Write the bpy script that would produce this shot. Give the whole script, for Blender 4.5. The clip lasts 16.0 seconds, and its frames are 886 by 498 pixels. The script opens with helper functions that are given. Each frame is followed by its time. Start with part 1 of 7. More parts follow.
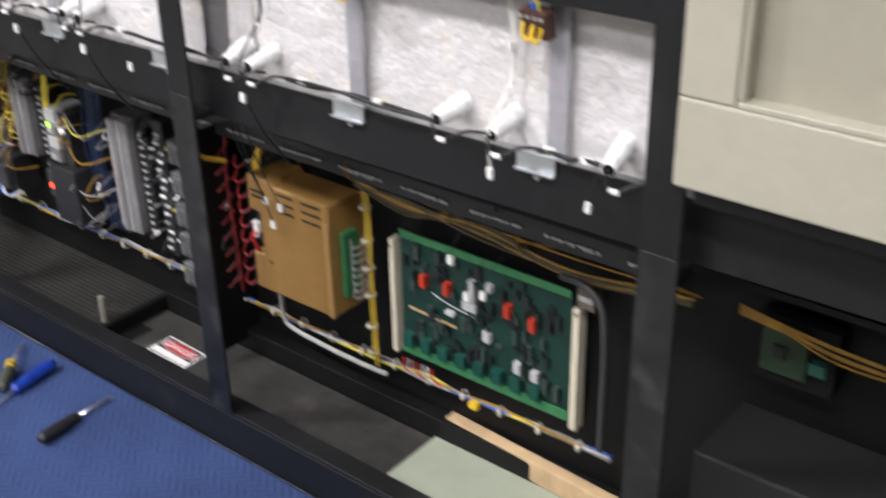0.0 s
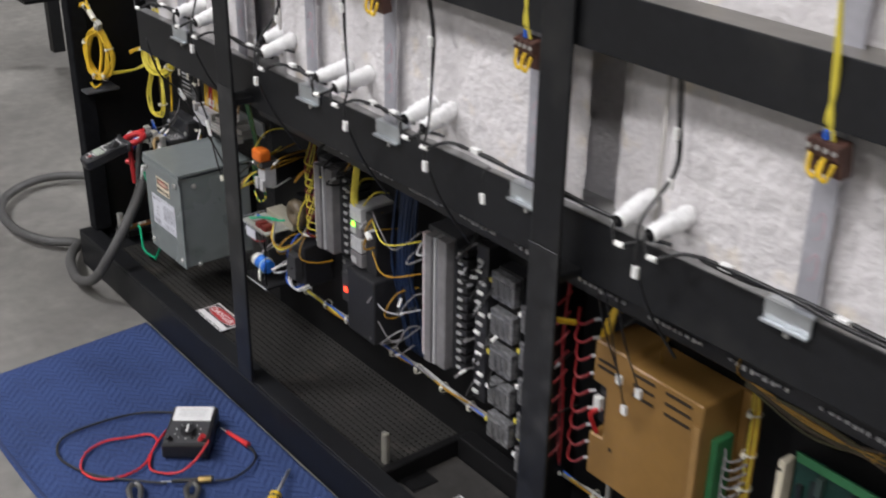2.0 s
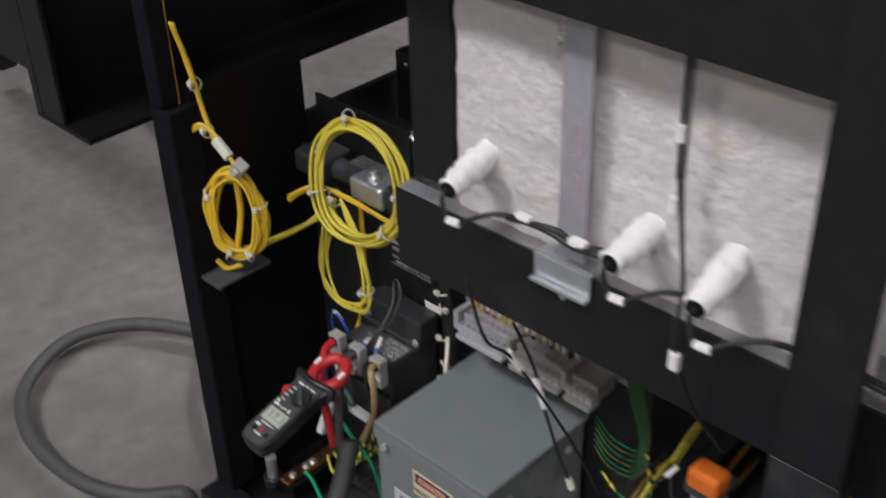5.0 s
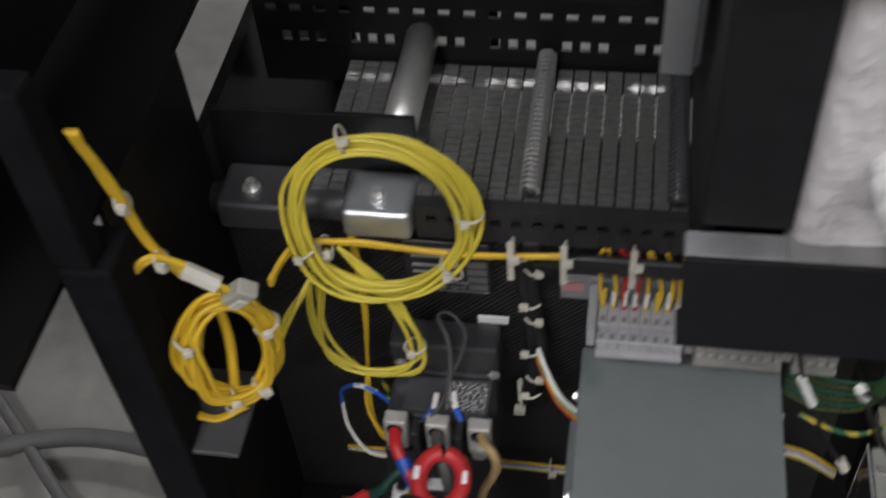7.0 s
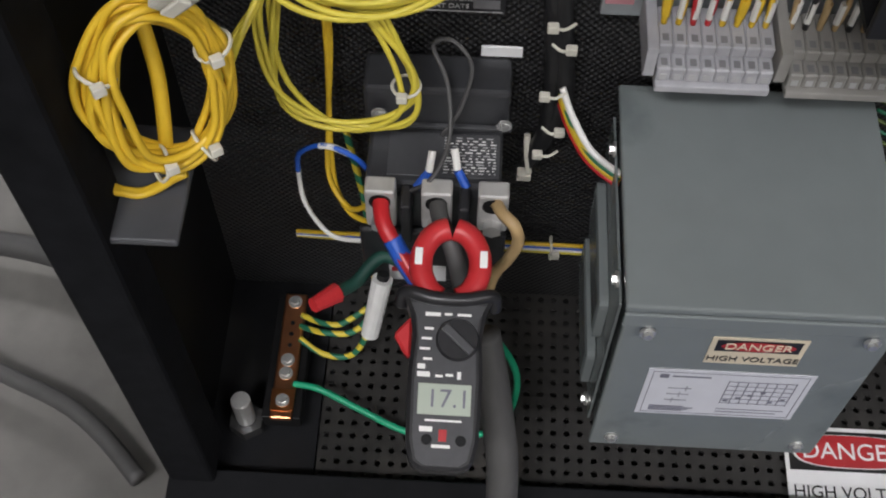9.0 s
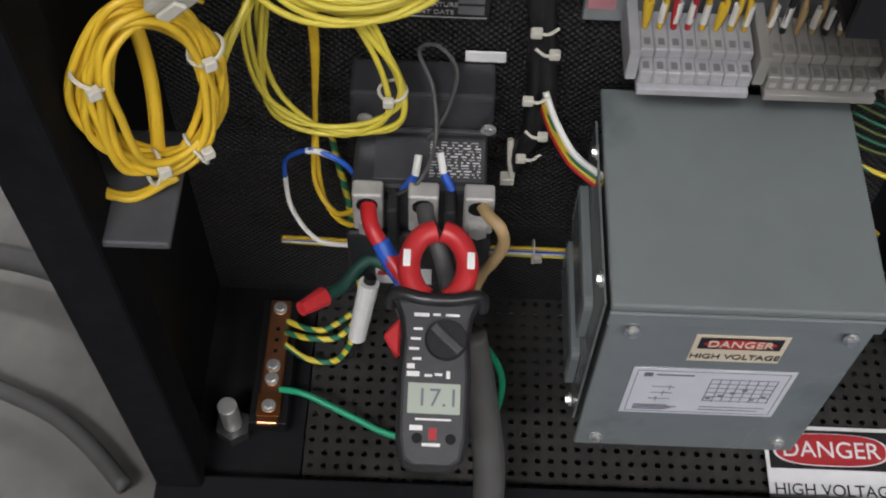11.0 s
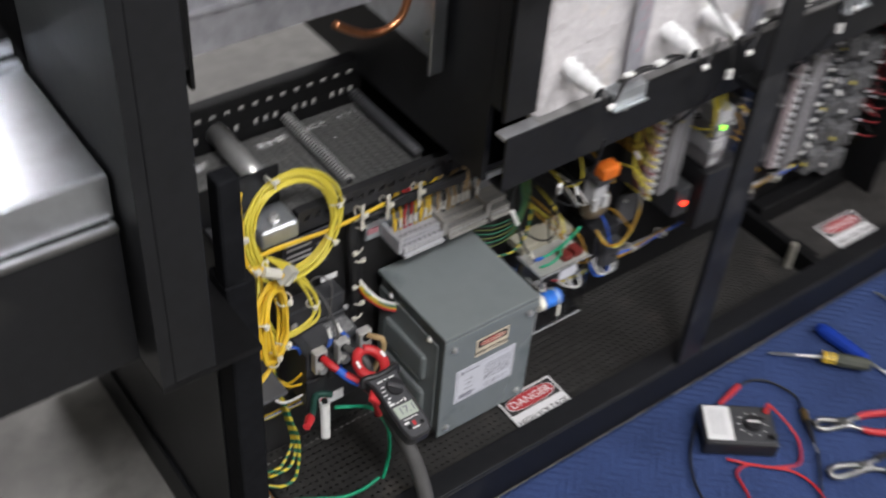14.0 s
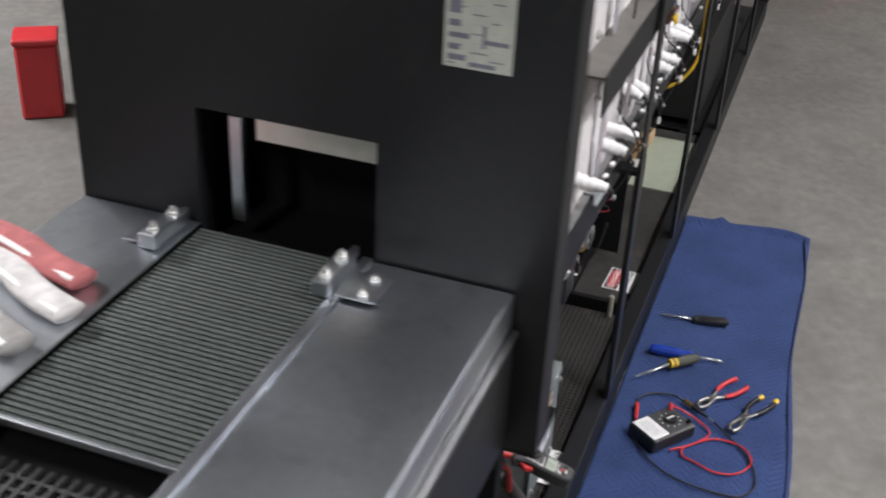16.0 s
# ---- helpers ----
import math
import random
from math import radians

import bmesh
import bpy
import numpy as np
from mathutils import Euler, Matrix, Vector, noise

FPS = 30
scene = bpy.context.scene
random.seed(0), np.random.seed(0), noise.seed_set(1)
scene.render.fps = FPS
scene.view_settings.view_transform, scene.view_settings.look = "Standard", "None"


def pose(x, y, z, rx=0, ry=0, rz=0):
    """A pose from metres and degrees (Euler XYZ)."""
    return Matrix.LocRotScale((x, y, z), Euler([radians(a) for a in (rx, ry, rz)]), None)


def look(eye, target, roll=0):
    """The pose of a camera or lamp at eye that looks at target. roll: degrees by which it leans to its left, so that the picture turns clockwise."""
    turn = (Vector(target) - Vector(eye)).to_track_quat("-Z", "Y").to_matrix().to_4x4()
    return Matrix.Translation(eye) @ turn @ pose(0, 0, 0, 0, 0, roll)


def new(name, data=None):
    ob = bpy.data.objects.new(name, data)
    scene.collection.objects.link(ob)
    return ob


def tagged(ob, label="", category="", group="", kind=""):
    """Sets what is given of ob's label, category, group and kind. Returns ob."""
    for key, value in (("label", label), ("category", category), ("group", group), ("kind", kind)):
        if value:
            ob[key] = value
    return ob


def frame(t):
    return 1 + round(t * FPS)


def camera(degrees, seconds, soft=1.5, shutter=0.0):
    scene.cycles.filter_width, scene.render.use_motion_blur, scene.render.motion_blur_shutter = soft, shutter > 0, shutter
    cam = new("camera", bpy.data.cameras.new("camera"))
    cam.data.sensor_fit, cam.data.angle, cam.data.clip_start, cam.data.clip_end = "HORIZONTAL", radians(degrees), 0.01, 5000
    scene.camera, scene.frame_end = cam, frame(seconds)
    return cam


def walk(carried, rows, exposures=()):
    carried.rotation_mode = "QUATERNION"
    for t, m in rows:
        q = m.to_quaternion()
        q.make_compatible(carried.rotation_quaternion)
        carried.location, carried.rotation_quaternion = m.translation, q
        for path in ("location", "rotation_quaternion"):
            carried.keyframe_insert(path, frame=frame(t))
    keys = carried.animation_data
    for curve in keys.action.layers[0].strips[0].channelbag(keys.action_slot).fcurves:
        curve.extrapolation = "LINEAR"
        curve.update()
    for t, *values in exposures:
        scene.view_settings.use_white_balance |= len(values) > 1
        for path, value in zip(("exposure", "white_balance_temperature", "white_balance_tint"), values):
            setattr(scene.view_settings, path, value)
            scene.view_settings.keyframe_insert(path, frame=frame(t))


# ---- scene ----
cam = camera(42.0, 16.0, soft=2.0, shutter=0.5)
PATH = [
    (0, (3.41, -1.215, 1.491), (2.29, 0.147, 0.547), -1.3),
    (0.5, (3.293, -1.223, 1.511), (2.06, 0.09, 0.643), -2.3),
    (1, (3.203, -1.181, 1.513), (1.899, 0.056, 0.635), -1.7),
    (1.5, (3.069, -1.069, 1.495), (1.684, 0.085, 0.628), -1.0),
    (2, (2.874, -1.009, 1.473), (1.46, 0.1, 0.595), 0.8),
    (2.5, (2.641, -1.005, 1.473), (1.323, 0.212, 0.588), 0.9),
    (3, (2.397, -0.945, 1.469), (1.044, 0.234, 0.586), 0.1),
    (3.2, (2.273, -0.919, 1.468), (0.899, 0.242, 0.593), -0.3),
    (3.5, (2.087, -0.884, 1.445), (0.693, 0.233, 0.546), 1.9),
    (4, (1.776, -0.833, 1.453), (0.498, 0.381, 0.507), -0.4),
    (4.3, (1.58, -0.809, 1.46), (0.39, 0.421, 0.426), -0.5),
    (4.5, (1.474, -0.742, 1.42), (0.266, 0.446, 0.356), -0.9),
    (4.7, (1.353, -0.708, 1.412), (0.147, 0.47, 0.337), -1.2),
    (7, (0.377, -0.471, 1.374), (0.084, 0.826, -0.119), -5.6),
    (7.2, (0.286, -0.481, 1.383), (0.122, 0.783, -0.158), -4.4),
    (7.6, (0.251, -0.424, 1.312), (0.213, 0.747, -0.308), -1.1),
    (8, (0.237, -0.39, 1.221), (0.168, 0.741, -0.427), -0.4),
    (8.5, (0.242, -0.343, 1.134), (0.199, 0.71, -0.566), -0.2),
    (9, (0.245, -0.344, 1.119), (0.2, 0.699, -0.587), 0.6),
    (11.5, (0.234, -0.359, 1.127), (0.244, 0.714, -0.56), 2.4),
    (12, (0.229, -0.359, 1.129), (0.253, 0.724, -0.553), 2.6),
    (12.5, (0.212, -0.398, 1.141), (0.286, 0.727, -0.511), 2.9),
    (13, (0.194, -0.534, 1.289), (0.359, 0.723, -0.258), 1.9),
    (13.5, (-0.009, -0.791, 1.488), (0.394, 0.523, 0.036), 3.4),
    (14, (-0.44, -0.91, 1.759), (0.495, 0.233, 0.41), 4.9),
    (14.3, (-0.621, -0.921, 1.826), (0.486, 0.126, 0.53), 3.7),
    (14.5, (-0.73, -0.882, 1.813), (0.481, 0.114, 0.571), 3.9),
    (15, (-1.039, -0.853, 1.847), (0.344, -0.008, 0.676), 0.0),
    (15.5, (-1.365, -0.657, 1.888), (0.21, 0.02, 0.859), -0.3),
    (16, (-1.485, -0.364, 1.879), (0.16, 0.189, 0.885), 3.1),
]
walk(cam, [(t, look(eye, target, roll)) for t, eye, target, roll in PATH], [(0, 0.36), (0.5, 0.1), (1, -0.1), (2.5, -0.26), (3.5, -0.47), (4.5, -0.57), (7, -0.92), (8, -0.66), (9, -0.55), (13, -0.58), (13.5, -0.36), (14, -0.22), (15, -0.2), (16, -0.1)])

# ---------------------------------------------------------------- light
world = bpy.data.worlds.new("world")
scene.world = world
world.use_nodes = True
world.node_tree.nodes["Background"].inputs["Color"].default_value = (0.9, 0.95, 1.0, 1)
world.node_tree.nodes["Background"].inputs["Strength"].default_value = 0.02
LAMPS = [(-0.5, -2.35, 4.3, 180), (-0.3, -4.9, 4.3, 90), (2.3, -2.7, 4.3, 85), (2.5, -4.9, 4.3, 60), (-3.6, 0.9, 4.3, 105), (4.6, -2.7, 4.3, 90), (1.9, 5.3, 4.3, 200), (0.4, 4.7, 4.3, 320)]
for lx, ly, lz, power in LAMPS:
    data = bpy.data.lights.new("hall_lamp", "AREA")
    data.shape, data.size, data.size_y = "RECTANGLE", 1.15, 0.5
    data.energy, data.color = power, (0.98, 0.963, 1.0)
    new("hall_lamp", data).matrix_world = look((lx, ly, lz), (lx, ly + 0.001, 0))

# ---------------------------------------------------------------- materials


def mat(name, colour, rough=0.5, metal=0.0, vary=0.15, scale=40.0, bump=0.0, big=3.0, spec=0.5, wear=None, amount=0.0):
    """Noise at two scales in colour and gloss; wear: a second colour that shows in worn patches."""
    m = bpy.data.materials.new(name)
    m.use_nodes = True
    nt = m.node_tree
    b = nt.nodes["Principled BSDF"]
    b.inputs["Metallic"].default_value = metal
    b.inputs["Specular IOR Level"].default_value = spec
    co = nt.nodes.new("ShaderNodeTexCoord")
    n1, n2 = nt.nodes.new("ShaderNodeTexNoise"), nt.nodes.new("ShaderNodeTexNoise")
    n1.inputs["Scale"].default_value, n2.inputs["Scale"].default_value = scale, big
    n1.inputs["Detail"].default_value = n2.inputs["Detail"].default_value = 5
    for n in (n1, n2):
        nt.links.new(co.outputs["Object"], n.inputs["Vector"])
    add = nt.nodes.new("ShaderNodeMath")
    add.operation = "ADD"
    nt.links.new(n1.outputs["Fac"], add.inputs[0])
    nt.links.new(n2.outputs["Fac"], add.inputs[1])
    ramp = nt.nodes.new("ShaderNodeMapRange")
    ramp.inputs["From Min"].default_value, ramp.inputs["From Max"].default_value = 0.7, 1.3
    nt.links.new(add.outputs[0], ramp.inputs["Value"])
    mix = nt.nodes.new("ShaderNodeMix")
    mix.data_type = "RGBA"
    mix.inputs["A"].default_value = (*[c * (1 - vary) for c in colour], 1)
    mix.inputs["B"].default_value = (*[min(1, c * (1 + vary)) for c in colour], 1)
    nt.links.new(ramp.outputs[0], mix.inputs["Factor"])
    out = mix.outputs["Result"]
    if wear:
        n3 = nt.nodes.new("ShaderNodeTexNoise")
        n3.inputs["Scale"].default_value, n3.inputs["Detail"].default_value = big * 4, 8
        nt.links.new(co.outputs["Object"], n3.inputs["Vector"])
        r3 = nt.nodes.new("ShaderNodeMapRange")
        r3.inputs["From Min"].default_value, r3.inputs["From Max"].default_value = 0.62 - amount, 0.72
        nt.links.new(n3.outputs["Fac"], r3.inputs["Value"])
        m2 = nt.nodes.new("ShaderNodeMix")
        m2.data_type = "RGBA"
        m2.inputs["B"].default_value = (*wear, 1)
        nt.links.new(r3.outputs[0], m2.inputs["Factor"])
        nt.links.new(out, m2.inputs["A"])
        out = m2.outputs["Result"]
    nt.links.new(out, b.inputs["Base Color"])
    rr = nt.nodes.new("ShaderNodeMapRange")
    rr.inputs["To Min"].default_value, rr.inputs["To Max"].default_value = max(0.02, rough - 0.1), min(1, rough + 0.1)
    nt.links.new(n2.outputs["Fac"], rr.inputs["Value"])
    nt.links.new(rr.outputs[0], b.inputs["Roughness"])
    if bump:
        bp = nt.nodes.new("ShaderNodeBump")
        bp.inputs["Strength"].default_value, bp.inputs["Distance"].default_value = bump, 0.003
        nt.links.new(n1.outputs["Fac"], bp.inputs["Height"])
        nt.links.new(bp.outputs[0], b.inputs["Normal"])
    return m


def relief(m, kind, scale, strength, distance=0.002, stretch=(1, 1, 1), turn=0.0):
    """Add the relief of a weave or a wave to a material."""
    nt = m.node_tree
    b = nt.nodes["Principled BSDF"]
    co = nt.nodes.new("ShaderNodeTexCoord")
    mp = nt.nodes.new("ShaderNodeMapping")
    mp.inputs["Scale"].default_value = stretch
    mp.inputs["Rotation"].default_value = (0, turn, 0)
    nt.links.new(co.outputs["Object"], mp.inputs["Vector"])
    tex = nt.nodes.new({"voronoi": "ShaderNodeTexVoronoi", "wave": "ShaderNodeTexWave", "checker": "ShaderNodeTexChecker"}[kind])
    tex.inputs["Scale"].default_value = scale
    if kind == "voronoi":
        tex.inputs["Randomness"].default_value = 0.0
    nt.links.new(mp.outputs[0], tex.inputs["Vector"])
    bp = nt.nodes.new("ShaderNodeBump")
    bp.inputs["Strength"].default_value, bp.inputs["Distance"].default_value = strength, distance
    nt.links.new(tex.outputs["Distance" if kind == "voronoi" else "Fac"], bp.inputs["Height"])
    if b.inputs["Normal"].links:
        nt.links.new(b.inputs["Normal"].links[0].from_socket, bp.inputs["Normal"])
    nt.links.new(bp.outputs[0], b.inputs["Normal"])
    return m


def striped(name, a, b_colour, scale, rough=0.45):
    """Two colours in bands, for striped wires and hatched strips."""
    m = mat(name, a, rough)
    nt = m.node_tree
    b = nt.nodes["Principled BSDF"]
    co, wv = nt.nodes.new("ShaderNodeTexCoord"), nt.nodes.new("ShaderNodeTexWave")
    wv.bands_direction = "DIAGONAL"
    wv.inputs["Scale"].default_value = scale
    nt.links.new(co.outputs["Object"], wv.inputs["Vector"])
    st = nt.nodes.new("ShaderNodeMath")
    st.operation = "GREATER_THAN"
    st.inputs[1].default_value = 0.5
    nt.links.new(wv.outputs["Fac"], st.inputs[0])
    mix = nt.nodes.new("ShaderNodeMix")
    mix.data_type = "RGBA"
    mix.inputs["A"].default_value, mix.inputs["B"].default_value = (*a, 1), (*b_colour, 1)
    nt.links.new(st.outputs[0], mix.inputs["Factor"])
    nt.links.new(mix.outputs["Result"], b.inputs["Base Color"])
    return m


def zigzag(m, step, width, strength):
    """Quilting in zigzag rows, as relief and as a little wear on the ridges."""
    nt = m.node_tree
    b = nt.nodes["Principled BSDF"]
    co, sp = nt.nodes.new("ShaderNodeTexCoord"), nt.nodes.new("ShaderNodeSeparateXYZ")
    nt.links.new(co.outputs["Object"], sp.inputs[0])
    tri, add, saw = (nt.nodes.new("ShaderNodeMath") for _ in range(3))
    tri.operation, add.operation, saw.operation = "PINGPONG", "ADD", "PINGPONG"
    tri.inputs[1].default_value, saw.inputs[1].default_value = step, width
    nt.links.new(sp.outputs["Y"], tri.inputs[0])
    nt.links.new(tri.outputs[0], add.inputs[0])
    nt.links.new(sp.outputs["X"], add.inputs[1])
    nt.links.new(add.outputs[0], saw.inputs[0])
    bp = nt.nodes.new("ShaderNodeBump")
    bp.inputs["Strength"].default_value, bp.inputs["Distance"].default_value = strength, 0.5
    nt.links.new(saw.outputs[0], bp.inputs["Height"])
    nt.links.new(b.inputs["Normal"].links[0].from_socket, bp.inputs["Normal"])
    nt.links.new(bp.outputs[0], b.inputs["Normal"])
    return m


def clear(name, tint, rough=0.03):
    m = mat(name, tint, rough)
    b = m.node_tree.nodes["Principled BSDF"]
    b.inputs["Transmission Weight"].default_value, b.inputs["IOR"].default_value = 1.0, 1.2
    return m


WORN = mat("worn_black_paint", (0.014, 0.0145, 0.016), 0.4, 0, 0.5, 25, 0.06, 4.0, wear=(0.035, 0.035, 0.036), amount=0.04, spec=0.4)
BLACK = mat("black_paint", (0.0085, 0.009, 0.0105), 0.47, 0, 0.3, 60, 0.05, 2.0, wear=(0.018, 0.018, 0.018), amount=0.02, spec=0.35)
MATTE = mat("matte_black_post", (0.009, 0.0095, 0.011), 0.85, 0, 0.3, 60, 0.05, 2.0, spec=0.08)
# darker copy of the black paint, with the shade of the interior in its colour
BLACKIN = mat("black_paint_in_shade", (0.005, 0.005, 0.0055), 0.55, 0, 0.3, 60, 0.05, spec=0.25)
WEAVE = relief(mat("embossed_black_board", (0.022, 0.022, 0.023), 0.4, 0, 0.2, 60), "voronoi", 210, 1.0, 0.003, turn=0.7854)
PLASTIC = mat("black_plastic", (0.02, 0.02, 0.022), 0.35, 0, 0.2, 120, 0.05)
DARKGREY = mat("dark_grey_plastic", (0.055, 0.056, 0.06), 0.42, 0, 0.12, 120, 0.05)
CONCRETE = mat("concrete", (0.165, 0.16, 0.147), 0.75, 0, 0.24, 22, 0.25, 1.3, wear=(0.125, 0.121, 0.113), amount=0.16)
HALL = mat("hall_wall_paint", (0.55, 0.54, 0.5), 0.8, 0, 0.08, 8, 0.05)
BLANKET = mat("blanket_cloth", (0.034, 0.057, 0.15), 0.95, 0, 0.25, 160, 0.5, 6, 0.2)
zigzag(BLANKET, 0.03, 0.011, 0.4)
WOOL = mat("insulation_board", (0.61, 0.59, 0.595), 0.95, 0, 0.08, 95, 1.0, 4, 0.2, wear=(0.68, 0.62, 0.55), amount=0.03)
for n_ in WOOL.node_tree.nodes:
    if n_.type == "BUMP":
        n_.inputs["Distance"].default_value = 0.004
STRIPM = mat("galvanised_strip", (0.42, 0.42, 0.46), 0.5, 0.45, 0.1, 60)
GALV = mat("galvanised_clip", (0.55, 0.58, 0.6), 0.35, 0.8, 0.1, 60)
GREY = mat("grey_enamel", (0.185, 0.207, 0.207), 0.27, 0, 0.05, 30, 0.03, wear=(0.13, 0.15, 0.15), amount=0.02)
STEEL = mat("stainless_steel", (0.6, 0.63, 0.67), 0.33, 1.0, 0.06, 90, 0.03, 5, wear=(0.5, 0.52, 0.56), amount=0.1)
BELT = mat("belt_wire", (0.075, 0.085, 0.08), 0.5, 0.6, 0.25, 90, 0.1)
BOLT = mat("zinc_bolt", (0.68, 0.68, 0.66), 0.3, 0.75, 0.1, 120)
COPPER = mat("copper", (0.62, 0.27, 0.13), 0.35, 1.0, 0.25, 50, 0.05, 8, wear=(0.2, 0.1, 0.06), amount=0.05)
CREAM = mat("cream_paint", (0.39, 0.37, 0.3), 0.5, 0, 0.05, 40, 0.05)
TAN = mat("tan_cover", (0.28, 0.155, 0.045), 0.42, 0, 0.08, 40, 0.03)
TANDARK = mat("tan_slot", (0.03, 0.02, 0.012), 0.7)
BOARD = mat("circuit_board", (0.005, 0.03, 0.022), 0.45, 0, 0.35, 130, 0.3, 18)
EDGE = mat("board_edge_green", (0.04, 0.19, 0.075), 0.5, 0, 0.2, 60)
IVORY = mat("ivory_guide", (0.62, 0.57, 0.45), 0.5, 0, 0.08)
PALE = mat("terminal_grey", (0.44, 0.44, 0.45), 0.45, 0, 0.1, 90)
MODULE = mat("module_grey", (0.185, 0.178, 0.182), 0.5, 0, 0.2, 60, 0.05, 12)
WHITE = mat("white_plastic", (0.78, 0.78, 0.76), 0.5, 0, 0.06, 90)
FIBRE = mat("white_fibre_sleeve", (0.8, 0.8, 0.8), 0.9, 0, 0.05, 160, 0.5)
TIE = mat("nylon_tie", (0.6, 0.58, 0.5), 0.45, 0, 0.08)
YELLOW = mat("yellow_wire", (0.7, 0.46, 0.03), 0.42, 0, 0.1, 60)
YELLOW2 = mat("pale_yellow_wire", (0.62, 0.52, 0.06), 0.42, 0, 0.1, 60)
REDW = mat("red_wire", (0.5, 0.02, 0.025), 0.4, 0, 0.15)
REDJ = mat("red_plastic", (0.52, 0.03, 0.035), 0.38, 0, 0.1, 60)
BLUEW = mat("blue_wire", (0.02, 0.1, 0.5), 0.4)
BLUEH = mat("blue_handle", (0.01, 0.04, 0.3), 0.3)
GREENW = mat("green_wire", (0.01, 0.32, 0.16), 0.4)
BLACKW = mat("black_wire", (0.014, 0.014, 0.015), 0.45)
GREYW = mat("grey_cable", (0.07, 0.069, 0.068), 0.6, 0, 0.15, 40, 0.1)
TANW = mat("brown_wire", (0.42, 0.29, 0.14), 0.5, 0, 0.15)
WHITEW = mat("white_wire", (0.75, 0.74, 0.7), 0.45)
EARTH = striped("green_yellow_wire", (0.02, 0.16, 0.09), (0.7, 0.55, 0.05), 26)
ORANGE = mat("orange_cap", (0.75, 0.17, 0.02), 0.45, 0, 0.1)
SIGNW = mat("sign_white", (0.78, 0.78, 0.78), 0.35, 0, 0.05)
SIGNC = mat("sticker_cream", (0.66, 0.58, 0.44), 0.45, 0, 0.06)
SIGNR = mat("sign_red", (0.42, 0.03, 0.035), 0.4, 0, 0.08)
SIGNK = mat("sign_black", (0.02, 0.02, 0.02), 0.4)
LCD = mat("lcd_glass", (0.42, 0.47, 0.4), 0.25, 0, 0.04)
PAPER = mat("paper_label", (0.62, 0.63, 0.68), 0.5, 0, 0.06)
PRINT = mat("label_print", (0.16, 0.16, 0.2), 0.5)
DULLPRINT = mat("faded_print", (0.45, 0.45, 0.45), 0.5)
WOOD = mat("raw_wood", (0.5, 0.35, 0.2), 0.7, 0, 0.18, 30, 0.2, 9)
SAGE = mat("pale_green_sheet", (0.33, 0.36, 0.28), 0.5, 0, 0.1, 20, 0.05)
BROWNB = mat("brown_terminal", (0.07, 0.032, 0.024), 0.5, 0, 0.15)
ACRYL = clear("clear_cover", (0.93, 0.95, 0.95))
RELAY = mat("smoked_relay_cover", (0.16, 0.16, 0.165), 0.18, 0, 0.6, 110, 0.1, 30)
GOLDM = mat("brass", (0.6, 0.42, 0.16), 0.35, 1.0, 0.15)
GRIP = mat("grey_green_grip", (0.06, 0.065, 0.05), 0.6, 0, 0.15)
LIT = bpy.data.materials.new("lit_indicator_green")
LITR = bpy.data.materials.new("lit_indicator_red")
LAMPM = bpy.data.materials.new("lamp_diffuser")
for m_, c_, s_ in ((LIT, (0.3, 1.0, 0.05), 4.0), (LITR, (1.0, 0.05, 0.02), 4.0), (LAMPM, (1.0, 0.97, 0.92), 8.0)):
    m_.use_nodes = True
    b_ = m_.node_tree.nodes["Principled BSDF"]
    b_.inputs["Base Color"].default_value = (*c_, 1)
    b_.inputs["Emission Color"].default_value, b_.inputs["Emission Strength"].default_value = (*c_, 1), s_

# ---------------------------------------------------------------- mesh helpers


def box_bm(x0, x1, y0, y1, z0, z1, bevel=0.0, seg=2, bm=None):
    b = bm or bmesh.new()
    r = bmesh.ops.create_cube(b, size=1)
    bmesh.ops.transform(b, matrix=Matrix.Translation(((x0 + x1) / 2, (y0 + y1) / 2, (z0 + z1) / 2)) @ Matrix.Diagonal((abs(x1 - x0), abs(y1 - y0), abs(z1 - z0), 1)), verts=r["verts"])
    if bevel:
        es = list({e for v in r["verts"] for e in v.link_edges})
        bmesh.ops.bevel(b, geom=es, offset=bevel, segments=seg, affect="EDGES", profile=0.5)
    return b


def rod_bm(a, b_end, r, n=14, bm=None, r2=None, bevel=0.0):
    """A round bar between two points."""
    b = bm or bmesh.new()
    a, e = Vector(a), Vector(b_end)
    d = e - a
    m = Matrix.Translation((a + e) / 2) @ d.to_track_quat("Z", "Y").to_matrix().to_4x4()
    made = bmesh.ops.create_cone(b, cap_ends=True, segments=n, radius1=r, radius2=r if r2 is None else r2, depth=d.length, matrix=m)
    if bevel:
        es = [q for q in {q for v in made["verts"] for q in v.link_edges} if len(q.link_faces) == 2 and max(len(f.verts) for f in q.link_faces) > 4]
        bmesh.ops.bevel(b, geom=es, offset=bevel, segments=2, affect="EDGES")
    return b


def smooth_line(pts, steps=8, closed=False):
    """A smooth curve through points (Catmull-Rom)."""
    p = [Vector(q) for q in pts]
    if len(p) < 3:
        return p
    out, n = [], len(p)
    for i in range(n if closed else n - 1):
        if closed:
            q = [p[(i + k) % n] for k in (-1, 0, 1, 2)]
        else:
            q = [p[max(0, i - 1)], p[i], p[i + 1], p[min(n - 1, i + 2)]]
        for s in range(steps):
            t = s / steps
            out.append(0.5 * (2 * q[1] + (q[2] - q[0]) * t + (2 * q[0] - 5 * q[1] + 4 * q[2] - q[3]) * t * t + (3 * q[1] - q[0] - 3 * q[2] + q[3]) * t**3))
    if not closed:
        out.append(p[-1])
    return out


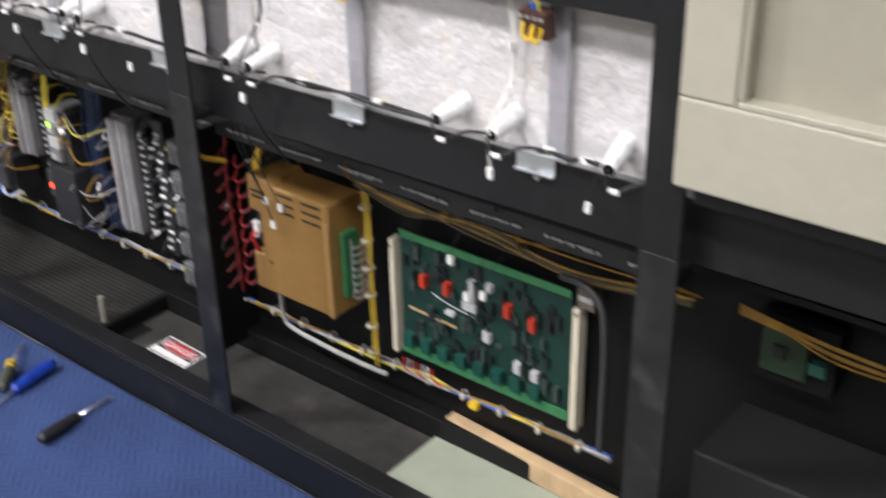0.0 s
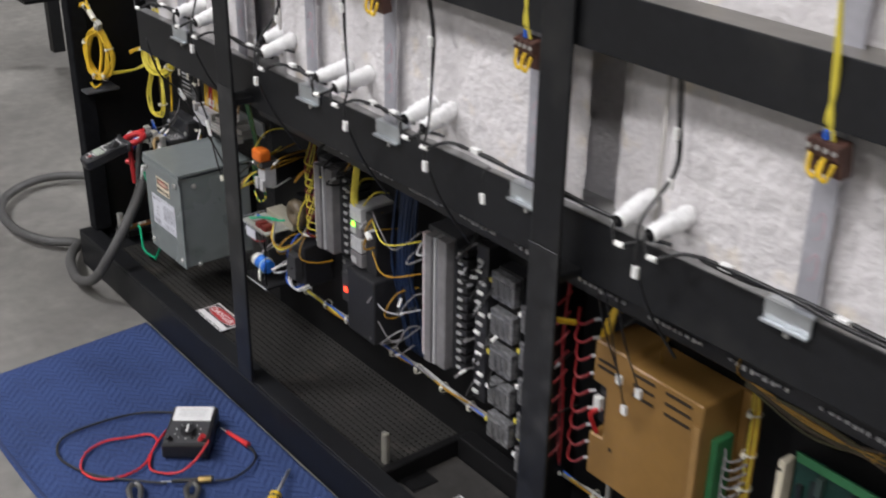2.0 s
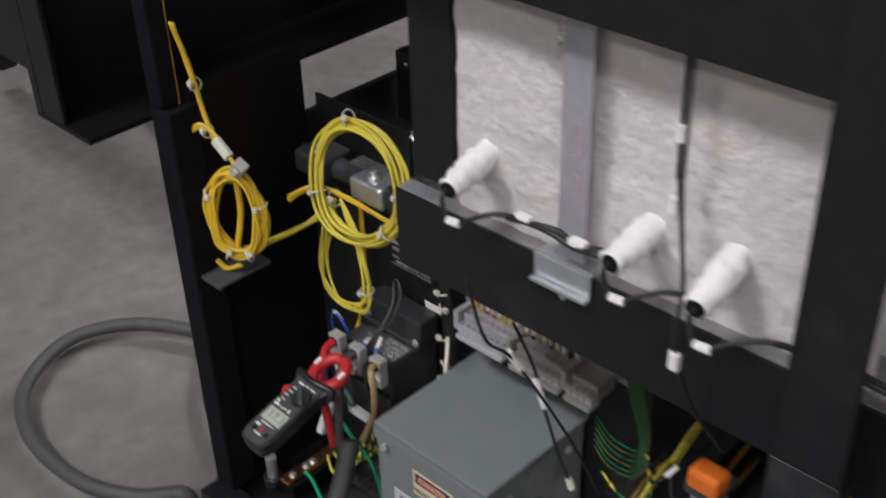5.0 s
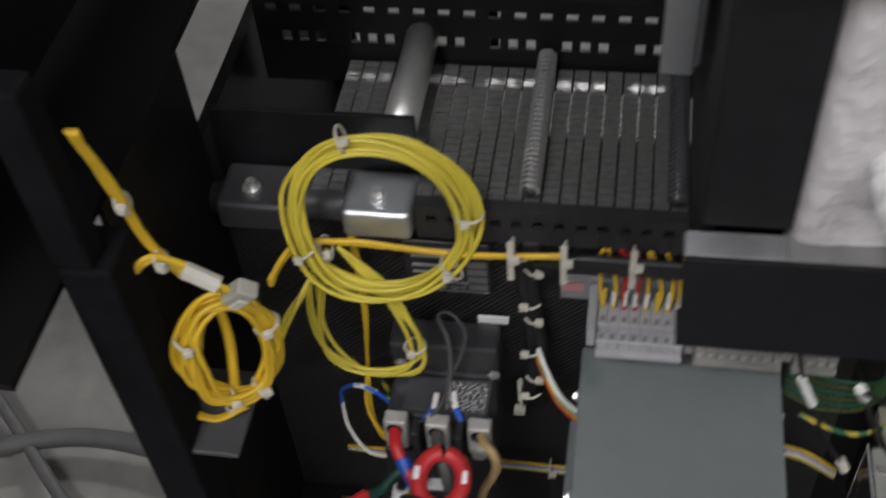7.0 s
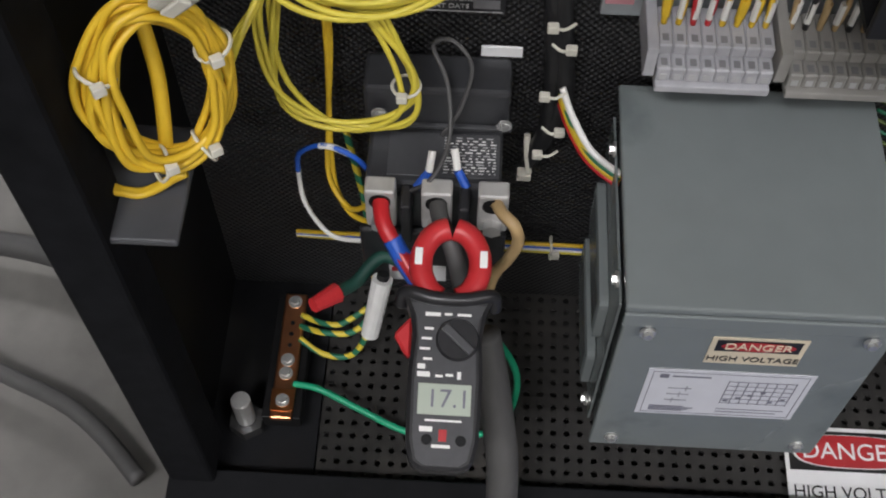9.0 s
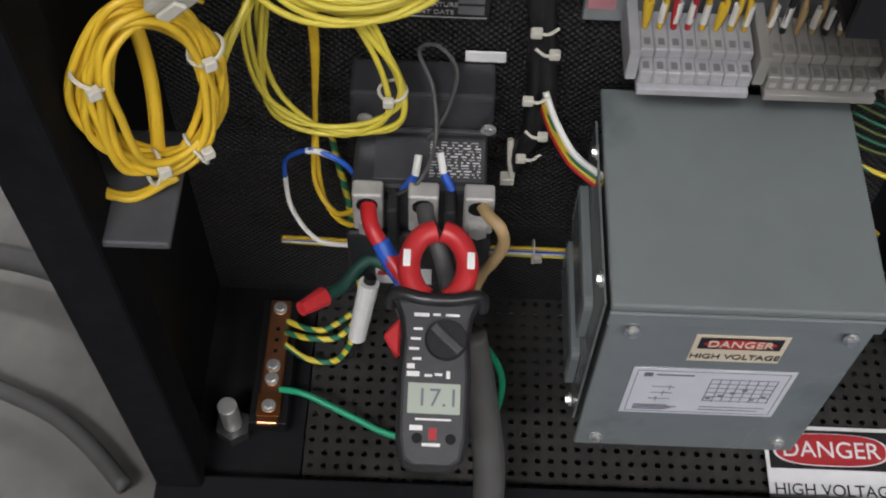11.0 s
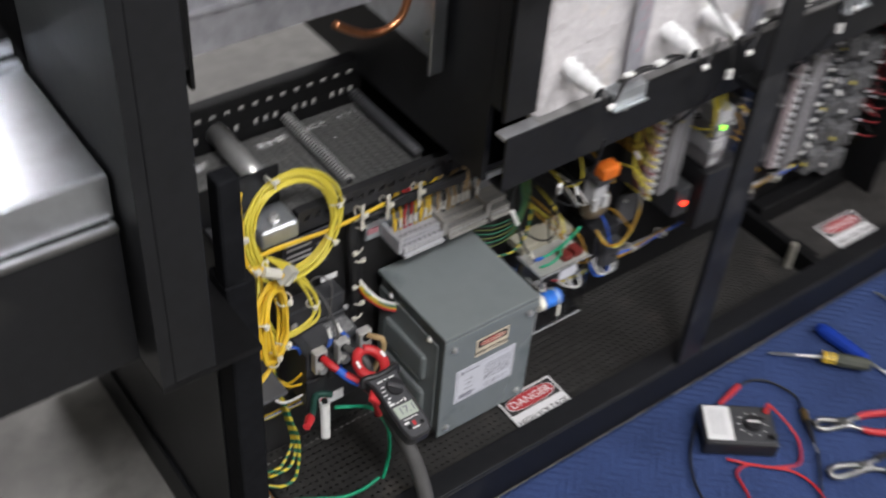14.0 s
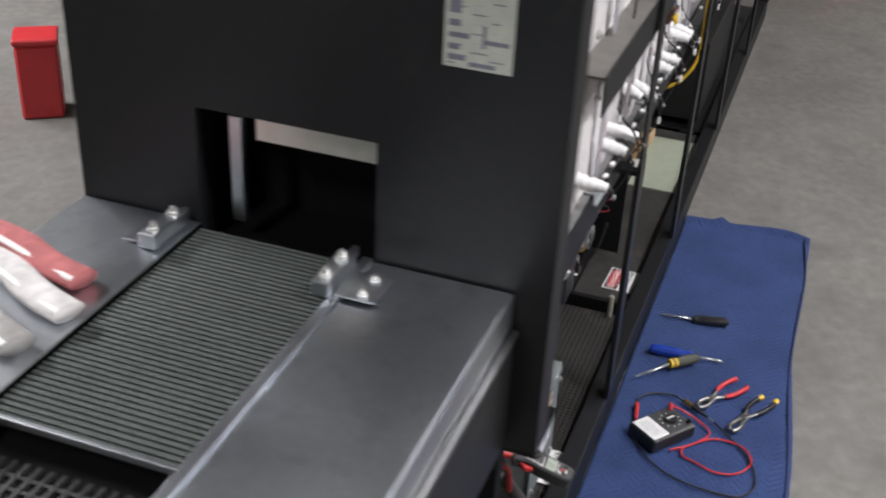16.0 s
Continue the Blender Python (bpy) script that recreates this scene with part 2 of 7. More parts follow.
def tube_bm(pts, r, n=7, steps=8, closed=False, bm=None):
    b = bm or bmesh.new()
    line = smooth_line(pts, steps, closed)
    rings, side = [], None
    count = len(line)
    for i, c in enumerate(line):
        d = (line[(i + 1) % count] - line[i - 1]) if closed else line[min(i + 1, count - 1)] - line[max(i - 1, 0)]
        d.normalize()
        side = (d.orthogonal() if side is None else side - d * side.dot(d)).normalized()
        up = d.cross(side)
        rings.append([b.verts.new(c + r * (math.cos(2 * math.pi * k / n) * side + math.sin(2 * math.pi * k / n) * up)) for k in range(n)])
    for i in range(count if closed else count - 1):
        u, w = rings[i], rings[(i + 1) % count]
        for k in range(n):
            b.faces.new((u[k], u[(k + 1) % n], w[(k + 1) % n], w[k]))
    if not closed:
        b.faces.new(rings[0][::-1])
        b.faces.new(rings[-1])
    return b


def slab_bm(outline, thick, bevel=0.0):
    """A flat plate with an outline in x, y, from z 0 up to its thickness."""
    b = bmesh.new()
    face = b.faces.new([b.verts.new((x, y, 0)) for x, y in outline])
    if face.normal.z > 0:
        face.normal_flip()
    ex = bmesh.ops.extrude_face_region(b, geom=[face])
    vs = [v for v in ex["geom"] if isinstance(v, bmesh.types.BMVert)]
    bmesh.ops.translate(b, verts=vs, vec=(0, 0, thick))
    bmesh.ops.recalc_face_normals(b, faces=b.faces)
    if bevel:
        bmesh.ops.bevel(b, geom=list(b.edges), offset=bevel, segments=1, affect="EDGES")
    return b


def thing(name, label, category, group="", m=None, kind=""):
    ob = new(name)
    ob.empty_display_size = 0.02
    if m is not None:
        ob.matrix_world = m
    return tagged(ob, label, category, group, kind)


def part(name, bm, material, parent=None, label="", smooth=False):
    me = bpy.data.meshes.new(name)
    bm.to_mesh(me)
    bm.free()
    me.materials.append(material)
    if smooth:
        for p in me.polygons:
            p.use_smooth = True
    ob = new(name, me)
    if parent is not None:
        ob.parent = parent
    if label:
        ob["label"] = label
    return ob


def writing(text, size, material, parent, m, name="lettering"):
    """Flat lettering with its middle at the origin of m, reading along x, facing z."""
    data = bpy.data.curves.new(name, "FONT")
    data.body, data.size, data.align_x, data.align_y, data.extrude = text, size, "CENTER", "CENTER", 0.0003
    tmp = new("tmp_text", data)
    bpy.context.view_layer.update()
    me = bpy.data.meshes.new_from_object(tmp.evaluated_get(bpy.context.evaluated_depsgraph_get()))
    bpy.data.objects.remove(tmp)
    me.materials.append(material) if not me.materials else None
    me.materials[0] = material
    me.name = name
    ob = new(name, me)
    ob.parent = parent
    ob.matrix_local = m
    return ob


def bolt(parent, at, d=(0, -1, 0), r=0.005, h=0.004, name="bolt", material=None):
    a = Vector(at)
    b = rod_bm(a, a + Vector(d) * h * 0.4, r * 1.5, 14)
    rod_bm(a + Vector(d) * h * 0.4, a + Vector(d) * h, r, 6, b, r * 0.9)
    return part(name, b, material or BOLT, parent)


def settle(offset, since):
    """Move every thing made since a mark by one offset; a mark is the set of objects at that time."""
    for ob in list(scene.objects):
        if ob.parent is None and ob.name not in since:
            ob.matrix_world = Matrix.Translation(offset) @ ob.matrix_world


def mark():
    return {ob.name for ob in scene.objects}




def front_at(x, y, z):
    return pose(x, y, z, 90, 0, 0)

# ---------------------------------------------------------------- hall
ground = part("ground", box_bm(-9, 11, -8, 12, -0.1, 0), CONCRETE)
tagged(ground, "worn grey concrete workshop floor with stains", "floor", kind="structure")
for nm, d in (("wall_north", (-9, 11, 12, 12.2, 0, 5)), ("wall_south", (-9, 11, -8.2, -8, 0, 5)), ("wall_east", (11, 11.2, -8.2, 12.2, 0, 5)), ("wall_west", (-9.2, -9, -8.2, 12.2, 0, 5))):
    tagged(part(nm, box_bm(*d), HALL), "plain pale painted hall wall", "wall", kind="structure")
tagged(part("ceiling", box_bm(-9.2, 11.2, -8.2, 12.2, 5, 5.2), HALL), "plain pale hall ceiling", "ceiling", kind="structure")
for lx, ly, lz, power in LAMPS:
    fix = thing("ceiling_light", "white strip light hanging from the ceiling", "ceiling light", "hall lights", pose(lx, ly, lz + 0.03))
    part("housing", box_bm(-0.62, 0.62, -0.3, 0.3, 0.03, 0.1, 0.01), WHITE, fix)
    part("diffuser", box_bm(-0.58, 0.58, -0.27, 0.27, 0.0, 0.028, 0.005), LAMPM, fix)
    part("hanger", rod_bm((0, 0, 0.1), (0, 0, 5 - lz - 0.03), 0.008), BOLT, fix)
crack = part("floor_joint", tube_bm([(3.2, -0.9, 0), (4.6, -1.2, 0), (6.0, -1.35, 0), (8.5, -1.8, 0)], 0.004, 5), mat("joint_dirt", (0.07, 0.068, 0.06), 0.9))
tagged(crack, "dark crack across the concrete floor", "floor crack", kind="structure")

# ---------------------------------------------------------------- oven frame
oven = thing("reflow_oven", "long black steel oven with its side covers taken off", "oven")
POSTS = (0.897, 1.813, 2.763, 3.685)  # left edge of each angle-section post
for i, x in enumerate(POSTS):
    b = box_bm(x, x + 0.058, -0.024, -0.018, 0.1085, 1.95, 0.002)
    box_bm(x, x + 0.006, -0.0178, -0.0135, 0.1085, 0.74, 0.001, 1, b)
    part("post", b, BLACK, oven)
    # worn lower half where the covers used to rub
    part("post_sleeve", box_bm(x - 0.0006, x + 0.0586, -0.0252, -0.0242, 0.1095, 0.772 + 0.012 * (i % 2), 0.0004, 1), WORN, oven)
    part("post_gusset", box_bm(x + 0.0065, x + 0.054, -0.0178, 0.03, 0.735, 0.747, 0.002), BLACK, oven)
part("post", box_bm(-0.018, 0.024, 0.012, 0.06, 0.1085, 0.765, 0.004), MATTE, oven, "end post of black steel")
part("post", box_bm(-0.018, 0.012, 0.012, 0.04, 0.766, 0.93, 0.004), MATTE, oven)
part("post_flange", box_bm(-0.02, -0.012, 0.0605, 0.09, 0.1085, 0.6715, 0.001), BLACK, oven)
part("post", box_bm(4.55, 4.6, -0.025, 0.025, 0.1, 1.95, 0.004), BLACK, oven)
part("front_beam", box_bm(-0.02, 4.62, -0.0205, -0.0125, 0.004, 0.0995, 0.002), BLACK, oven)
part("beam_lip", box_bm(-0.02, 4.62, -0.02, 0.026, 0.1, 0.108, 0.002), BLACK, oven)
part("end_beam", box_bm(-0.02, -0.012, -0.012, 0.67, 0.004, 0.0995, 0.002), BLACK, oven)
for x in (0.05, 1.4, 2.8, 4.3):
    part("foot", box_bm(x - 0.03, x + 0.03, 0.06, 0.12, 0.0, 0.072), BLACKIN, oven)
    part("foot", box_bm(x - 0.03, x + 0.03, 0.5, 0.56, 0.0, 0.072), BLACKIN, oven)


def perforated(x0, x1, y0, y1, z, pitch, r, thick=0.002):
    """A sheet with round holes punched right through it."""
    nx, ny = int((x1 - x0) / pitch), int((y1 - y0) / pitch)
    px, py = (x1 - x0) / nx, (y1 - y0) / ny
    verts, faces = [], []
    for i in range(nx):
        for j in range(ny):
            cx, cy, b0 = x0 + (i + 0.5) * px, y0 + (j + 0.5) * py, len(verts)
            for k in range(8):
                a = math.pi / 4 * k + math.pi / 8
                sq = max(abs(math.cos(a)), abs(math.sin(a)))
                verts.append((cx + px / 2 * math.cos(a) / sq * (1 if abs(math.cos(a)) >= 0.99 * sq else 1), cy + py / 2 * math.sin(a) / sq, z))
            for k in range(8):
                a = math.pi / 4 * k + math.pi / 8
                verts.append((cx + r * math.cos(a), cy + r * math.sin(a), z))
                verts.append((cx + r * math.cos(a), cy + r * math.sin(a), z - thick))
            for s in ((1, 1), (-1, 1), (-1, -1), (1, -1)):
                verts.append((cx + s[0] * px / 2, cy + s[1] * py / 2, z))
            for k in range(8):
                o1, o2, i1, i2 = b0 + k, b0 + (k + 1) % 8, b0 + 8 + 2 * k, b0 + 8 + 2 * ((k + 1) % 8)
                corner = {0: 24, 2: 25, 4: 26, 6: 27}.get(k)
                faces.append((o1, b0 + corner, o2, i2, i1) if corner else (o1, o2, i2, i1))
                faces.append((i1, i2, i2 + 1, i1 + 1))
    me = bpy.data.meshes.new("perforated_pan")
    me.from_pydata(verts, [], faces)
    return me


pan_me = perforated(0.11, 1.34, 0.03, 0.242, 0.08, 0.0128, 0.0032)
pan_me.materials.append(mat("pan_paint", (0.026, 0.025, 0.0235), 0.5, 0, 0.35, 50, 0.05, 3, wear=(0.05, 0.045, 0.04), amount=0.06))
pan = new("perforated_pan", pan_me)
pan.parent = oven
tagged(pan, kind="stuff")
part("pan_tray", box_bm(-0.01, 4.6, 0.02, 0.24, 0.046, 0.05), mat("tray_dust", (0.035, 0.035, 0.035), 0.7, 0, 0.4, 20), oven)
part("pan_margin", box_bm(-0.01, 0.108, 0.027, 0.242, 0.072, 0.08), BLACK, oven)
part("floor_cover", box_bm(1.385, 2.76, 0.0275, 0.2, 0.064, 0.07, 0.002), mat("cover_paint", (0.036, 0.034, 0.032), 0.55, 0, 0.35, 40, 0.05, 3, wear=(0.065, 0.058, 0.052), amount=0.07), oven)
part("cover_flange", box_bm(1.363, 1.383, 0.0275, 0.238, 0.055, 0.105, 0.002), BLACKIN, oven)
part("cover_flange", box_bm(1.386, 2.76, 0.202, 0.238, 0.06, 0.118, 0.003), BLACKIN, oven)
part("floor_cover", box_bm(2.8, 4.55, 0.0275, 0.24, 0.064, 0.07, 0.002), BLACK, oven)
part("locating_pin", rod_bm((1.328, 0.066, 0.08), (1.328, 0.066, 0.15), 0.008, 14, None, None, 0.002), mat("dull_pin", (0.55, 0.53, 0.46), 0.4, 0.6), oven)
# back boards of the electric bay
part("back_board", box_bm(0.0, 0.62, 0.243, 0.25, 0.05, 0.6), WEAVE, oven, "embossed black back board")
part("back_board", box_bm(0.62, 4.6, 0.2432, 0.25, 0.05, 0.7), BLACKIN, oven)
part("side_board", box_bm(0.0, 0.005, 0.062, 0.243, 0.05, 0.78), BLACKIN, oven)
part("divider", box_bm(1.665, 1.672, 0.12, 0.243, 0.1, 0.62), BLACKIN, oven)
# end wall with the mouth of the tunnel
WX0, WX1 = -0.1, -0.085
for d in ((WX0, WX1, 0.003, 0.27, 0.68, 1.95), (WX0, WX1, 0.556, 0.765, 0.68, 1.95), (WX0, WX1, 0.27, 0.556, 1.142, 1.95), (WX0, WX1, 0.27, 0.556, 0.68, 0.93)):
    part("end_panel", box_bm(*d), BLACK, oven)
part("end_return", box_bm(-0.0845, -0.033, 0.003, 0.011, 0.68, 1.88, 0.002), BLACK, oven)
part("end_panel", box_bm(-0.0115, -0.0, 0.061, 0.674, 0.05, 0.67), BLACK, oven)
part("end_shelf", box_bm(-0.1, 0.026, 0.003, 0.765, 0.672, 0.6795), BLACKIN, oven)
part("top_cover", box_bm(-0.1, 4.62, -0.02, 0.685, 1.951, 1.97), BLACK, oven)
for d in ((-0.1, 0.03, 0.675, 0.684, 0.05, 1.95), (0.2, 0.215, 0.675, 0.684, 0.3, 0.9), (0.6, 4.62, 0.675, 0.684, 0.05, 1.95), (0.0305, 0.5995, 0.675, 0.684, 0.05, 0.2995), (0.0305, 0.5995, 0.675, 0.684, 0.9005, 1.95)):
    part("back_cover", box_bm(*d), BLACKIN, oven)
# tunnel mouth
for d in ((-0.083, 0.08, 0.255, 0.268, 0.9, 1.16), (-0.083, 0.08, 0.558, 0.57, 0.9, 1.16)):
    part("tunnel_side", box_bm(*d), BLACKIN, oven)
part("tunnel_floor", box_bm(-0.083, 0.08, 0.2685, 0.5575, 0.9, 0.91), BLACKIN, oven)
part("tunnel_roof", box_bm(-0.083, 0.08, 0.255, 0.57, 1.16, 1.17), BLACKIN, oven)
# sheet added to close the tunnel, so that its depth stays dark
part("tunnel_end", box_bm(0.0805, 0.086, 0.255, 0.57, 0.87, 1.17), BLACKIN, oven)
part("tunnel_shutter", box_bm(-0.062, -0.06, 0.264, 0.478, 1.09, 1.16), mat("polished_shutter", (0.8, 0.77, 0.7), 0.28, 0.8, 0.1, 30), oven, "polished metal shutter")
part("shutter_guide", box_bm(-0.07, -0.055, 0.498, 0.52, 0.95, 1.125, 0.002), STEEL, oven)
# heating chamber with its insulation
part("chamber_end", box_bm(0.435, 0.445, 0.085, 0.62, 0.69, 1.95), BLACK, oven)
part("chamber_end", box_bm(0.4352, 0.4448, 0.06, 0.0848, 0.83, 1.95), BLACK, oven)
part("chamber_corner", box_bm(0.366, 0.4215, 0.088, 0.095, 0.735, 1.92), BLACK, oven)
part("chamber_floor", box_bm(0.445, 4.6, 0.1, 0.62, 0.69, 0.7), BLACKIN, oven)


RMARK = mat("red_marker", (0.52, 0.33, 0.37), 0.7)


def quilt(x0, x1, z0, z1, y, seed, r=0.05):
    """A thick insulation pad with one rounded edge and an uneven face."""
    nx, nz = max(8, int((x1 - x0) / 0.0055)), max(8, int((z1 - z0) / 0.0065))
    b = bmesh.new()
    grid = []
    for i in range(nx + 1):
        col = []
        x = x0 + (x1 - x0) * i / nx
        edge = max(0.0, 1 - (x - x0) / r)
        back = r * (1 - math.sqrt(max(0.0, 1 - edge * edge)))
        for j in range(nz + 1):
            z = z0 + (z1 - z0) * j / nz
            w = noise.noise(Vector((x * 9 + seed, z * 7, seed))) * 0.004 + noise.noise(Vector((x * 42, z * 34, seed))) * 0.0024 + noise.noise(Vector((x * 95, z * 80, seed))) * 0.0017
            col.append(b.verts.new((x, y + back + w, z)))
        grid.append(col)
    for i in range(nx):
        for j in range(nz):
            b.faces.new((grid[i][j], grid[i + 1][j], grid[i + 1][j + 1], grid[i][j + 1]))
    return b


for k, (x0, x1, y, r) in enumerate(((0.422, 0.87, 0.088, 0.012), (0.873, 0.967, 0.112, 0.05), (0.969, 1.775, 0.088, 0.016), (1.779, 1.907, 0.112, 0.06), (1.909, 2.69, 0.088, 0.016))):
    part("insulation_pad", quilt(x0, x1, 0.7, 1.9, y, k * 5.3, r), WOOL, oven, "white fibre insulation", True)
part("insulation_backing", box_bm(0.485, 2.728, 0.16, 0.2, 0.7, 1.9), WOOL, oven)
for x in (0.586, 0.845, 1.1, 1.34, 1.69, 2.155, 2.53):
    part("flat_strip", box_bm(x - 0.016, x + 0.016, 0.07, 0.073, 0.735, 1.9, 0.0008, 1), STRIPM, oven, "galvanised flat strip")
    for z in (0.81, 0.86):
        mk = part("marker_scrawl", tube_bm([(x - 0.008, 0.0695, z), (x + 0.004, 0.0695, z + 0.014), (x + 0.006, 0.0695, z - 0.012), (x - 0.004, 0.0695, z - 0.02)], 0.0007, 4), RMARK, oven)
for x in (0.855, 1.795):
    part("seam_rod", rod_bm((x + 0.115, 0.085, 0.76), (x + 0.115, 0.085, 1.9), 0.003, 8), mat("seam_cord", (0.5, 0.48, 0.46), 0.8), oven)
# rails that carry the chamber
part("lower_rail", box_bm(0.356, 4.6, 0.03, 0.034, 0.672, 0.764, 0.001), BLACK, oven)
part("ledge_tip", box_bm(0.356, 0.4195, 0.0345, 0.056, 0.758, 0.764, 0.001), mat("tip_paint", (0.3, 0.3, 0.31), 0.38, 0.35, 0.35, 30, 0.05), oven)
part("rail_ledge", box_bm(0.42, 4.6, 0.0345, 0.1, 0.758, 0.764, 0.001), mat("ledge_paint", (0.26, 0.258, 0.255), 0.38, 0.35, 0.35, 30, 0.05), oven)
part("rail_flange", box_bm(0.356, 4.6, 0.0345, 0.06, 0.672, 0.676), BLACKIN, oven)
part("upper_rail", box_bm(0.345, 2.74, 0.03, 0.034, 0.985, 1.062, 0.001), BLACK, oven)
part("upper_ledge", box_bm(0.345, 2.74, 0.0345, 0.088, 1.055, 1.061, 0.001), mat("bare_ledge", (0.2, 0.19, 0.175), 0.45, 0.4, 0.2, 30), oven)
for x in (1.145, 1.39, 1.732, 2.187, 2.548, 0.63):
    clip = thing("rail_clip", "bent galvanised clip hooked on the black rail", "clip", "rail clips", pose(x, 0, 0))
    b = box_bm(-0.033, 0.033, 0.0245, 0.0285, 0.743, 0.77, 0.001)
    box_bm(-0.033, 0.033, 0.029, 0.062, 0.766, 0.77, 0.001, 2, b)
    box_bm(-0.033, 0.033, 0.017, 0.0242, 0.742, 0.746, 0.0012, 2, b)
    part("plate", b, GALV, clip)
    part("rivet", rod_bm((0.0, 0.0298, 0.733), (0.0, 0.0262, 0.733), 0.0036, 10), BOLT, clip)
# rubber edging below the lower rail with sewn stitches
st = bmesh.new()
for i in range(150):
    x = 0.95 + i * 0.0118 + random.uniform(-0.002, 0.002)
    if i % 13 < 9:
        box_bm(x, x + random.uniform(0.004, 0.008), 0.175, 0.178, 0.618 + random.uniform(-0.002, 0.002), 0.623, 0, 1, st)
tagged(part("stitching", st, DULLPRINT, oven), kind="stuff")
part("wire_duct", box_bm(0.68, 2.72, 0.18, 0.243, 0.6, 0.655, 0.003), PLASTIC, oven)

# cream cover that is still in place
# the same cream, darkened: the shade of the recess is in the colour
CREAM_SHADE = mat("cream_recess_shade", (0.32, 0.302, 0.242), 0.5, 0, 0.06, 25, 0.05)
part("side_cover", box_bm(2.817, 3.68, -0.054, -0.024, 0.89, 1.006, 0.004), CREAM, oven, "cream painted cover")
part("side_cover", box_bm(2.817, 2.889, -0.054, -0.024, 1.006, 1.95, 0.004), CREAM, oven)
part("recess_wall", box_bm(2.889, 2.899, -0.0515, -0.024, 1.014, 1.95, 0.003), CREAM_SHADE, oven)
part("cover_recess", box_bm(2.899, 3.68, -0.028, -0.024, 1.014, 1.95), CREAM_SHADE, oven)
part("recess_sill", box_bm(2.89, 3.68, -0.0525, -0.024, 1.006, 1.014, 0.002), CREAM, oven)
part("cover_flange", box_bm(2.832, 3.68, -0.022, 0.034, 0.857, 0.887, 0.002), BLACK, oven)
part("bay_tray", box_bm(2.83, 3.6, 0.06, 0.22, 0.1, 0.42, 0.004), mat("dark_module", (0.007, 0.007, 0.0075), 0.6), oven)

# inside of the open end: slotted angle, shaft, return belt
ang = bmesh.new()
for i in range(15):
    x = 0.2 + i * 0.019
    box_bm(x, x + 0.0095, 0.214, 0.218, 0.6, 0.64, 0, 1, ang)
    box_bm(x + 0.0096, x + 0.019, 0.214, 0.218, 0.6, 0.62, 0, 1, ang)
    box_bm(x + 0.0096, x + 0.019, 0.214, 0.218, 0.629, 0.64, 0, 1, ang)
box_bm(0.2, 0.485, 0.2185, 0.228, 0.636, 0.64, 0, 1, ang)
part("slotted_angle", ang, mat("slotted_steel", (0.05, 0.05, 0.052), 0.4, 0.5, 0.2, 40), oven)
part("cross_shaft", rod_bm((0.005, 0.235, 0.615), (0.2, 0.235, 0.615), 0.016, 18), DARKGREY, oven, smooth=True)
for x, mt in ((0.165, GALV), (0.048, DARKGREY)):
    b = box_bm(x - 0.032, x + 0.032, 0.205, 0.262, 0.602, 0.636, 0.006, 3)
    part("shaft_clamp", b, mt, oven)
    bolt(oven, (x, 0.225, 0.636), (0, 0, 1), 0.006, 0.012, "clamp_screw")
LINKS = mat("belt_link_steel", (0.3, 0.3, 0.29), 0.42, 0.7, 0.25, 200, 0.1)
sl = bmesh.new()
for i in range(21):
    x = 0.1 + i * 0.0162
    for j in range(38):
        y = 0.236 + j * 0.0048
        box_bm(x, x + 0.0144, y, y + 0.0036, 0.63, 0.6325 + 0.0006 * ((i + j) % 2), 0, 1, sl)
    box_bm(x, x + 0.0144, 0.236, 0.418, 0.6275, 0.6295, 0, 1, sl)
sl_ob = part("return_belt", sl, LINKS, oven, "grey flat-link return belt")
tagged(sl_ob, kind="stuff")
br = bmesh.new()
for i in range(31):
    for j in range(3):
        x = 0.205 + i * 0.0078 + 0.0039 * (j % 2)
        y = 0.2285 + j * 0.0024
        box_bm(x, x + 0.0055, y, y + 0.0011, 0.612 + 0.006 * j, 0.618 + 0.006 * j, 0, 1, br)
tagged(part("belt_underlay", br, BELT, oven), kind="stuff")
part("shaft_rod", rod_bm((0.176, 0.275, 0.664), (0.176, 0.44, 0.664), 0.0165, 20), BOLT, oven, "bright threaded shaft", True)
for x, z in ((0.3, 0.648), (0.428, 0.648)):
    part("shaft_rod", rod_bm((x, 0.232, z), (x, 0.42, z), 0.0062, 14), DARKGREY, oven, smooth=True)
    sp = [(x + 0.0085 * math.cos(a * 0.9), 0.232 + a * 0.00094, z + 0.0085 * math.sin(a * 0.9)) for a in range(0, 200)]
    part("spring_coil", tube_bm(sp, 0.0018, 4, 1), BOLT if x < 0.4 else DARKGREY, oven)
# rear rail with slots punched through it
rp = bmesh.new()
for z0, z1 in ((0.6, 0.652), (0.664, 0.688), (0.6965, 0.712)):
    box_bm(0.006, 0.445, 0.422, 0.426, z0, z1, 0, 1, rp)
for k, (z0, z1, step, width) in enumerate(((0.6525, 0.6635, 0.0176, 0.0095), (0.6885, 0.696, 0.0248, 0.0115))):
    x = 0.006
    while x < 0.43:
        gap = width if (k or int((x - 0.006) / step) % 4) else 0.0
        box_bm(x, x + step - gap, 0.422, 0.426, z0, z1, 0, 1, rp)
        x += step
box_bm(0.006, 0.445, 0.4265, 0.447, 0.708, 0.712, 0, 1, rp)
part("rear_rail", rp, BLACKIN, oven)
part("inner_guard", box_bm(0.006, 0.197, 0.262, 0.267, 0.6, 0.7, 0.001), BLACK, oven)
part("pipe_plate", box_bm(0.424, 0.428, 0.185, 0.5, 0.835, 1.25, 0.001), STEEL, oven, "stainless plate inside the oven")
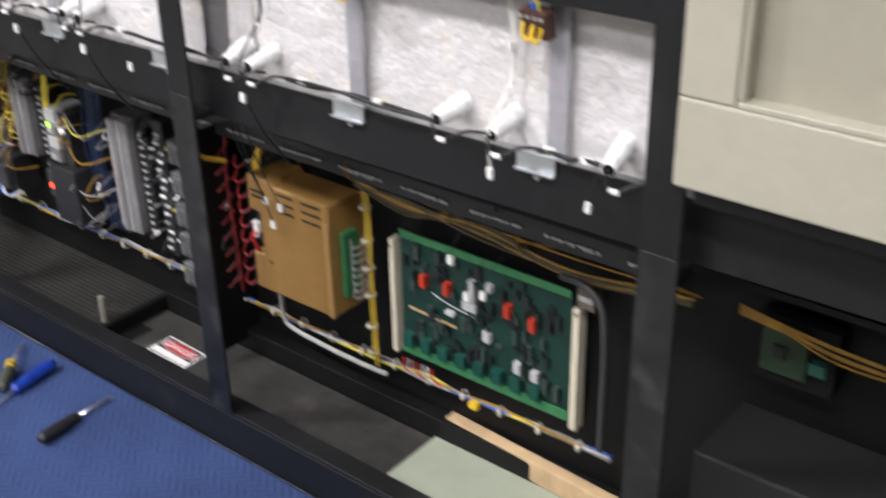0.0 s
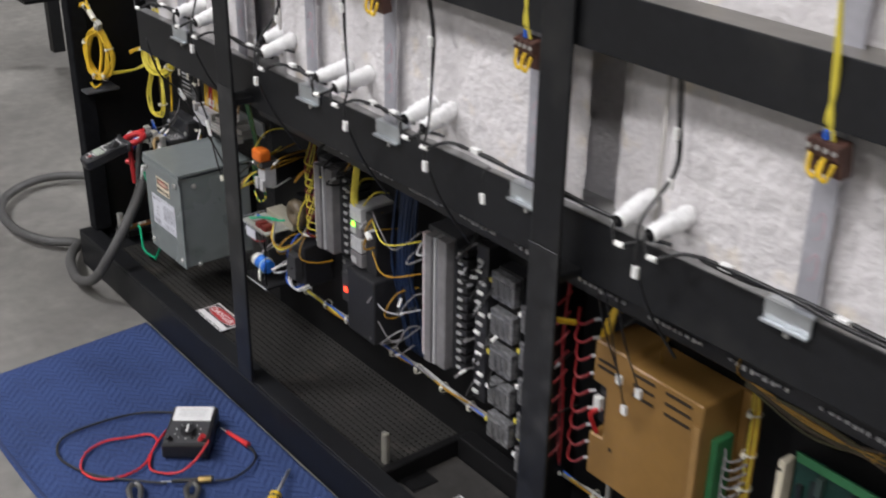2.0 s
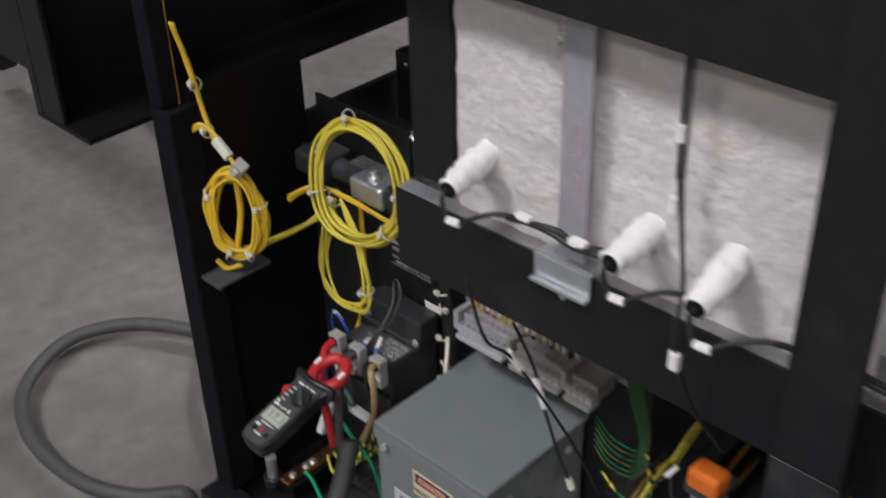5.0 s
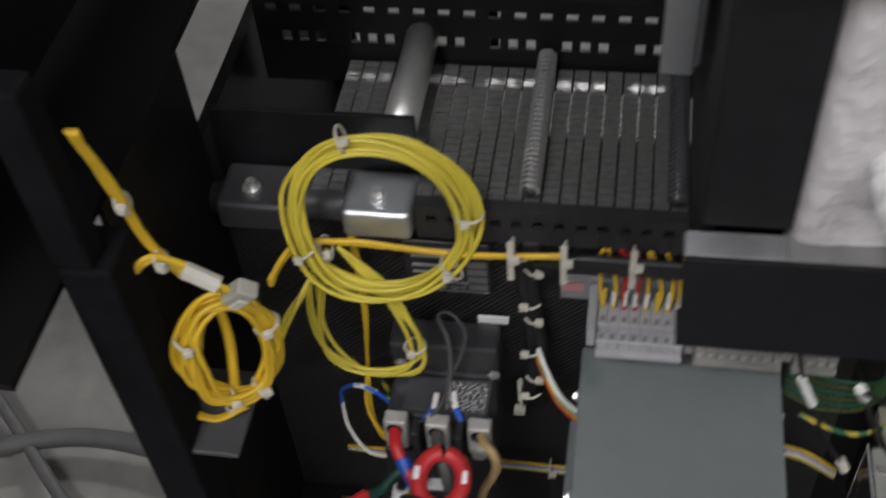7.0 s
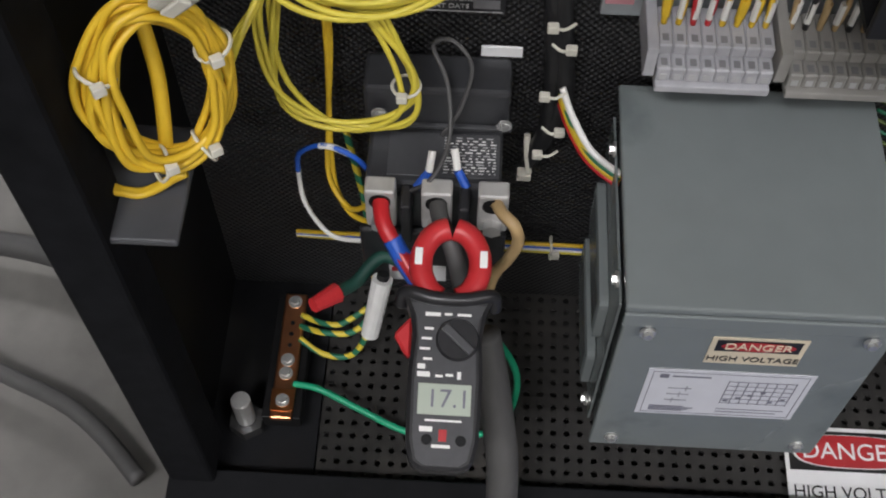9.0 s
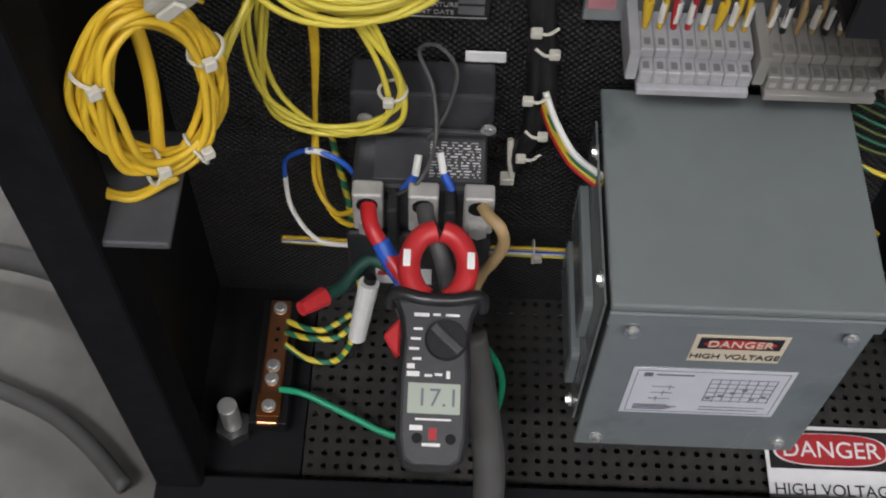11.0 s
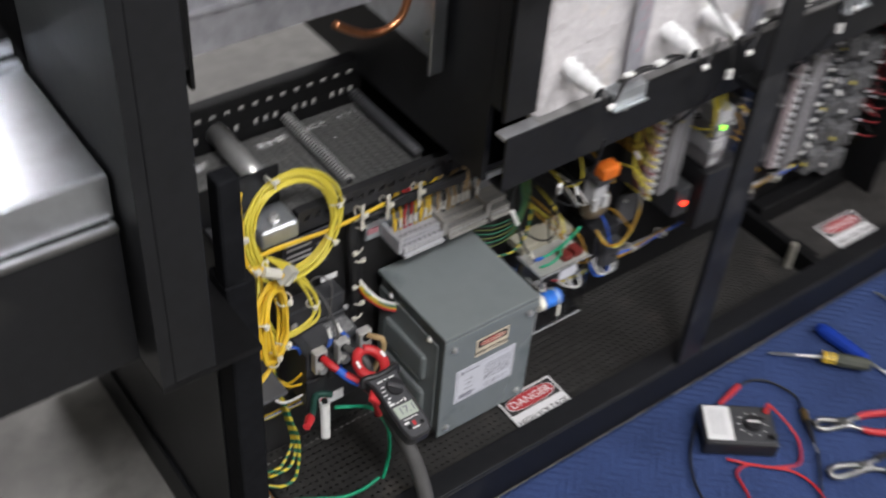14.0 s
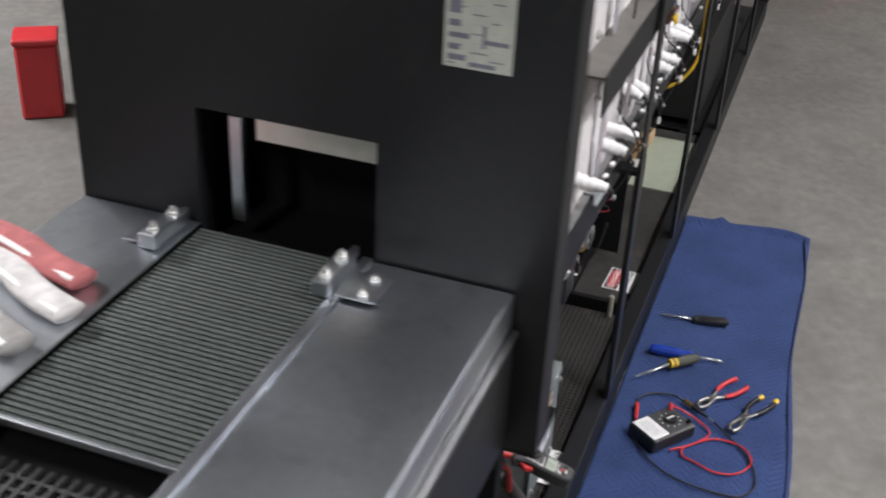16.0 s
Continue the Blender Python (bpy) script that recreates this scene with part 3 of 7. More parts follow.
part("pipe_plate_edge", box_bm(0.4, 0.4238, 0.181, 0.186, 0.83, 1.25, 0.001), STEEL, oven)
for z in (0.87, 0.99, 1.11):
    bolt(oven, (0.4238, 0.22, z), (-1, 0, 0), 0.006, 0.006, "plate_bolt")
DULLSHEET = mat("dull_sheet_steel", (0.34, 0.34, 0.36), 0.42, 0.35, 0.25, 30, 0.05, 6, wear=(0.22, 0.22, 0.24), amount=0.1)
part("cooling_plate", box_bm(0.05, 0.42, 0.36, 0.37, 0.855, 1.3), DULLSHEET, oven)
for z in (0.92, 1.0, 1.08):
    part("plate_rib", box_bm(0.05, 0.42, 0.352, 0.3595, z, z + 0.006), DULLSHEET, oven)
part("copper_pipe", tube_bm([(0.41, 0.25, 1.3), (0.41, 0.25, 0.985), (0.403, 0.25, 0.908), (0.378, 0.25, 0.882), (0.335, 0.25, 0.884), (0.285, 0.25, 0.915)], 0.006, 12), COPPER, oven, "bent copper pipe", True)

# ---------------------------------------------------------------- conveyor table at the open end
made_before_table = mark()
table = thing("conveyor_table", "stainless steel infeed table with a wire mesh belt", "conveyor")
TZ = 0.955
part("near_top", box_bm(-1.9, -0.104, 0.06, 0.285, TZ - 0.004, TZ, 0.0015), STEEL, table)
part("near_fascia", box_bm(-1.9, -0.104, 0.056, 0.0595, TZ - 0.055, TZ - 0.001, 0.001), STEEL, table)
part("near_lip", box_bm(-1.9, -0.104, 0.044, 0.0555, TZ - 0.066, TZ - 0.058, 0.002), mat("lip_steel", (0.3, 0.3, 0.3), 0.35, 1), table)
part("top_fold", box_bm(-1.9, -0.104, 0.27, 0.287, TZ + 0.0005, TZ + 0.006, 0.002), STEEL, table)
part("far_top", box_bm(-1.9, -0.104, 0.556, 0.762, TZ - 0.004, TZ, 0.0015), STEEL, table)
part("skirt", box_bm(-1.9, -0.104, 0.05, 0.055, 0.69, 0.885, 0.001), BLACK, table)
part("skirt_underside", box_bm(-1.9, -0.104, 0.0555, 0.752, 0.69, 0.7), BLACKIN, table)
part("far_skirt", box_bm(-1.9, -0.104, 0.752, 0.762, 0.701, 0.945), BLACK, table)
for x in (-1.8,):
    for y in (0.1, 0.7):
        part("leg", box_bm(x - 0.025, x + 0.025, y - 0.025, y + 0.025, 0.0, 0.689, 0.003), BLACK, table)
bl = bmesh.new()
nrod = 47
for i in range(nrod):
    x = -0.592 + i * 0.0105
    rod_bm((x, 0.289, TZ - 0.012), (x, 0.554, TZ - 0.012), 0.0042, 6, bl)
    for j in range(33):
        y = 0.291 + j * 0.0079
        box_bm(x - 0.0051, x + 0.0051, y, y + 0.0016, TZ - 0.0138, TZ - 0.0112, 0, 1, bl)
part("wire_belt", bl, BELT, table, "dark wire mesh belt")
b2 = bmesh.new()
for i in range(63):
    x = -1.85 + i * 0.0195
    rod_bm((x, 0.289, TZ - 0.05), (x, 0.554, TZ - 0.05), 0.003, 5, b2)
for j in range(15):
    box_bm(-1.88, -0.62, 0.292 + j * 0.017, 0.297 + j * 0.017, TZ - 0.054, TZ - 0.046, 0, 1, b2)
part("lower_belt", b2, mat("dark_belt", (0.06, 0.062, 0.06), 0.45, 0.7, 0.2, 60), table)
part("belt_bed", box_bm(-1.9, -0.104, 0.288, 0.5545, TZ - 0.06, TZ - 0.055), BLACKIN, table)
part("nose_bar", box_bm(-0.607, -0.599, 0.288, 0.5545, TZ - 0.012, TZ - 0.002, 0.002), STEEL, table)
# dark sheet added under the rods as the shade in the belt's gaps
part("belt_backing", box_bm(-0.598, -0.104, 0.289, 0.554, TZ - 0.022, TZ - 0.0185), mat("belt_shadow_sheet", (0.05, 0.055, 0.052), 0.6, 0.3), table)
for x0, y, sgn in ((-0.176, 0.298, 1), (-0.157, 0.583, -1)):
    cl = thing("guide_clamp", "steel guide clamp with two bolts on the table", "clamp", "guide clamps", pose(x0, y, TZ + (0.004 if sgn > 0 else 0)))
    part("block", box_bm(-0.055, 0.04, -0.016, 0.012, 0.002, 0.026, 0.003), STEEL, cl)
    part("foot", box_bm(-0.045, 0.025, -0.078 if sgn > 0 else 0.014, -0.0165 if sgn > 0 else 0.045, 0.0025, 0.0055, 0.001), STEEL, cl)
    if sgn > 0:
        for x in (-0.03, 0.012):
            bolt(cl, (x, -0.055, 0.0055), (0, 0, 1), 0.005, 0.007)
    for x in (-0.035, 0.018):
        bolt(cl, (x, -0.002, 0.026), (0, 0, 1), 0.006, 0.011)
    part("tongue", box_bm(0.0405, 0.07, -0.006, 0.004, 0.004, 0.018, 0.001), STEEL, cl)
for k, (x, y, mt) in enumerate(((-0.295, 0.725, REDW), (-0.362, 0.69, WHITE), (-0.44, 0.7, GREYW))):
    rg = thing("rolled_rag", "rolled shop cloth with a white hem on the steel table" if k else "rolled red and white shop cloth on the table", "cloth", "rolled rags", pose(x, y, TZ + 0.0135, 0, 0, 72 - 4 * k) @ Matrix.Diagonal((1, 1.35, 0.7, 1)))
    part("roll", tube_bm([(-0.13, 0, 0), (-0.06, 0.004, 0.002), (0.02, -0.003, 0), (0.09, 0.0, -0.003)], 0.0185, 12), mat("rag_cloth", ((0.42, 0.13, 0.13), (0.6, 0.58, 0.57), (0.3, 0.29, 0.28))[k], 0.9, 0, 0.3, 40, 0.4), rg, smooth=True)
    part("hem", tube_bm([(-0.13, 0.012, 0.012), (0.0, 0.012, 0.013), (0.09, 0.01, 0.009)], 0.004, 6), WHITE, rg)
# rating plate on the end wall
rp_ = thing("rating_plate", "pale metal rating plate with dark print on the black wall", "plate", m=pose(-0.1015, 0.133, 1.333, 90, 0, -90) @ Matrix.Diagonal((0.82, 1, 1, 1)))
part("sheet", box_bm(-0.057, 0.057, -0.06, 0.06, 0, 0.0012, 0.0004, 1), mat("plate_alu", (0.5, 0.52, 0.45), 0.4, 0.3), rp_)
for x0, x1, y0, y1 in ((-0.05, -0.02, -0.05, -0.042), (-0.05, -0.03, -0.036, -0.028), (-0.05, -0.015, -0.02, -0.013), (-0.05, -0.03, -0.005, 0.004), (0.012, 0.05, -0.024, -0.018), (0.006, 0.012, -0.03, 0.0), (-0.05, 0.05, 0.04, 0.05), (-0.05, -0.03, 0.012, 0.03), (-0.014, 0.03, -0.056, -0.05)):
    part("printed_bar", box_bm(x0, x1, y0, y1, 0.0013, 0.0016), PRINT, rp_)

random.seed(91)
for k in range(22):
    y0, x0 = -0.055 + 0.0042 * k, (-0.05, -0.012, 0.02)[k % 3]
    part("printed_bar", box_bm(x0, x0 + random.uniform(0.01, 0.028), y0, y0 + 0.0018, 0.0013, 0.0015), DULLPRINT if k % 2 else PRINT, rp_)

END_SHIFT = (-0.045, -0.08, 0.07)
settle(END_SHIFT, made_before_table)
for ob in oven.children:
    kind_name = ob.name.split(".")[0]
    if kind_name in ("end_return", "end_shelf", "tunnel_side", "tunnel_floor", "tunnel_roof", "tunnel_end", "tunnel_shutter", "shutter_guide") or (kind_name == "end_panel" and max(c[2] for c in ob.bound_box) > 0.68):
        ob.matrix_world = Matrix.Translation(END_SHIFT) @ ob.matrix_world

# far red bin and orange pallet in the hall
rb = thing("waste_bin", "tall red plastic bin standing on the floor", "bin", m=pose(1.99, 2.5, 0, 0, 0, 35) @ Matrix.Scale(0.88, 4))
b = slab_bm([(-0.09, -0.09), (0.09, -0.09), (0.09, 0.09), (-0.09, 0.09)], 0.34, 0.012)
part("body", b, REDJ, rb)
part("lid", box_bm(-0.096, 0.096, -0.096, 0.096, 0.341, 0.37, 0.01), REDJ, rb)
part("printed_mark", box_bm(-0.03, 0.03, -0.0935, -0.091, 0.16, 0.22), WHITE, rb)
bench = thing("far_bench", "grey steel bench standing behind the red bin", "bench", m=pose(4.2, 4.4, 0, 0, 0, 20))
part("top", box_bm(-0.9, 0.9, -0.35, 0.35, 0.78, 0.82, 0.005), STEEL, bench)
for x in (-0.85, 0.85):
    for y in (-0.3, 0.3):
        part("leg", box_bm(x - 0.025, x + 0.025, y - 0.025, y + 0.025, 0, 0.779), DARKGREY, bench)
pj = thing("pallet_jack", "orange pallet truck parked on the concrete floor", "pallet truck", m=pose(5.3, -0.15, 0, 0, 0, 70))
for y in (-0.12, 0.12):
    part("fork", box_bm(-0.1, 0.6, y - 0.05, y + 0.05, 0.05, 0.1, 0.01), ORANGE, pj)
    part("wheel", rod_bm((0.5, y - 0.03, 0.025), (0.5, y + 0.03, 0.025), 0.025, 14), BLACKW, pj)
part("body", box_bm(-0.2, -0.101, -0.18, 0.18, 0.02, 0.25, 0.02), ORANGE, pj)

# ---------------------------------------------------------------- blanket and tools on the floor


def blanket_mesh(x0, x1, y0, y1):
    nx, ny = 200, 56
    b = bmesh.new()
    top = []
    for i in range(nx + 1):
        row = []
        for j in range(ny + 1):
            u, v = i / nx, j / ny
            x = x0 + (x1 - x0) * u
            y = y0 + (y1 - y0) * v + 0.012 * math.sin(x * 5.1) * (1 - v) - 0.08 * (1 - u) * (1 - v)
            x += 0.02 * math.sin(v * 5) * u - 0.03 * v * (1 - u)
            z = 0.007 + 0.004 * noise.noise(Vector((x * 4, y * 4, 3))) + 0.002 * noise.noise(Vector((x * 14, y * 14, 8)))
            far = max(0, (u - 0.975) / 0.025)
            z += 0.018 * math.sin(far * math.pi) * (0.7 + 0.3 * math.sin(v * 9)) + (0.02 * far * math.exp(-((v - 0.72) / 0.05) ** 2))
            near = max(0, (0.012 - u) / 0.012)
            z -= 0.004 * near
            row.append(b.verts.new((x, y, max(0.003, z))))
        top.append(row)
    for i in range(nx):
        for j in range(ny):
            b.faces.new((top[i][j], top[i + 1][j], top[i + 1][j + 1], top[i][j + 1]))
    edge = [top[i][0] for i in range(nx + 1)] + [top[nx][j] for j in range(1, ny + 1)] + [top[i][ny] for i in range(nx - 1, -1, -1)] + [top[0][j] for j in range(ny - 1, 0, -1)]
    low = [b.verts.new((v.co.x, v.co.y, 0.0005)) for v in edge]
    for k in range(len(edge)):
        n = (k + 1) % len(edge)
        b.faces.new((edge[n], edge[k], low[k], low[n]))
    return b


bk = part("moving_blanket", blanket_mesh(0.425, 2.205, -0.43, -0.024), BLANKET, smooth=True)
tagged(bk, "quilted blue moving blanket spread on the concrete floor", "blanket")
hem = part("hem", tube_bm([(0.43, -0.5, 0.007), (0.9, -0.492, 0.009), (1.4, -0.452, 0.009), (1.9, -0.45, 0.009), (2.2, -0.425, 0.014)], 0.004, 6), mat("hem_cloth", (0.02, 0.035, 0.1), 0.95), bk)


def screwdriver(label, tip, neck, end, handle, collar, r=0.014):
    t = thing("screwdriver", label, "screwdriver", "screwdrivers")
    tip, neck, end = Vector(tip), Vector(neck), Vector(end)
    part("shank", rod_bm(tip, neck, 0.0035, 10), BOLT, t, smooth=True)
    part("tip", rod_bm(tip, tip + (tip - neck).normalized() * 0.012, 0.0035, 8, None, 0.0012), BOLT, t)
    d = (end - neck)
    b = bmesh.new()
    prof = ((0, 0.6), (0.06, 0.95), (0.2, 0.85), (0.35, 1.0), (0.75, 1.02), (0.93, 0.9), (1.0, 0.55))
    for (a, ra), (c, rc) in zip(prof, prof[1:]):
        rod_bm(neck + d * a, neck + d * c, r * ra, 10, b, r * rc)
    part("handle", b, handle, t)
    if collar:
        part("collar", rod_bm(neck - d.normalized() * 0.004, neck + d.normalized() * 0.02, r * 0.9, 12), collar, t)
    return t


BZ = 0.026
made_before_tools = mark()
screwdriver("screwdriver with a black handle lying on the blanket", (1.52, -0.076, 0.016), (1.526, -0.158, 0.02), (1.54, -0.262, BZ), PLASTIC, None)
screwdriver("screwdriver with a translucent blue handle on the blanket", (1.345, -0.262, 0.015), (1.33, -0.19, 0.02), (1.313, -0.07, BZ), BLUEH, None, 0.015)
screwdriver("screwdriver with a grey grip and yellow collar on the blanket", (1.18, -0.069, 0.018), (1.25, -0.14, BZ + 0.006), (1.315, -0.208, BZ + 0.004), GRIP, YELLOW, 0.0145)


def pliers(label, head, pivot, h1, h2, handle, jaw, tip=None):
    t = thing("pliers", label, "pliers", "pliers")
    head, pivot, h1, h2 = (Vector(p) for p in (head, pivot, h1, h2))
    ax = (pivot - head).normalized()
    sd = Vector((-ax.y, ax.x, 0))
    for s, e in ((1, h1), (-1, h2)):
        out = sd if (e - pivot).dot(sd) > 0 else -sd
        part("jaw", tube_bm([head + out * 0.003, head + ax * 0.02 + out * 0.012, pivot + out * 0.006, pivot - ax * -0.02 + out * 0.006], 0.006, 8), jaw, t, smooth=True)
        mid = pivot.lerp(e, 0.45) + out * 0.012
        part("arm", tube_bm([pivot - ax * 0.01, pivot.lerp(e, 0.2) + out * 0.006, mid], 0.0045, 8), jaw, t, smooth=True)
        part("grip", tube_bm([pivot.lerp(e, 0.3) + out * 0.009, mid, pivot.lerp(e, 0.75) + out * 0.009, e], 0.0068, 8), handle, t, smooth=True)
        if tip:
            part("grip_end", tube_bm([pivot.lerp(e, 0.86) + out * 0.006, e - ax * 0.001], 0.0076, 8), tip, t)
    part("rivet", rod_bm(pivot + Vector((0, 0, -0.006)), pivot + Vector((0, 0, 0.009)), 0.008, 14), jaw, t)
    return t


PLSTEEL = mat("tool_steel", (0.32, 0.32, 0.31), 0.35, 0.9, 0.2, 60)
pliers("cutting pliers with red handles on the blanket", (1.1, -0.244, 0.02), (1.15, -0.272, 0.02), (1.27, -0.322, 0.02), (1.243, -0.356, 0.02), REDJ, PLSTEEL)
pliers("slip-joint pliers with yellow and black handles on the blanket", (1.032, -0.339, 0.02), (1.1, -0.365, 0.02), (1.215, -0.4, 0.02), (1.213, -0.438, 0.02), PLASTIC, PLSTEEL, YELLOW)

settle((-0.014, 0.004, 0), made_before_tools)
mm = thing("analog_multimeter", "black analog multimeter with a white dial on the blanket", "multimeter", m=pose(0.937, -0.168, 0.013, 0, 0, -37))
part("case", box_bm(-0.072, 0.072, -0.049, 0.049, 0.0, 0.036, 0.006), PLASTIC, mm)
part("dial", box_bm(-0.066, -0.014, -0.041, 0.041, 0.0362, 0.0385, 0.002), SIGNW, mm, "white dial face")
for k in range(5):
    part("scale_bar", box_bm(-0.055 + k * 0.006, -0.0535 + k * 0.006, -0.03, 0.03, 0.0386, 0.0389), DULLPRINT, mm)
part("face", box_bm(-0.012, 0.066, -0.043, 0.043, 0.0361, 0.0375, 0.001), DARKGREY, mm)
part("range_knob", rod_bm((0.026, 0, 0.0376), (0.026, 0, 0.046), 0.018, 20, None, 0.016), PLASTIC, mm)
part("knob_pointer", box_bm(0.014, 0.038, -0.002, 0.002, 0.0461, 0.048), WHITE, mm)
for k in range(10):
    a = k * 0.628
    part("range_mark", box_bm(0.026 + 0.027 * math.cos(a) - 0.002, 0.026 + 0.027 * math.cos(a) + 0.002, 0.027 * math.sin(a) - 0.0012, 0.027 * math.sin(a) + 0.0012, 0.0376, 0.0379), WHITE, mm)
part("plug", rod_bm((0.056, 0.03, 0.0376), (0.062, 0.04, 0.052), 0.0055, 10), REDJ, mm)
part("plug", rod_bm((0.056, -0.03, 0.0376), (0.062, -0.036, 0.05), 0.0055, 10), BLACKW, mm)


def lead(label, pts, material, grip, g0, g1, band=None):
    t = thing("test_lead", label, "test lead", "test leads")
    part("wire", tube_bm(pts, 0.0027, 7), material, t, smooth=True)
    part("probe_grip", rod_bm(g0, g1, 0.0065, 10, None, 0.004), grip, t)
    g0, g1 = Vector(g0), Vector(g1)
    part("needle", rod_bm(g1, g1 + (g1 - g0).normalized() * 0.022, 0.0014, 6), BOLT, t)
    if band:
        part("band", rod_bm(g0.lerp(g1, 0.05), g0.lerp(g1, 0.35), 0.0072, 10), band, t)


LZ = 0.016
lead("red test lead coiled loosely on the blanket", [(1.02, -0.166, 0.055), (1.035, -0.21, 0.03), (1.03, -0.25, LZ), (0.99, -0.285, LZ), (0.94, -0.262, LZ), (0.905, -0.232, LZ), (0.872, -0.235, LZ), (0.858, -0.27, LZ), (0.84, -0.32, LZ), (0.855, -0.37, LZ), (0.905, -0.4, LZ), (0.955, -0.385, LZ), (0.975, -0.34, LZ), (0.965, -0.29, LZ), (0.915, -0.24, LZ), (0.88, -0.2, LZ)], REDW, REDJ, (1.035, -0.085, 0.018), (0.966, -0.098, 0.018))
lead("black test lead with its probe on the blanket", [(0.985, -0.19, 0.055), (0.93, -0.1, 0.02), (0.845, -0.14, LZ), (0.785, -0.215, LZ), (0.765, -0.31, LZ), (0.775, -0.39, LZ), (0.84, -0.42, LZ), (0.93, -0.39, LZ), (1.0, -0.33, LZ), (1.05, -0.28, LZ)], BLACKW, BLACKW, (1.098, -0.2, 0.02), (1.052, -0.27, 0.018), GOLDM)
cb = thing("lead_loop", "thin black lead looping over the blanket", "test lead", "test leads")
part("wire", tube_bm([(1.035, -0.086, LZ), (1.07, -0.088, LZ), (1.1, -0.113, LZ), (1.115, -0.165, LZ), (1.1, -0.198, LZ)], 0.0026, 7), BLACKW, cb, smooth=True)


def sign(x, y, z, w, h, name="danger_sign", label="white warning sign with a red oval lying on the black pan", rot=0.0, flat=True):
    s = thing(name, label, "warning sign", "danger signs", pose(x, y, z, 0, 0, rot))
    part("sheet", box_bm(-w / 2, w / 2, -h / 2, h / 2, 0, 0.0015, 0.0005, 1), SIGNW, s)
    part("black_field", box_bm(-w * 0.47, w * 0.47, 0.0, h * 0.45, 0.0016, 0.0019), SIGNK, s)
    for rr_, mt, zz in ((0.45, SIGNW, 0.002), (0.43, SIGNR, 0.0024)):
        k = rr_ / 0.45
        b = bmesh.new()
        b.faces.new([b.verts.new((w * 0.44 * k * math.copysign(abs(math.cos(a)) ** 0.7, math.cos(a)), h * 0.225 + h * 0.19 * k * math.copysign(abs(math.sin(a)) ** 0.75, math.sin(a)), zz)) for a in [i * math.pi / 20 for i in range(40)]])
        part("oval", b, mt, s)
    writing("DANGER", h * 0.265, SIGNW, s, pose(0, h * 0.215, 0.0027))
    writing("HIGH VOLTAGE", h * 0.185, SIGNK, s, pose(0, -h * 0.24, 0.0018))
    return s


sign(0.6165, 0.063, 0.0845, 0.127, 0.089)
sign(1.554, 0.08, 0.0715, 0.127, 0.089, rot=-2, label="white warning sign with a red oval on the raised cover")

# ---------------------------------------------------------------- transformer box
tx = thing("transformer_box", "grey enamelled transformer box fixed to the back board", "electrical box", m=Matrix.Translation((0.012, 0, -0.008)) @ Matrix.Diagonal((0.95, 1, 1.05, 1)))
part("body", box_bm(0.365, 0.553, 0.04, 0.222, 0.195, 0.415, 0.003), GREY, tx)
part("front_plate", box_bm(0.36, 0.558, 0.034, 0.0395, 0.194, 0.419, 0.002), GREY, tx)
part("top_cover", box_bm(0.358, 0.56, 0.032, 0.224, 0.42, 0.428, 0.002), GREY, tx)
part("cover_lip", box_bm(0.358, 0.56, 0.0305, 0.0335, 0.404, 0.4195, 0.001), GREY, tx)
for d in ((0.3575, 0.3595, 0.05, 0.215, 0.21, 0.4),):
    part("side_plate", box_bm(*d), GREY, tx)
for z in (0.3, 0.22):
    part("louvre", box_bm(0.349, 0.358, 0.075, 0.19, z, z + 0.055, 0.008, 3), GREY, tx)
for x, z in ((0.378, 0.398), (0.54, 0.398), (0.378, 0.212), (0.54, 0.212)):
    bolt(tx, (x, 0.034 if z < 0.3 else 0.0305, z), (0, -1, 0), 0.004, 0.005)
for y, z in ((0.07, 0.4), (0.18, 0.405), (0.07, 0.205)):
    bolt(tx, (0.3575, y, z), (-1, 0, 0), 0.004, 0.005)
    bolt(tx, (0.5605, y, z - 0.004), (1, 0, 0), 0.004, 0.005)
for x in (0.4, 0.52):
    part("mounting_foot", box_bm(x - 0.02, x + 0.02, 0.2225, 0.2425, 0.24, 0.38), BLACKIN, tx)
stk = part("warning_sticker", box_bm(0.428, 0.499, 0.0332, 0.0338, 0.352, 0.39), SIGNC, tx, "cream danger sticker")
part("black_panel", box_bm(0.432, 0.495, 0.0328, 0.0331, 0.371, 0.387), SIGNK, stk)
b = bmesh.new()
b.faces.new([b.verts.new((0.4635 + 0.028 * math.cos(i * math.pi / 12), 0.0325, 0.379 + 0.0066 * math.sin(i * math.pi / 12))) for i in range(24)])
part("red_oval", b, SIGNR, stk)
writing("DANGER", 0.0125, SIGNC, stk, front_at(0.4635, 0.0322, 0.3788))
writing("HIGH VOLTAGE", 0.0098, SIGNK, stk, front_at(0.4635, 0.0329, 0.3595))
dia = part("diagram_label", box_bm(0.39, 0.52, 0.0332, 0.0338, 0.262, 0.338), PAPER, tx, "white wiring diagram label")
rows = [(0.394, 0.516, 0.334, 0.3345), (0.394, 0.516, 0.2655, 0.266), (0.394, 0.3945, 0.266, 0.334), (0.5155, 0.516, 0.266, 0.334), (0.4, 0.407, 0.325, 0.331), (0.41, 0.44, 0.327, 0.329)]
for k in range(4):
    rows.append((0.4, 0.428 + 0.004 * (k % 3), 0.269 + 0.0024 * k, 0.2703 + 0.0024 * k))
for k in range(3):
    rows += [(0.41, 0.428, 0.288 + 0.01 * k, 0.2887 + 0.01 * k), (0.416 + 0.004 * k, 0.4167 + 0.004 * k, 0.284 + 0.01 * k, 0.292 + 0.01 * k)]
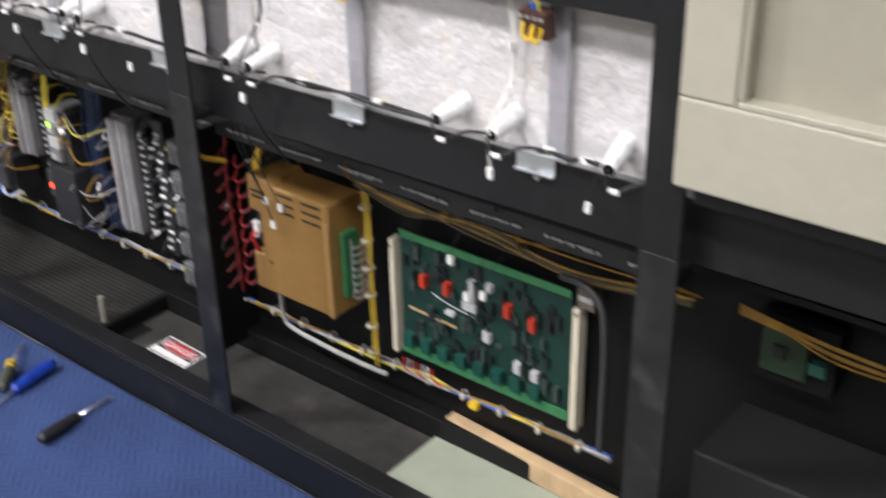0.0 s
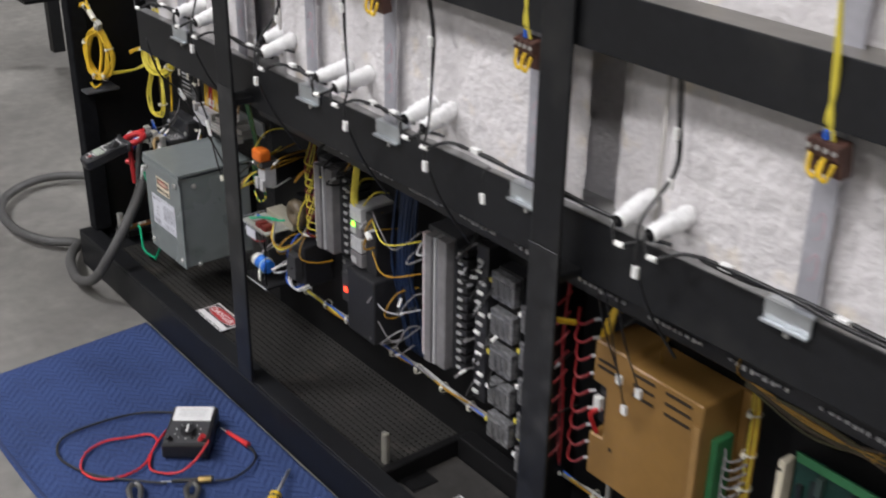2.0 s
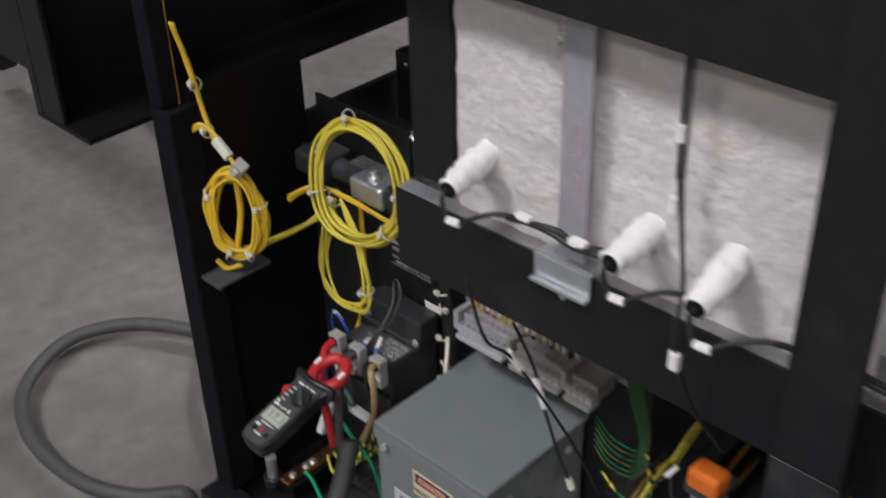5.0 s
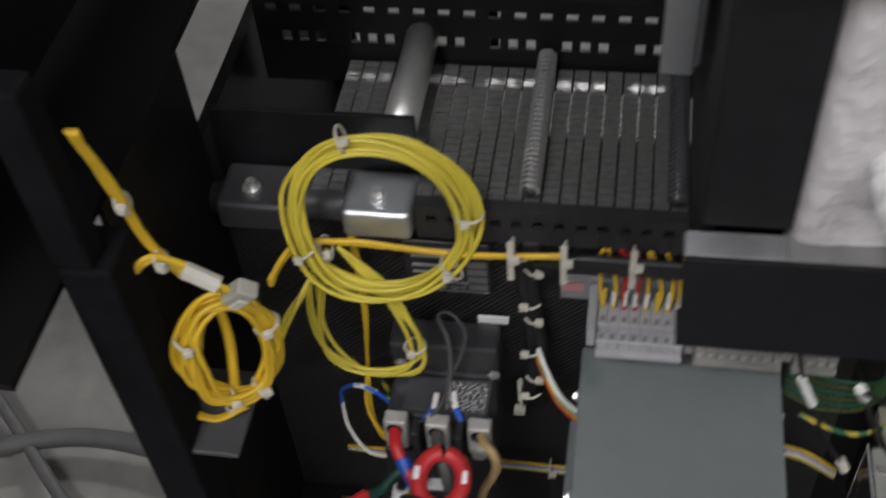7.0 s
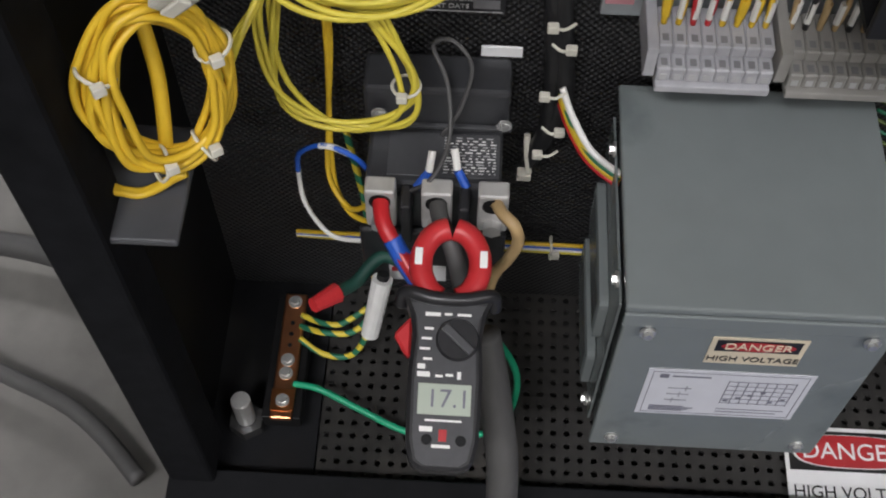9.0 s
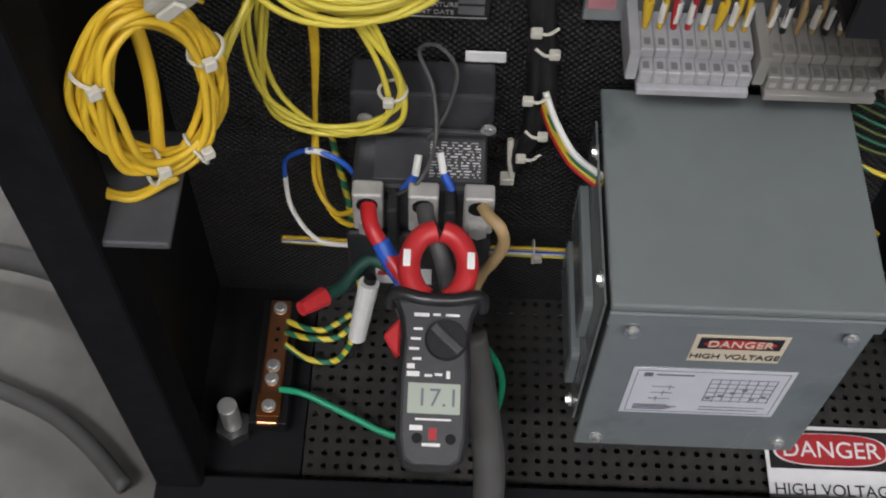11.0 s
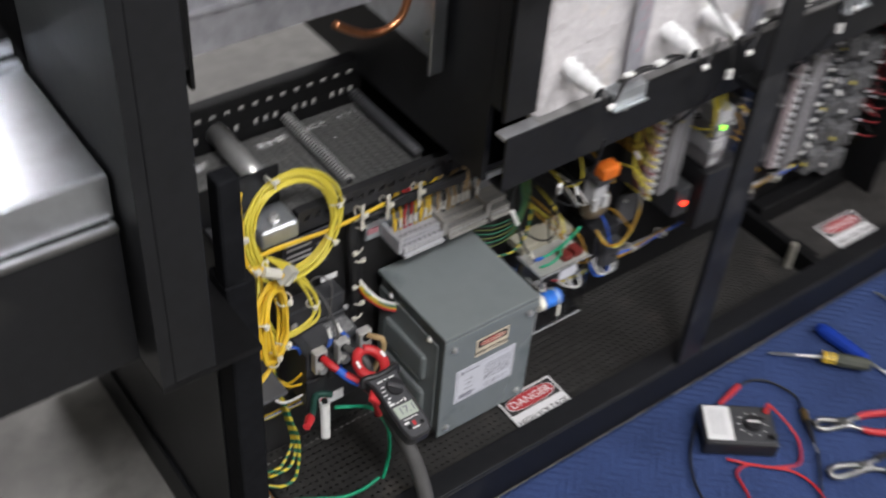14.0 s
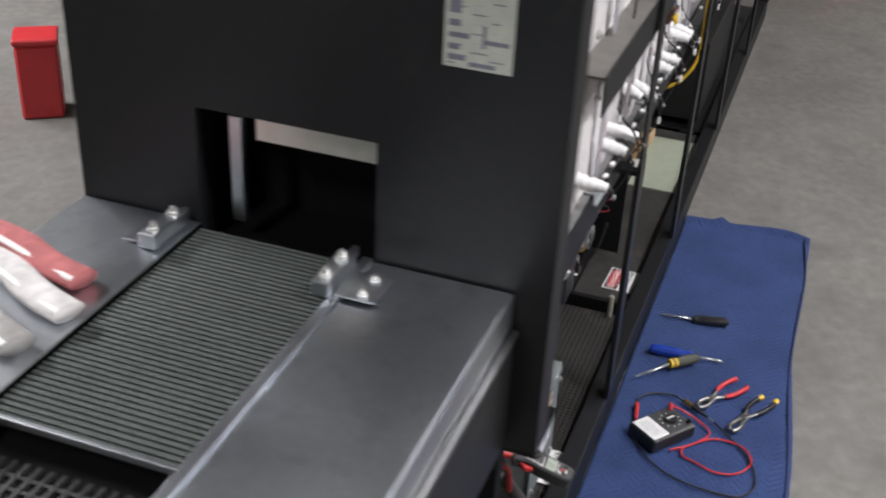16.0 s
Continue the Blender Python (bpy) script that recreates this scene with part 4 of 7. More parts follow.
for k in range(8):
    rows.append((0.455 + 0.0076 * k, 0.4558 + 0.0076 * k, 0.286, 0.324))
for k in range(6):
    rows += [(0.455, 0.509, 0.287 + 0.0072 * k, 0.2876 + 0.0072 * k), (0.457 + 0.009 * k, 0.461 + 0.009 * k, 0.29 + 0.005 * (k % 4), 0.293 + 0.005 * (k % 4))]
rows += [(0.455, 0.51, 0.276, 0.2768), (0.455, 0.505, 0.271, 0.272)]
for x0, x1, z0, z1 in rows:
    part("printed_bar", box_bm(x0, x1, 0.0328, 0.0331, z0, z1), PRINT, dia)

# ---------------------------------------------------------------- main switch with its cables
made_before_bay = mark()
BODYG = mat("contactor_grey", (0.035, 0.036, 0.039), 0.36, 0, 0.12, 120, 0.05)
sw = thing("main_contactor", "black three-pole contactor on the back board", "contactor")
part("body", box_bm(0.174, 0.276, 0.15, 0.242, 0.27, 0.398, 0.004), BODYG, sw)
part("upper_block", box_bm(0.17, 0.28, 0.205, 0.242, 0.3985, 0.44, 0.004), BODYG, sw)
part("block_edge", box_bm(0.168, 0.282, 0.2, 0.2045, 0.4, 0.404, 0.001), DARKGREY, sw)
part("label_field", box_bm(0.19, 0.274, 0.158, 0.198, 0.3983, 0.3992, 0.0003, 1), DARKGREY, sw)
random.seed(11)
for k in range(13):
    y = 0.161 + k * 0.0027
    x = 0.232
    while x < 0.27:
        w = random.uniform(0.0012, 0.006)
        part("printed_bar", box_bm(x, min(x + w, 0.271), y, y + 0.0011, 0.3993, 0.3995), WHITE if k % 3 else DULLPRINT, sw)
        x += w + random.uniform(0.0015, 0.004)
part("lower_block", box_bm(0.168, 0.282, 0.142, 0.1495, 0.272, 0.345, 0.003), PLASTIC, sw)
for x in (0.202, 0.245):
    part("barrier", box_bm(x, x + 0.008, 0.128, 0.1498, 0.35, 0.4, 0.002), PLASTIC, sw)
part("maker_label", box_bm(0.19, 0.236, 0.1405, 0.1418, 0.274, 0.296), SIGNW, sw)
part("maker_mark", box_bm(0.192, 0.203, 0.14, 0.1404, 0.288, 0.294), SIGNR, sw)
LUGM = mat("lug_alloy", (0.62, 0.61, 0.59), 0.38, 0.5, 0.2, 60)
for x in (0.188, 0.229, 0.27):
    lug = part("lug", box_bm(x - 0.0112, x + 0.0112, 0.1275, 0.1425, 0.374, 0.419, 0.002), LUGM, sw)
    part("hole", rod_bm((x, 0.1268, 0.409), (x, 0.1255, 0.409), 0.008, 14), BLACKIN, lug)
    part("clamp_screw", rod_bm((x, 0.1273, 0.383), (x, 0.121, 0.383), 0.0075, 6), BOLT, lug)
for x, z in ((0.182, 0.418), (0.276, 0.41)):
    bolt(sw, (x, 0.2, z), (0, -1, 0), 0.004, 0.004)


def wire(name, label, pts, r, material, group="wires in the bay", cat="wire", extra=()):
    t = thing(name, label, cat, group)
    part("conductor", tube_bm(pts, r, 9), material, t, smooth=True)
    for nm, p, rr, mt in extra:
        part(nm, tube_bm(p, rr, 9), mt, t, smooth=True)
    return t


wire("phase_wire", "thick red wire with a blue sleeve at the contactor", [(0.188, 0.135, 0.409), (0.192, 0.11, 0.408), (0.205, 0.092, 0.396), (0.225, 0.07, 0.38), (0.24, 0.062, 0.355), (0.252, 0.06, 0.3)], 0.0062, REDW, "phase wires", extra=[("sleeve", [(0.199, 0.1, 0.402), (0.21, 0.086, 0.39), (0.222, 0.073, 0.382)], 0.0072, BLUEW)])
wire("phase_wire", "thick dark wire running through the clamp meter", [(0.229, 0.135, 0.409), (0.233, 0.112, 0.41), (0.243, 0.09, 0.405), (0.25, 0.078, 0.37), (0.256, 0.065, 0.3)], 0.0066, GREYW, "phase wires")
wire("phase_wire", "thick brown wire curving down from the contactor", [(0.27, 0.135, 0.409), (0.276, 0.118, 0.415), (0.286, 0.108, 0.412), (0.289, 0.108, 0.39), (0.283, 0.112, 0.36), (0.274, 0.115, 0.33), (0.265, 0.1, 0.29)], 0.0047, TANW, "phase wires")
main = thing("power_cable", "thick grey power cable from the contactor to the floor", "cable")
part("jacket", tube_bm([(0.268, 0.075, 0.31), (0.28, 0.045, 0.26), (0.29, 0.0, 0.2), (0.283, -0.045, 0.13), (0.24, -0.075, 0.06), (0.15, -0.085, 0.025), (0.06, -0.07, 0.03), (-0.02, -0.035, 0.022), (-0.09, 0.005, 0.013), (-0.15, -0.055, 0.013), (-0.26, -0.1, 0.013), (-0.416, -0.098, 0.013), (-0.543, -0.035, 0.013), (-0.61, 0.1, 0.013), (-0.54, 0.23, 0.013), (-0.35, 0.31, 0.013), (-0.17, 0.29, 0.013), (-0.085, 0.21, 0.013), (-0.05, 0.11, 0.013), (-0.005, 0.07, 0.0135), (0.08, 0.075, 0.0135), (0.2, 0.1, 0.0135)], 0.0135, 12), GREYW, main, smooth=True)
wire("floor_cable", "grey cable lying on the concrete beside the oven", [(-0.06, 0.05, 0.011), (-0.14, 0.12, 0.011), (-0.3, 0.2, 0.011), (-0.55, 0.42, 0.011), (-1.0, 0.7, 0.011), (-1.8, 0.9, 0.011)], 0.0095, GREYW, "floor cables", "cable")
wire("control_wire", "thin grey wire looped above the contactor", [(0.2, 0.15, 0.385), (0.224, 0.14, 0.42), (0.236, 0.17, 0.43), (0.233, 0.2, 0.455), (0.222, 0.215, 0.478), (0.236, 0.21, 0.49), (0.25, 0.2, 0.475), (0.243, 0.19, 0.44), (0.23, 0.18, 0.42)], 0.0017, GREYW)
for a, b_, mt, nm in (((0.222, 0.155, 0.408), (0.213, 0.148, 0.398), WHITEW, "white"), ((0.243, 0.158, 0.408), (0.25, 0.15, 0.398), WHITEW, "white")):
    t = thing("ring_terminal", "white sleeved ring terminal with a blue end", "terminal", "ring terminals")
    part("sleeve", rod_bm(Vector(a) + Vector((0.002 if a[0] < 0.23 else -0.003, 0.012, 0.01)), a, 0.003, 9), mt, t)
    part("crimp", rod_bm(a, b_, 0.0034, 9), BLUEW, t)

# clamp meter hanging on the cables
ax = Vector((0.0, 0.965, 0.262)).normalized()
nz = Vector((0.05, -0.262, 0.965)).normalized()
nx = ax.cross(nz).normalized()
nz = nx.cross(ax)
cm_m = Matrix.Translation((0.242, 0.004, 0.4)) @ Matrix((nx, ax, nz)).transposed().to_4x4() @ Matrix.Scale(0.86, 4)
cm = thing("clamp_meter", "black clamp meter with red jaws hanging on a cable", "clamp meter", m=cm_m)
half = [(-0.024, -0.078), (-0.028, -0.06), (-0.029, -0.01), (-0.027, 0.02), (-0.03, 0.04), (-0.036, 0.052)]
outline = [(0.016, -0.083)] + [(-x, y) for x, y in half] + [(x, y) for x, y in half[::-1]] + [(-0.016, -0.083)]
b = slab_bm(outline, 0.028, 0.003)
bmesh.ops.translate(b, verts=b.verts, vec=(0, 0, -0.02))
part("case", b, PLASTIC, cm)
part("face", slab_bm([(x * 0.82, y * 0.93 - 0.002) for x, y in outline], 0.0006), DARKGREY, cm).matrix_local = pose(0, 0, 0.0082)
part("finger_guard", tube_bm([(-0.037, 0.048, -0.008), (-0.034, 0.055, 0.006), (-0.012, 0.05, 0.011), (0.012, 0.05, 0.011), (0.034, 0.055, 0.006), (0.037, 0.048, -0.008)], 0.0055, 10), PLASTIC, cm, smooth=True)
jaw = []
for sgn in (1, -1):
    pts = [(sgn * 0.024 * math.cos(a), 0.082 + 0.03 * math.sin(a), -0.004) for a in (-1.2, -0.8, -0.3, 0.2, 0.7, 1.1, 1.45)]
    jw = part("jaw", tube_bm(pts, 0.0095, 12), REDJ, cm, smooth=True)
    part("jaw_mark", box_bm(sgn * 0.026 - 0.003, sgn * 0.026 + 0.003, 0.078, 0.092, 0.0056, 0.0062), WHITE, jw)
part("range_dial", rod_bm((0.008, 0.018, 0.0088), (0.008, 0.018, 0.0125), 0.017, 24, None, 0.0155), PLASTIC, cm)
part("dial_ridge", box_bm(-0.0035, 0.0035, -0.015, 0.015, 0, 0.004, 0.0012), DARKGREY, cm).matrix_local = pose(0.008, 0.018, 0.0125, 0, 0, 48)
part("display", box_bm(-0.0205, 0.0205, -0.041, -0.017, 0.0088, 0.0098, 0.0006, 1), LCD, cm, "grey lcd reading 17.1")
writing("17.1", 0.02, PRINT, cm, pose(0.003, -0.029, 0.0101))
for x0, x1, y0, y1 in ((-0.018, -0.006, 0.036, 0.039), (-0.003, 0.003, 0.037, 0.039), (0.007, 0.018, 0.037, 0.039), (-0.018, -0.011, 0.025, 0.027), (-0.02, -0.012, 0.017, 0.019), (-0.021, -0.013, 0.009, 0.011), (-0.018, -0.011, 0.001, 0.003), (-0.022, -0.016, -0.006, -0.002), (-0.022, -0.012, -0.012, -0.008), (-0.008, -0.002, -0.012, -0.01), (0.0, 0.006, -0.011, -0.009), (0.009, 0.012, -0.013, -0.007), (-0.014, 0.014, -0.046, -0.0445), (-0.018, -0.008, -0.054, -0.05), (-0.008, 0.006, -0.066, -0.0635)):
    part("printed_bar", box_bm(x0, x1, y0, y1, 0.0089, 0.0091), WHITE, cm)
for x in (-0.012, 0.014):
    part("socket", rod_bm((x, -0.06, 0.0088), (x, -0.06, 0.0094), 0.0042, 14), BLACKIN, cm)
part("button", box_bm(-0.003, 0.003, -0.061, -0.052, 0.0088, 0.0094), SIGNR, cm)
part("trigger", slab_bm([(-0.028, 0.038), (-0.042, 0.022), (-0.032, 0.006), (-0.028, 0.004)], 0.012, 0.002), REDJ, cm).matrix_local = pose(0, 0, -0.012)

# earth bar and stud
eb = thing("earth_bar", "copper earth bar with screws on the black pan", "busbar")
part("bar", box_bm(0.076, 0.097, 0.082, 0.215, 0.1, 0.106, 0.002), COPPER, eb)
part("stand", box_bm(0.068, 0.104, 0.085, 0.22, 0.0805, 0.0998, 0.001), BLACKIN, eb)
for y in (0.1, 0.128, 0.142, 0.205):
    bolt(eb, (0.0865, y, 0.106), (0, 0, 1), 0.0045, 0.004, "screw")
for y in (0.158, 0.17, 0.182):
    part("screw_hole", rod_bm((0.0865, y, 0.1061), (0.0865, y, 0.1066), 0.0022, 10), BLACKIN, eb)
part("bright_end", box_bm(0.0755, 0.0975, 0.0895, 0.112, 0.1062, 0.1068, 0.0002, 1), mat("clean_copper", (0.8, 0.33, 0.12), 0.3, 1.0), eb)
sd_ = thing("earth_stud", "zinc plated bolt standing in the corner of the pan", "bolt")
part("shank", rod_bm((0.053, 0.086, 0.094), (0.053, 0.086, 0.135), 0.009, 16, None, None, 0.001), BOLT, sd_)
part("nut", rod_bm((0.053, 0.086, 0.0805), (0.053, 0.086, 0.0935), 0.017, 6), mat("dark_nut", (0.1, 0.1, 0.1), 0.4, 0.8), sd_)
wire("earth_wire", "green earth wire lying over the perforated pan", [(0.095, 0.118, 0.106), (0.12, 0.113, 0.107), (0.16, 0.098, 0.098), (0.2, 0.084, 0.088), (0.24, 0.08, 0.086), (0.275, 0.085, 0.087)], 0.0032, GREENW, "earth wires")
wire("earth_wire", "green earth wire curving behind the clamp meter", [(0.2, 0.11, 0.3), (0.235, 0.1, 0.29), (0.275, 0.105, 0.25), (0.3, 0.1, 0.19), (0.298, 0.09, 0.13), (0.28, 0.08, 0.087)], 0.0032, GREENW, "earth wires")
for k, (y0, xm, zm) in enumerate(((0.19, 0.14, 0.115), (0.178, 0.15, 0.12), (0.165, 0.15, 0.1))):
    wire("earth_wire", "green and yellow striped wire on the earth bar", [(0.095, y0, 0.108), (0.12, y0 - 0.012, zm), (xm, y0 - 0.01, zm + 0.004), (0.17, y0 + 0.01, 0.14 + 0.01 * k), (0.168, y0 + 0.03, 0.2), (0.16, 0.225, 0.27), (0.15, 0.228, 0.36)], 0.003, EARTH, "earth wires")
wn = thing("wire_nut", "red wire nut on a green wire", "wire connector")
d = Vector((-0.6, -0.6, 0.25)).normalized()
a = Vector((0.152, 0.105, 0.31))
part("cap", rod_bm(a, a + d * 0.024, 0.0085, 10, None, 0.006), REDJ, wn)
part("tail", tube_bm([a, a - d * 0.02, (0.185, 0.14, 0.31), (0.21, 0.135, 0.3)], 0.0055, 9), mat("dark_green_wire", (0.012, 0.06, 0.045), 0.5), wn, smooth=True)
wn.matrix_world = Matrix.Translation((0, 0, 0))
wt = thing("wire_sleeve", "white heat sleeve hanging under the contactor", "sleeve")
part("tube", rod_bm((0.187, 0.118, 0.312), (0.176, 0.098, 0.255), 0.0085, 14, None, 0.0075), WHITE, wt)
part("inner", rod_bm((0.188, 0.12, 0.317), (0.187, 0.118, 0.3125), 0.005, 10), BLACKW, wt)
wire("control_wire", "blue wire with a white end beside the contactor", [(0.175, 0.17, 0.385), (0.165, 0.165, 0.41), (0.143, 0.17, 0.415), (0.122, 0.18, 0.39), (0.117, 0.185, 0.36)], 0.0021, BLUEW, extra=[("white_end", [(0.163, 0.166, 0.411), (0.15, 0.168, 0.416), (0.14, 0.171, 0.413)], 0.0026, WHITEW)])
wire("control_wire", "white wire curving under the contactor", [(0.117, 0.186, 0.36), (0.12, 0.18, 0.32), (0.14, 0.17, 0.29), (0.172, 0.16, 0.3)], 0.0021, WHITEW)
for k in range(2):
    wire("control_wire", "yellow wire dropping to the contactor", [(0.142 + k * 0.004, 0.232, 0.58), (0.143 + k * 0.003, 0.23, 0.47), (0.14, 0.222, 0.39), (0.138 + 0.004 * k, 0.2, 0.335 - 0.008 * k), (0.155, 0.18, 0.318 - 0.006 * k), (0.173, 0.165, 0.345 - 0.025 * k)], 0.0024, YELLOW)

# yellow coils of spare wire


def coil(label, centre, rx, rz, tilt, turn, loops, material, seed, r=0.0024, spread=0.007):
    random.seed(seed)
    t = thing("wire_coil", label, "wire coil", "spare wire coils", Matrix.Translation(centre) @ pose(0, 0, 0, tilt, 0, turn))
    for k in range(loops):
        ox, oz, oy = (random.uniform(-spread, spread) for _ in range(3))
        s = 1 + random.uniform(-0.09, 0.06)
        ph = random.uniform(0, 6)
        pts = [((rx * s + 0.004 * math.sin(3 * a + ph)) * math.cos(a) + ox, oy + 0.006 * math.sin(a + ph), (rz * s + 0.003 * math.sin(2 * a + ph)) * math.sin(a) + oz) for a in [i * math.pi / 8 for i in range(16)]]
        part("loop", tube_bm(pts, r, 7, 4, True), material, t, smooth=True)
    return t


def tie_on(parent, at, d, r=0.009):
    """A nylon tie round a bundle, its head to one side."""
    a, d = Vector(at), Vector(d).normalized()
    o = d.orthogonal().normalized()
    u = d.cross(o)
    ring = [a + r * (math.cos(q) * o + math.sin(q) * u) for q in [i * math.pi / 4 for i in range(8)]]
    tb_ = part("tie", tube_bm(ring, 0.0013, 5, 2, True), TIE, parent, "nylon cable tie")
    q = -0.6 if abs(d.z) > 0.5 else 0.4
    h = a + (r + 0.001) * Vector((0.75 * math.cos(q * 3), -0.75, 0.3 * math.sin(q * 5))).normalized()
    part("tie_head", box_bm(h.x - 0.0038, h.x + 0.0038, h.y - 0.003, h.y + 0.003, h.z - 0.0034, h.z + 0.0034, 0.001), TIE, tb_)


ca = coil("tight coil of yellow wire tied with nylon", (0.078, 0.071, 0.594), 0.036, 0.06, -4, 33, 11, YELLOW, 3, 0.0026, 0.006)
for a in (0.3, 2.6, 4.3, 5.1):
    tie_on(ca, (0.036 * math.cos(a), 0, 0.06 * math.sin(a)), (-math.sin(a), 0, math.cos(a)), 0.011)
part("cross_strand", tube_bm([(0.002, 0.006, 0.058), (0.002, 0.012, 0.0), (-0.008, 0.008, -0.058)], 0.0045, 7), YELLOW, ca, smooth=True)
cb_ = coil("wide coil of yellow wire tied with nylon", (0.184, 0.196, 0.634), 0.078, 0.082, -12, 4, 12, YELLOW2, 7, 0.0024, 0.006)
for a in (0.05, 1.9, 3.6, 5.6):
    tie_on(cb_, (0.078 * math.cos(a), 0, 0.084 * math.sin(a)), (-math.sin(a), 0, math.cos(a)), 0.012)
cc = thing("wire_loop", "hanging loops of yellow wire below the coils", "wire coil", "spare wire coils")
random.seed(5)
for k in range(5):
    j = lambda s=0.008: random.uniform(-s, s)
    part("loop", tube_bm([(0.129, 0.2, 0.582), (0.112 + j(), 0.19 + j(), 0.53), (0.118 + j(), 0.178 + j(0.004), 0.465 + j()), (0.155 + j(), 0.172, 0.438 + j(0.005)), (0.2 + j(), 0.172, 0.447 + j()), (0.207 + j(), 0.18, 0.485 + j()), (0.178 + j(), 0.19, 0.545 + j()), (0.14, 0.2, 0.588)], 0.0022, 7), YELLOW2, cc, smooth=True)
tie_on(cc, (0.205, 0.18, 0.475), (0, 0, 1), 0.01)
tie_on(cc, (0.129, 0.2, 0.585), (1, 0, 0.4), 0.012)
yb = thing("yellow_bundle", "bundle of yellow wires feeding the coils", "wire bundle", "wire bundles")
random.seed(9)
for k in range(5):
    o = [random.uniform(-0.004, 0.004) for _ in range(6)]
    part("strand", tube_bm([(0.014 + o[0] * 0.5, 0.05 + o[0] * 0.3, 0.9), (0.014 + o[3] * 0.5, 0.05 + o[1] * 0.3, 0.76), (0.014 + o[2] * 0.5, 0.051 + o[2] * 0.3, 0.6), (0.024, 0.058 + o[3], 0.525), (0.045, 0.066 + o[4], 0.5), (0.075 + o[5], 0.07, 0.515)], 0.0025, 7), YELLOW, yb, smooth=True)
    part("strand", tube_bm([(0.018 + o[1] * 0.5, 0.046, 0.695 + o[0]), (0.04, 0.06, 0.72 + o[2]), (0.062, 0.068, 0.708 + o[3]), (0.095, 0.068, 0.682 + o[4])], 0.0025, 7), YELLOW, yb, smooth=True)
    part("strand", tube_bm([(0.03 + o[0], 0.05, 0.86), (0.034 + o[1], 0.062, 0.8), (0.042 + o[2], 0.07, 0.73), (0.062, 0.068, 0.695 + o[4])], 0.0025, 7), YELLOW, yb, smooth=True)
    part("strand", tube_bm([(0.129, 0.2 + o[0] * 0.5, 0.583), (0.115, 0.18, 0.56 + o[1]), (0.1 + o[2], 0.15, 0.545), (0.094, 0.09, 0.545 + o[3])], 0.0024, 7), YELLOW2, yb, smooth=True)
    part("strand", tube_bm([(0.09, 0.15, 0.59 + o[1]), (0.105, 0.185, 0.6 + o[2]), (0.15, 0.203, 0.592 + o[3] * 0.6), (0.25, 0.197, 0.594 + o[4] * 0.6), (0.345, 0.197, 0.6 + o[5] * 0.5)], 0.0026, 7), YELLOW, yb, smooth=True)
for p in ((0.05, 0.065, 0.714), (0.036, 0.066, 0.775), (0.024, 0.058, 0.527)):
    tie_on(yb, p, (1, 0, 0.4), 0.009)
part("white_marker", tube_bm([(0.064, 0.066, 0.705), (0.088, 0.067, 0.688)], 0.0075, 8), TIE, yb)
pc = thing("plug_connector", "white nylon plug joining yellow wires", "connector", m=pose(0.102, 0.07, 0.676, 20, 40, 20))
part("shell", box_bm(-0.009, 0.009, -0.007, 0.007, -0.014, 0.014, 0.002), mat("dull_nylon", (0.42, 0.41, 0.36), 0.5), pc)
part("latch", box_bm(-0.004, 0.004, -0.011, -0.0082, -0.01, 0.008, 0.001), TIE, pc)
bw = thing("black_bundle", "black wire bundle tied along the slotted angle", "wire bundle", "wire bundles")
for k in range(4):
    part("strand", tube_bm([(0.318 + 0.004 * k, 0.205, 0.578 - 0.003 * k), (0.35, 0.197, 0.594 + 0.003 * (k - 2)), (0.42, 0.196, 0.595 + 0.004 * (k - 2)), (0.5, 0.198, 0.592 + 0.004 * (k - 2))], 0.0045, 7), BLACKW, bw, smooth=True)
for x in (0.298, 0.344, 0.403):
    tie_on(bw, (x, 0.197, 0.6), (1, 0, 0), 0.013)
    part("tie_tail", box_bm(x - 0.003, x + 0.003, 0.186, 0.188, 0.575, 0.625, 0.0005, 1), TIE, bw)
lm = thing("black_loom", "black wire loom with nylon ties on the back board", "wire bundle", "wire bundles")
random.seed(21)
for k in range(6):
    o = [random.uniform(-0.006, 0.006) for _ in range(4)]
    part("strand", tube_bm([(0.312 + o[0], 0.228, 0.585), (0.308 + o[1], 0.23, 0.52), (0.316 + o[2], 0.23, 0.43), (0.312 + o[3], 0.232, 0.36), (0.3, 0.235, 0.315)], 0.0064, 7), BLACKW, lm, smooth=True)
for k, z in enumerate((0.572, 0.55, 0.5, 0.478, 0.425, 0.382, 0.352)):
    hx = 0.313 + (0.007 if k % 2 else -0.008)
    hd = part("tie", box_bm(hx - 0.0042, hx + 0.0042, 0.2135, 0.2195, z - 0.0036, z + 0.0036, 0.0012), TIE, lm, "nylon cable tie")
    part("tie_strap", tube_bm([(hx, 0.217, z), (0.313, 0.2145, z + 0.001), (0.626 - hx, 0.219, z + 0.003)], 0.0013, 5), TIE, hd)
for k, mt in enumerate((WHITEW, EARTH, YELLOW, REDW)):
    part("branch", tube_bm([(0.318, 0.222, 0.43 - 0.006 * k), (0.327, 0.21, 0.412 - 0.006 * k), (0.343, 0.19, 0.396 - 0.005 * k), (0.366, 0.175, 0.388 - 0.005 * k)], 0.0028, 7), mt, lm, smooth=True)
lt = thing("low_bundle", "thin coloured wires tied along the pan edge", "wire bundle", "wire bundles")
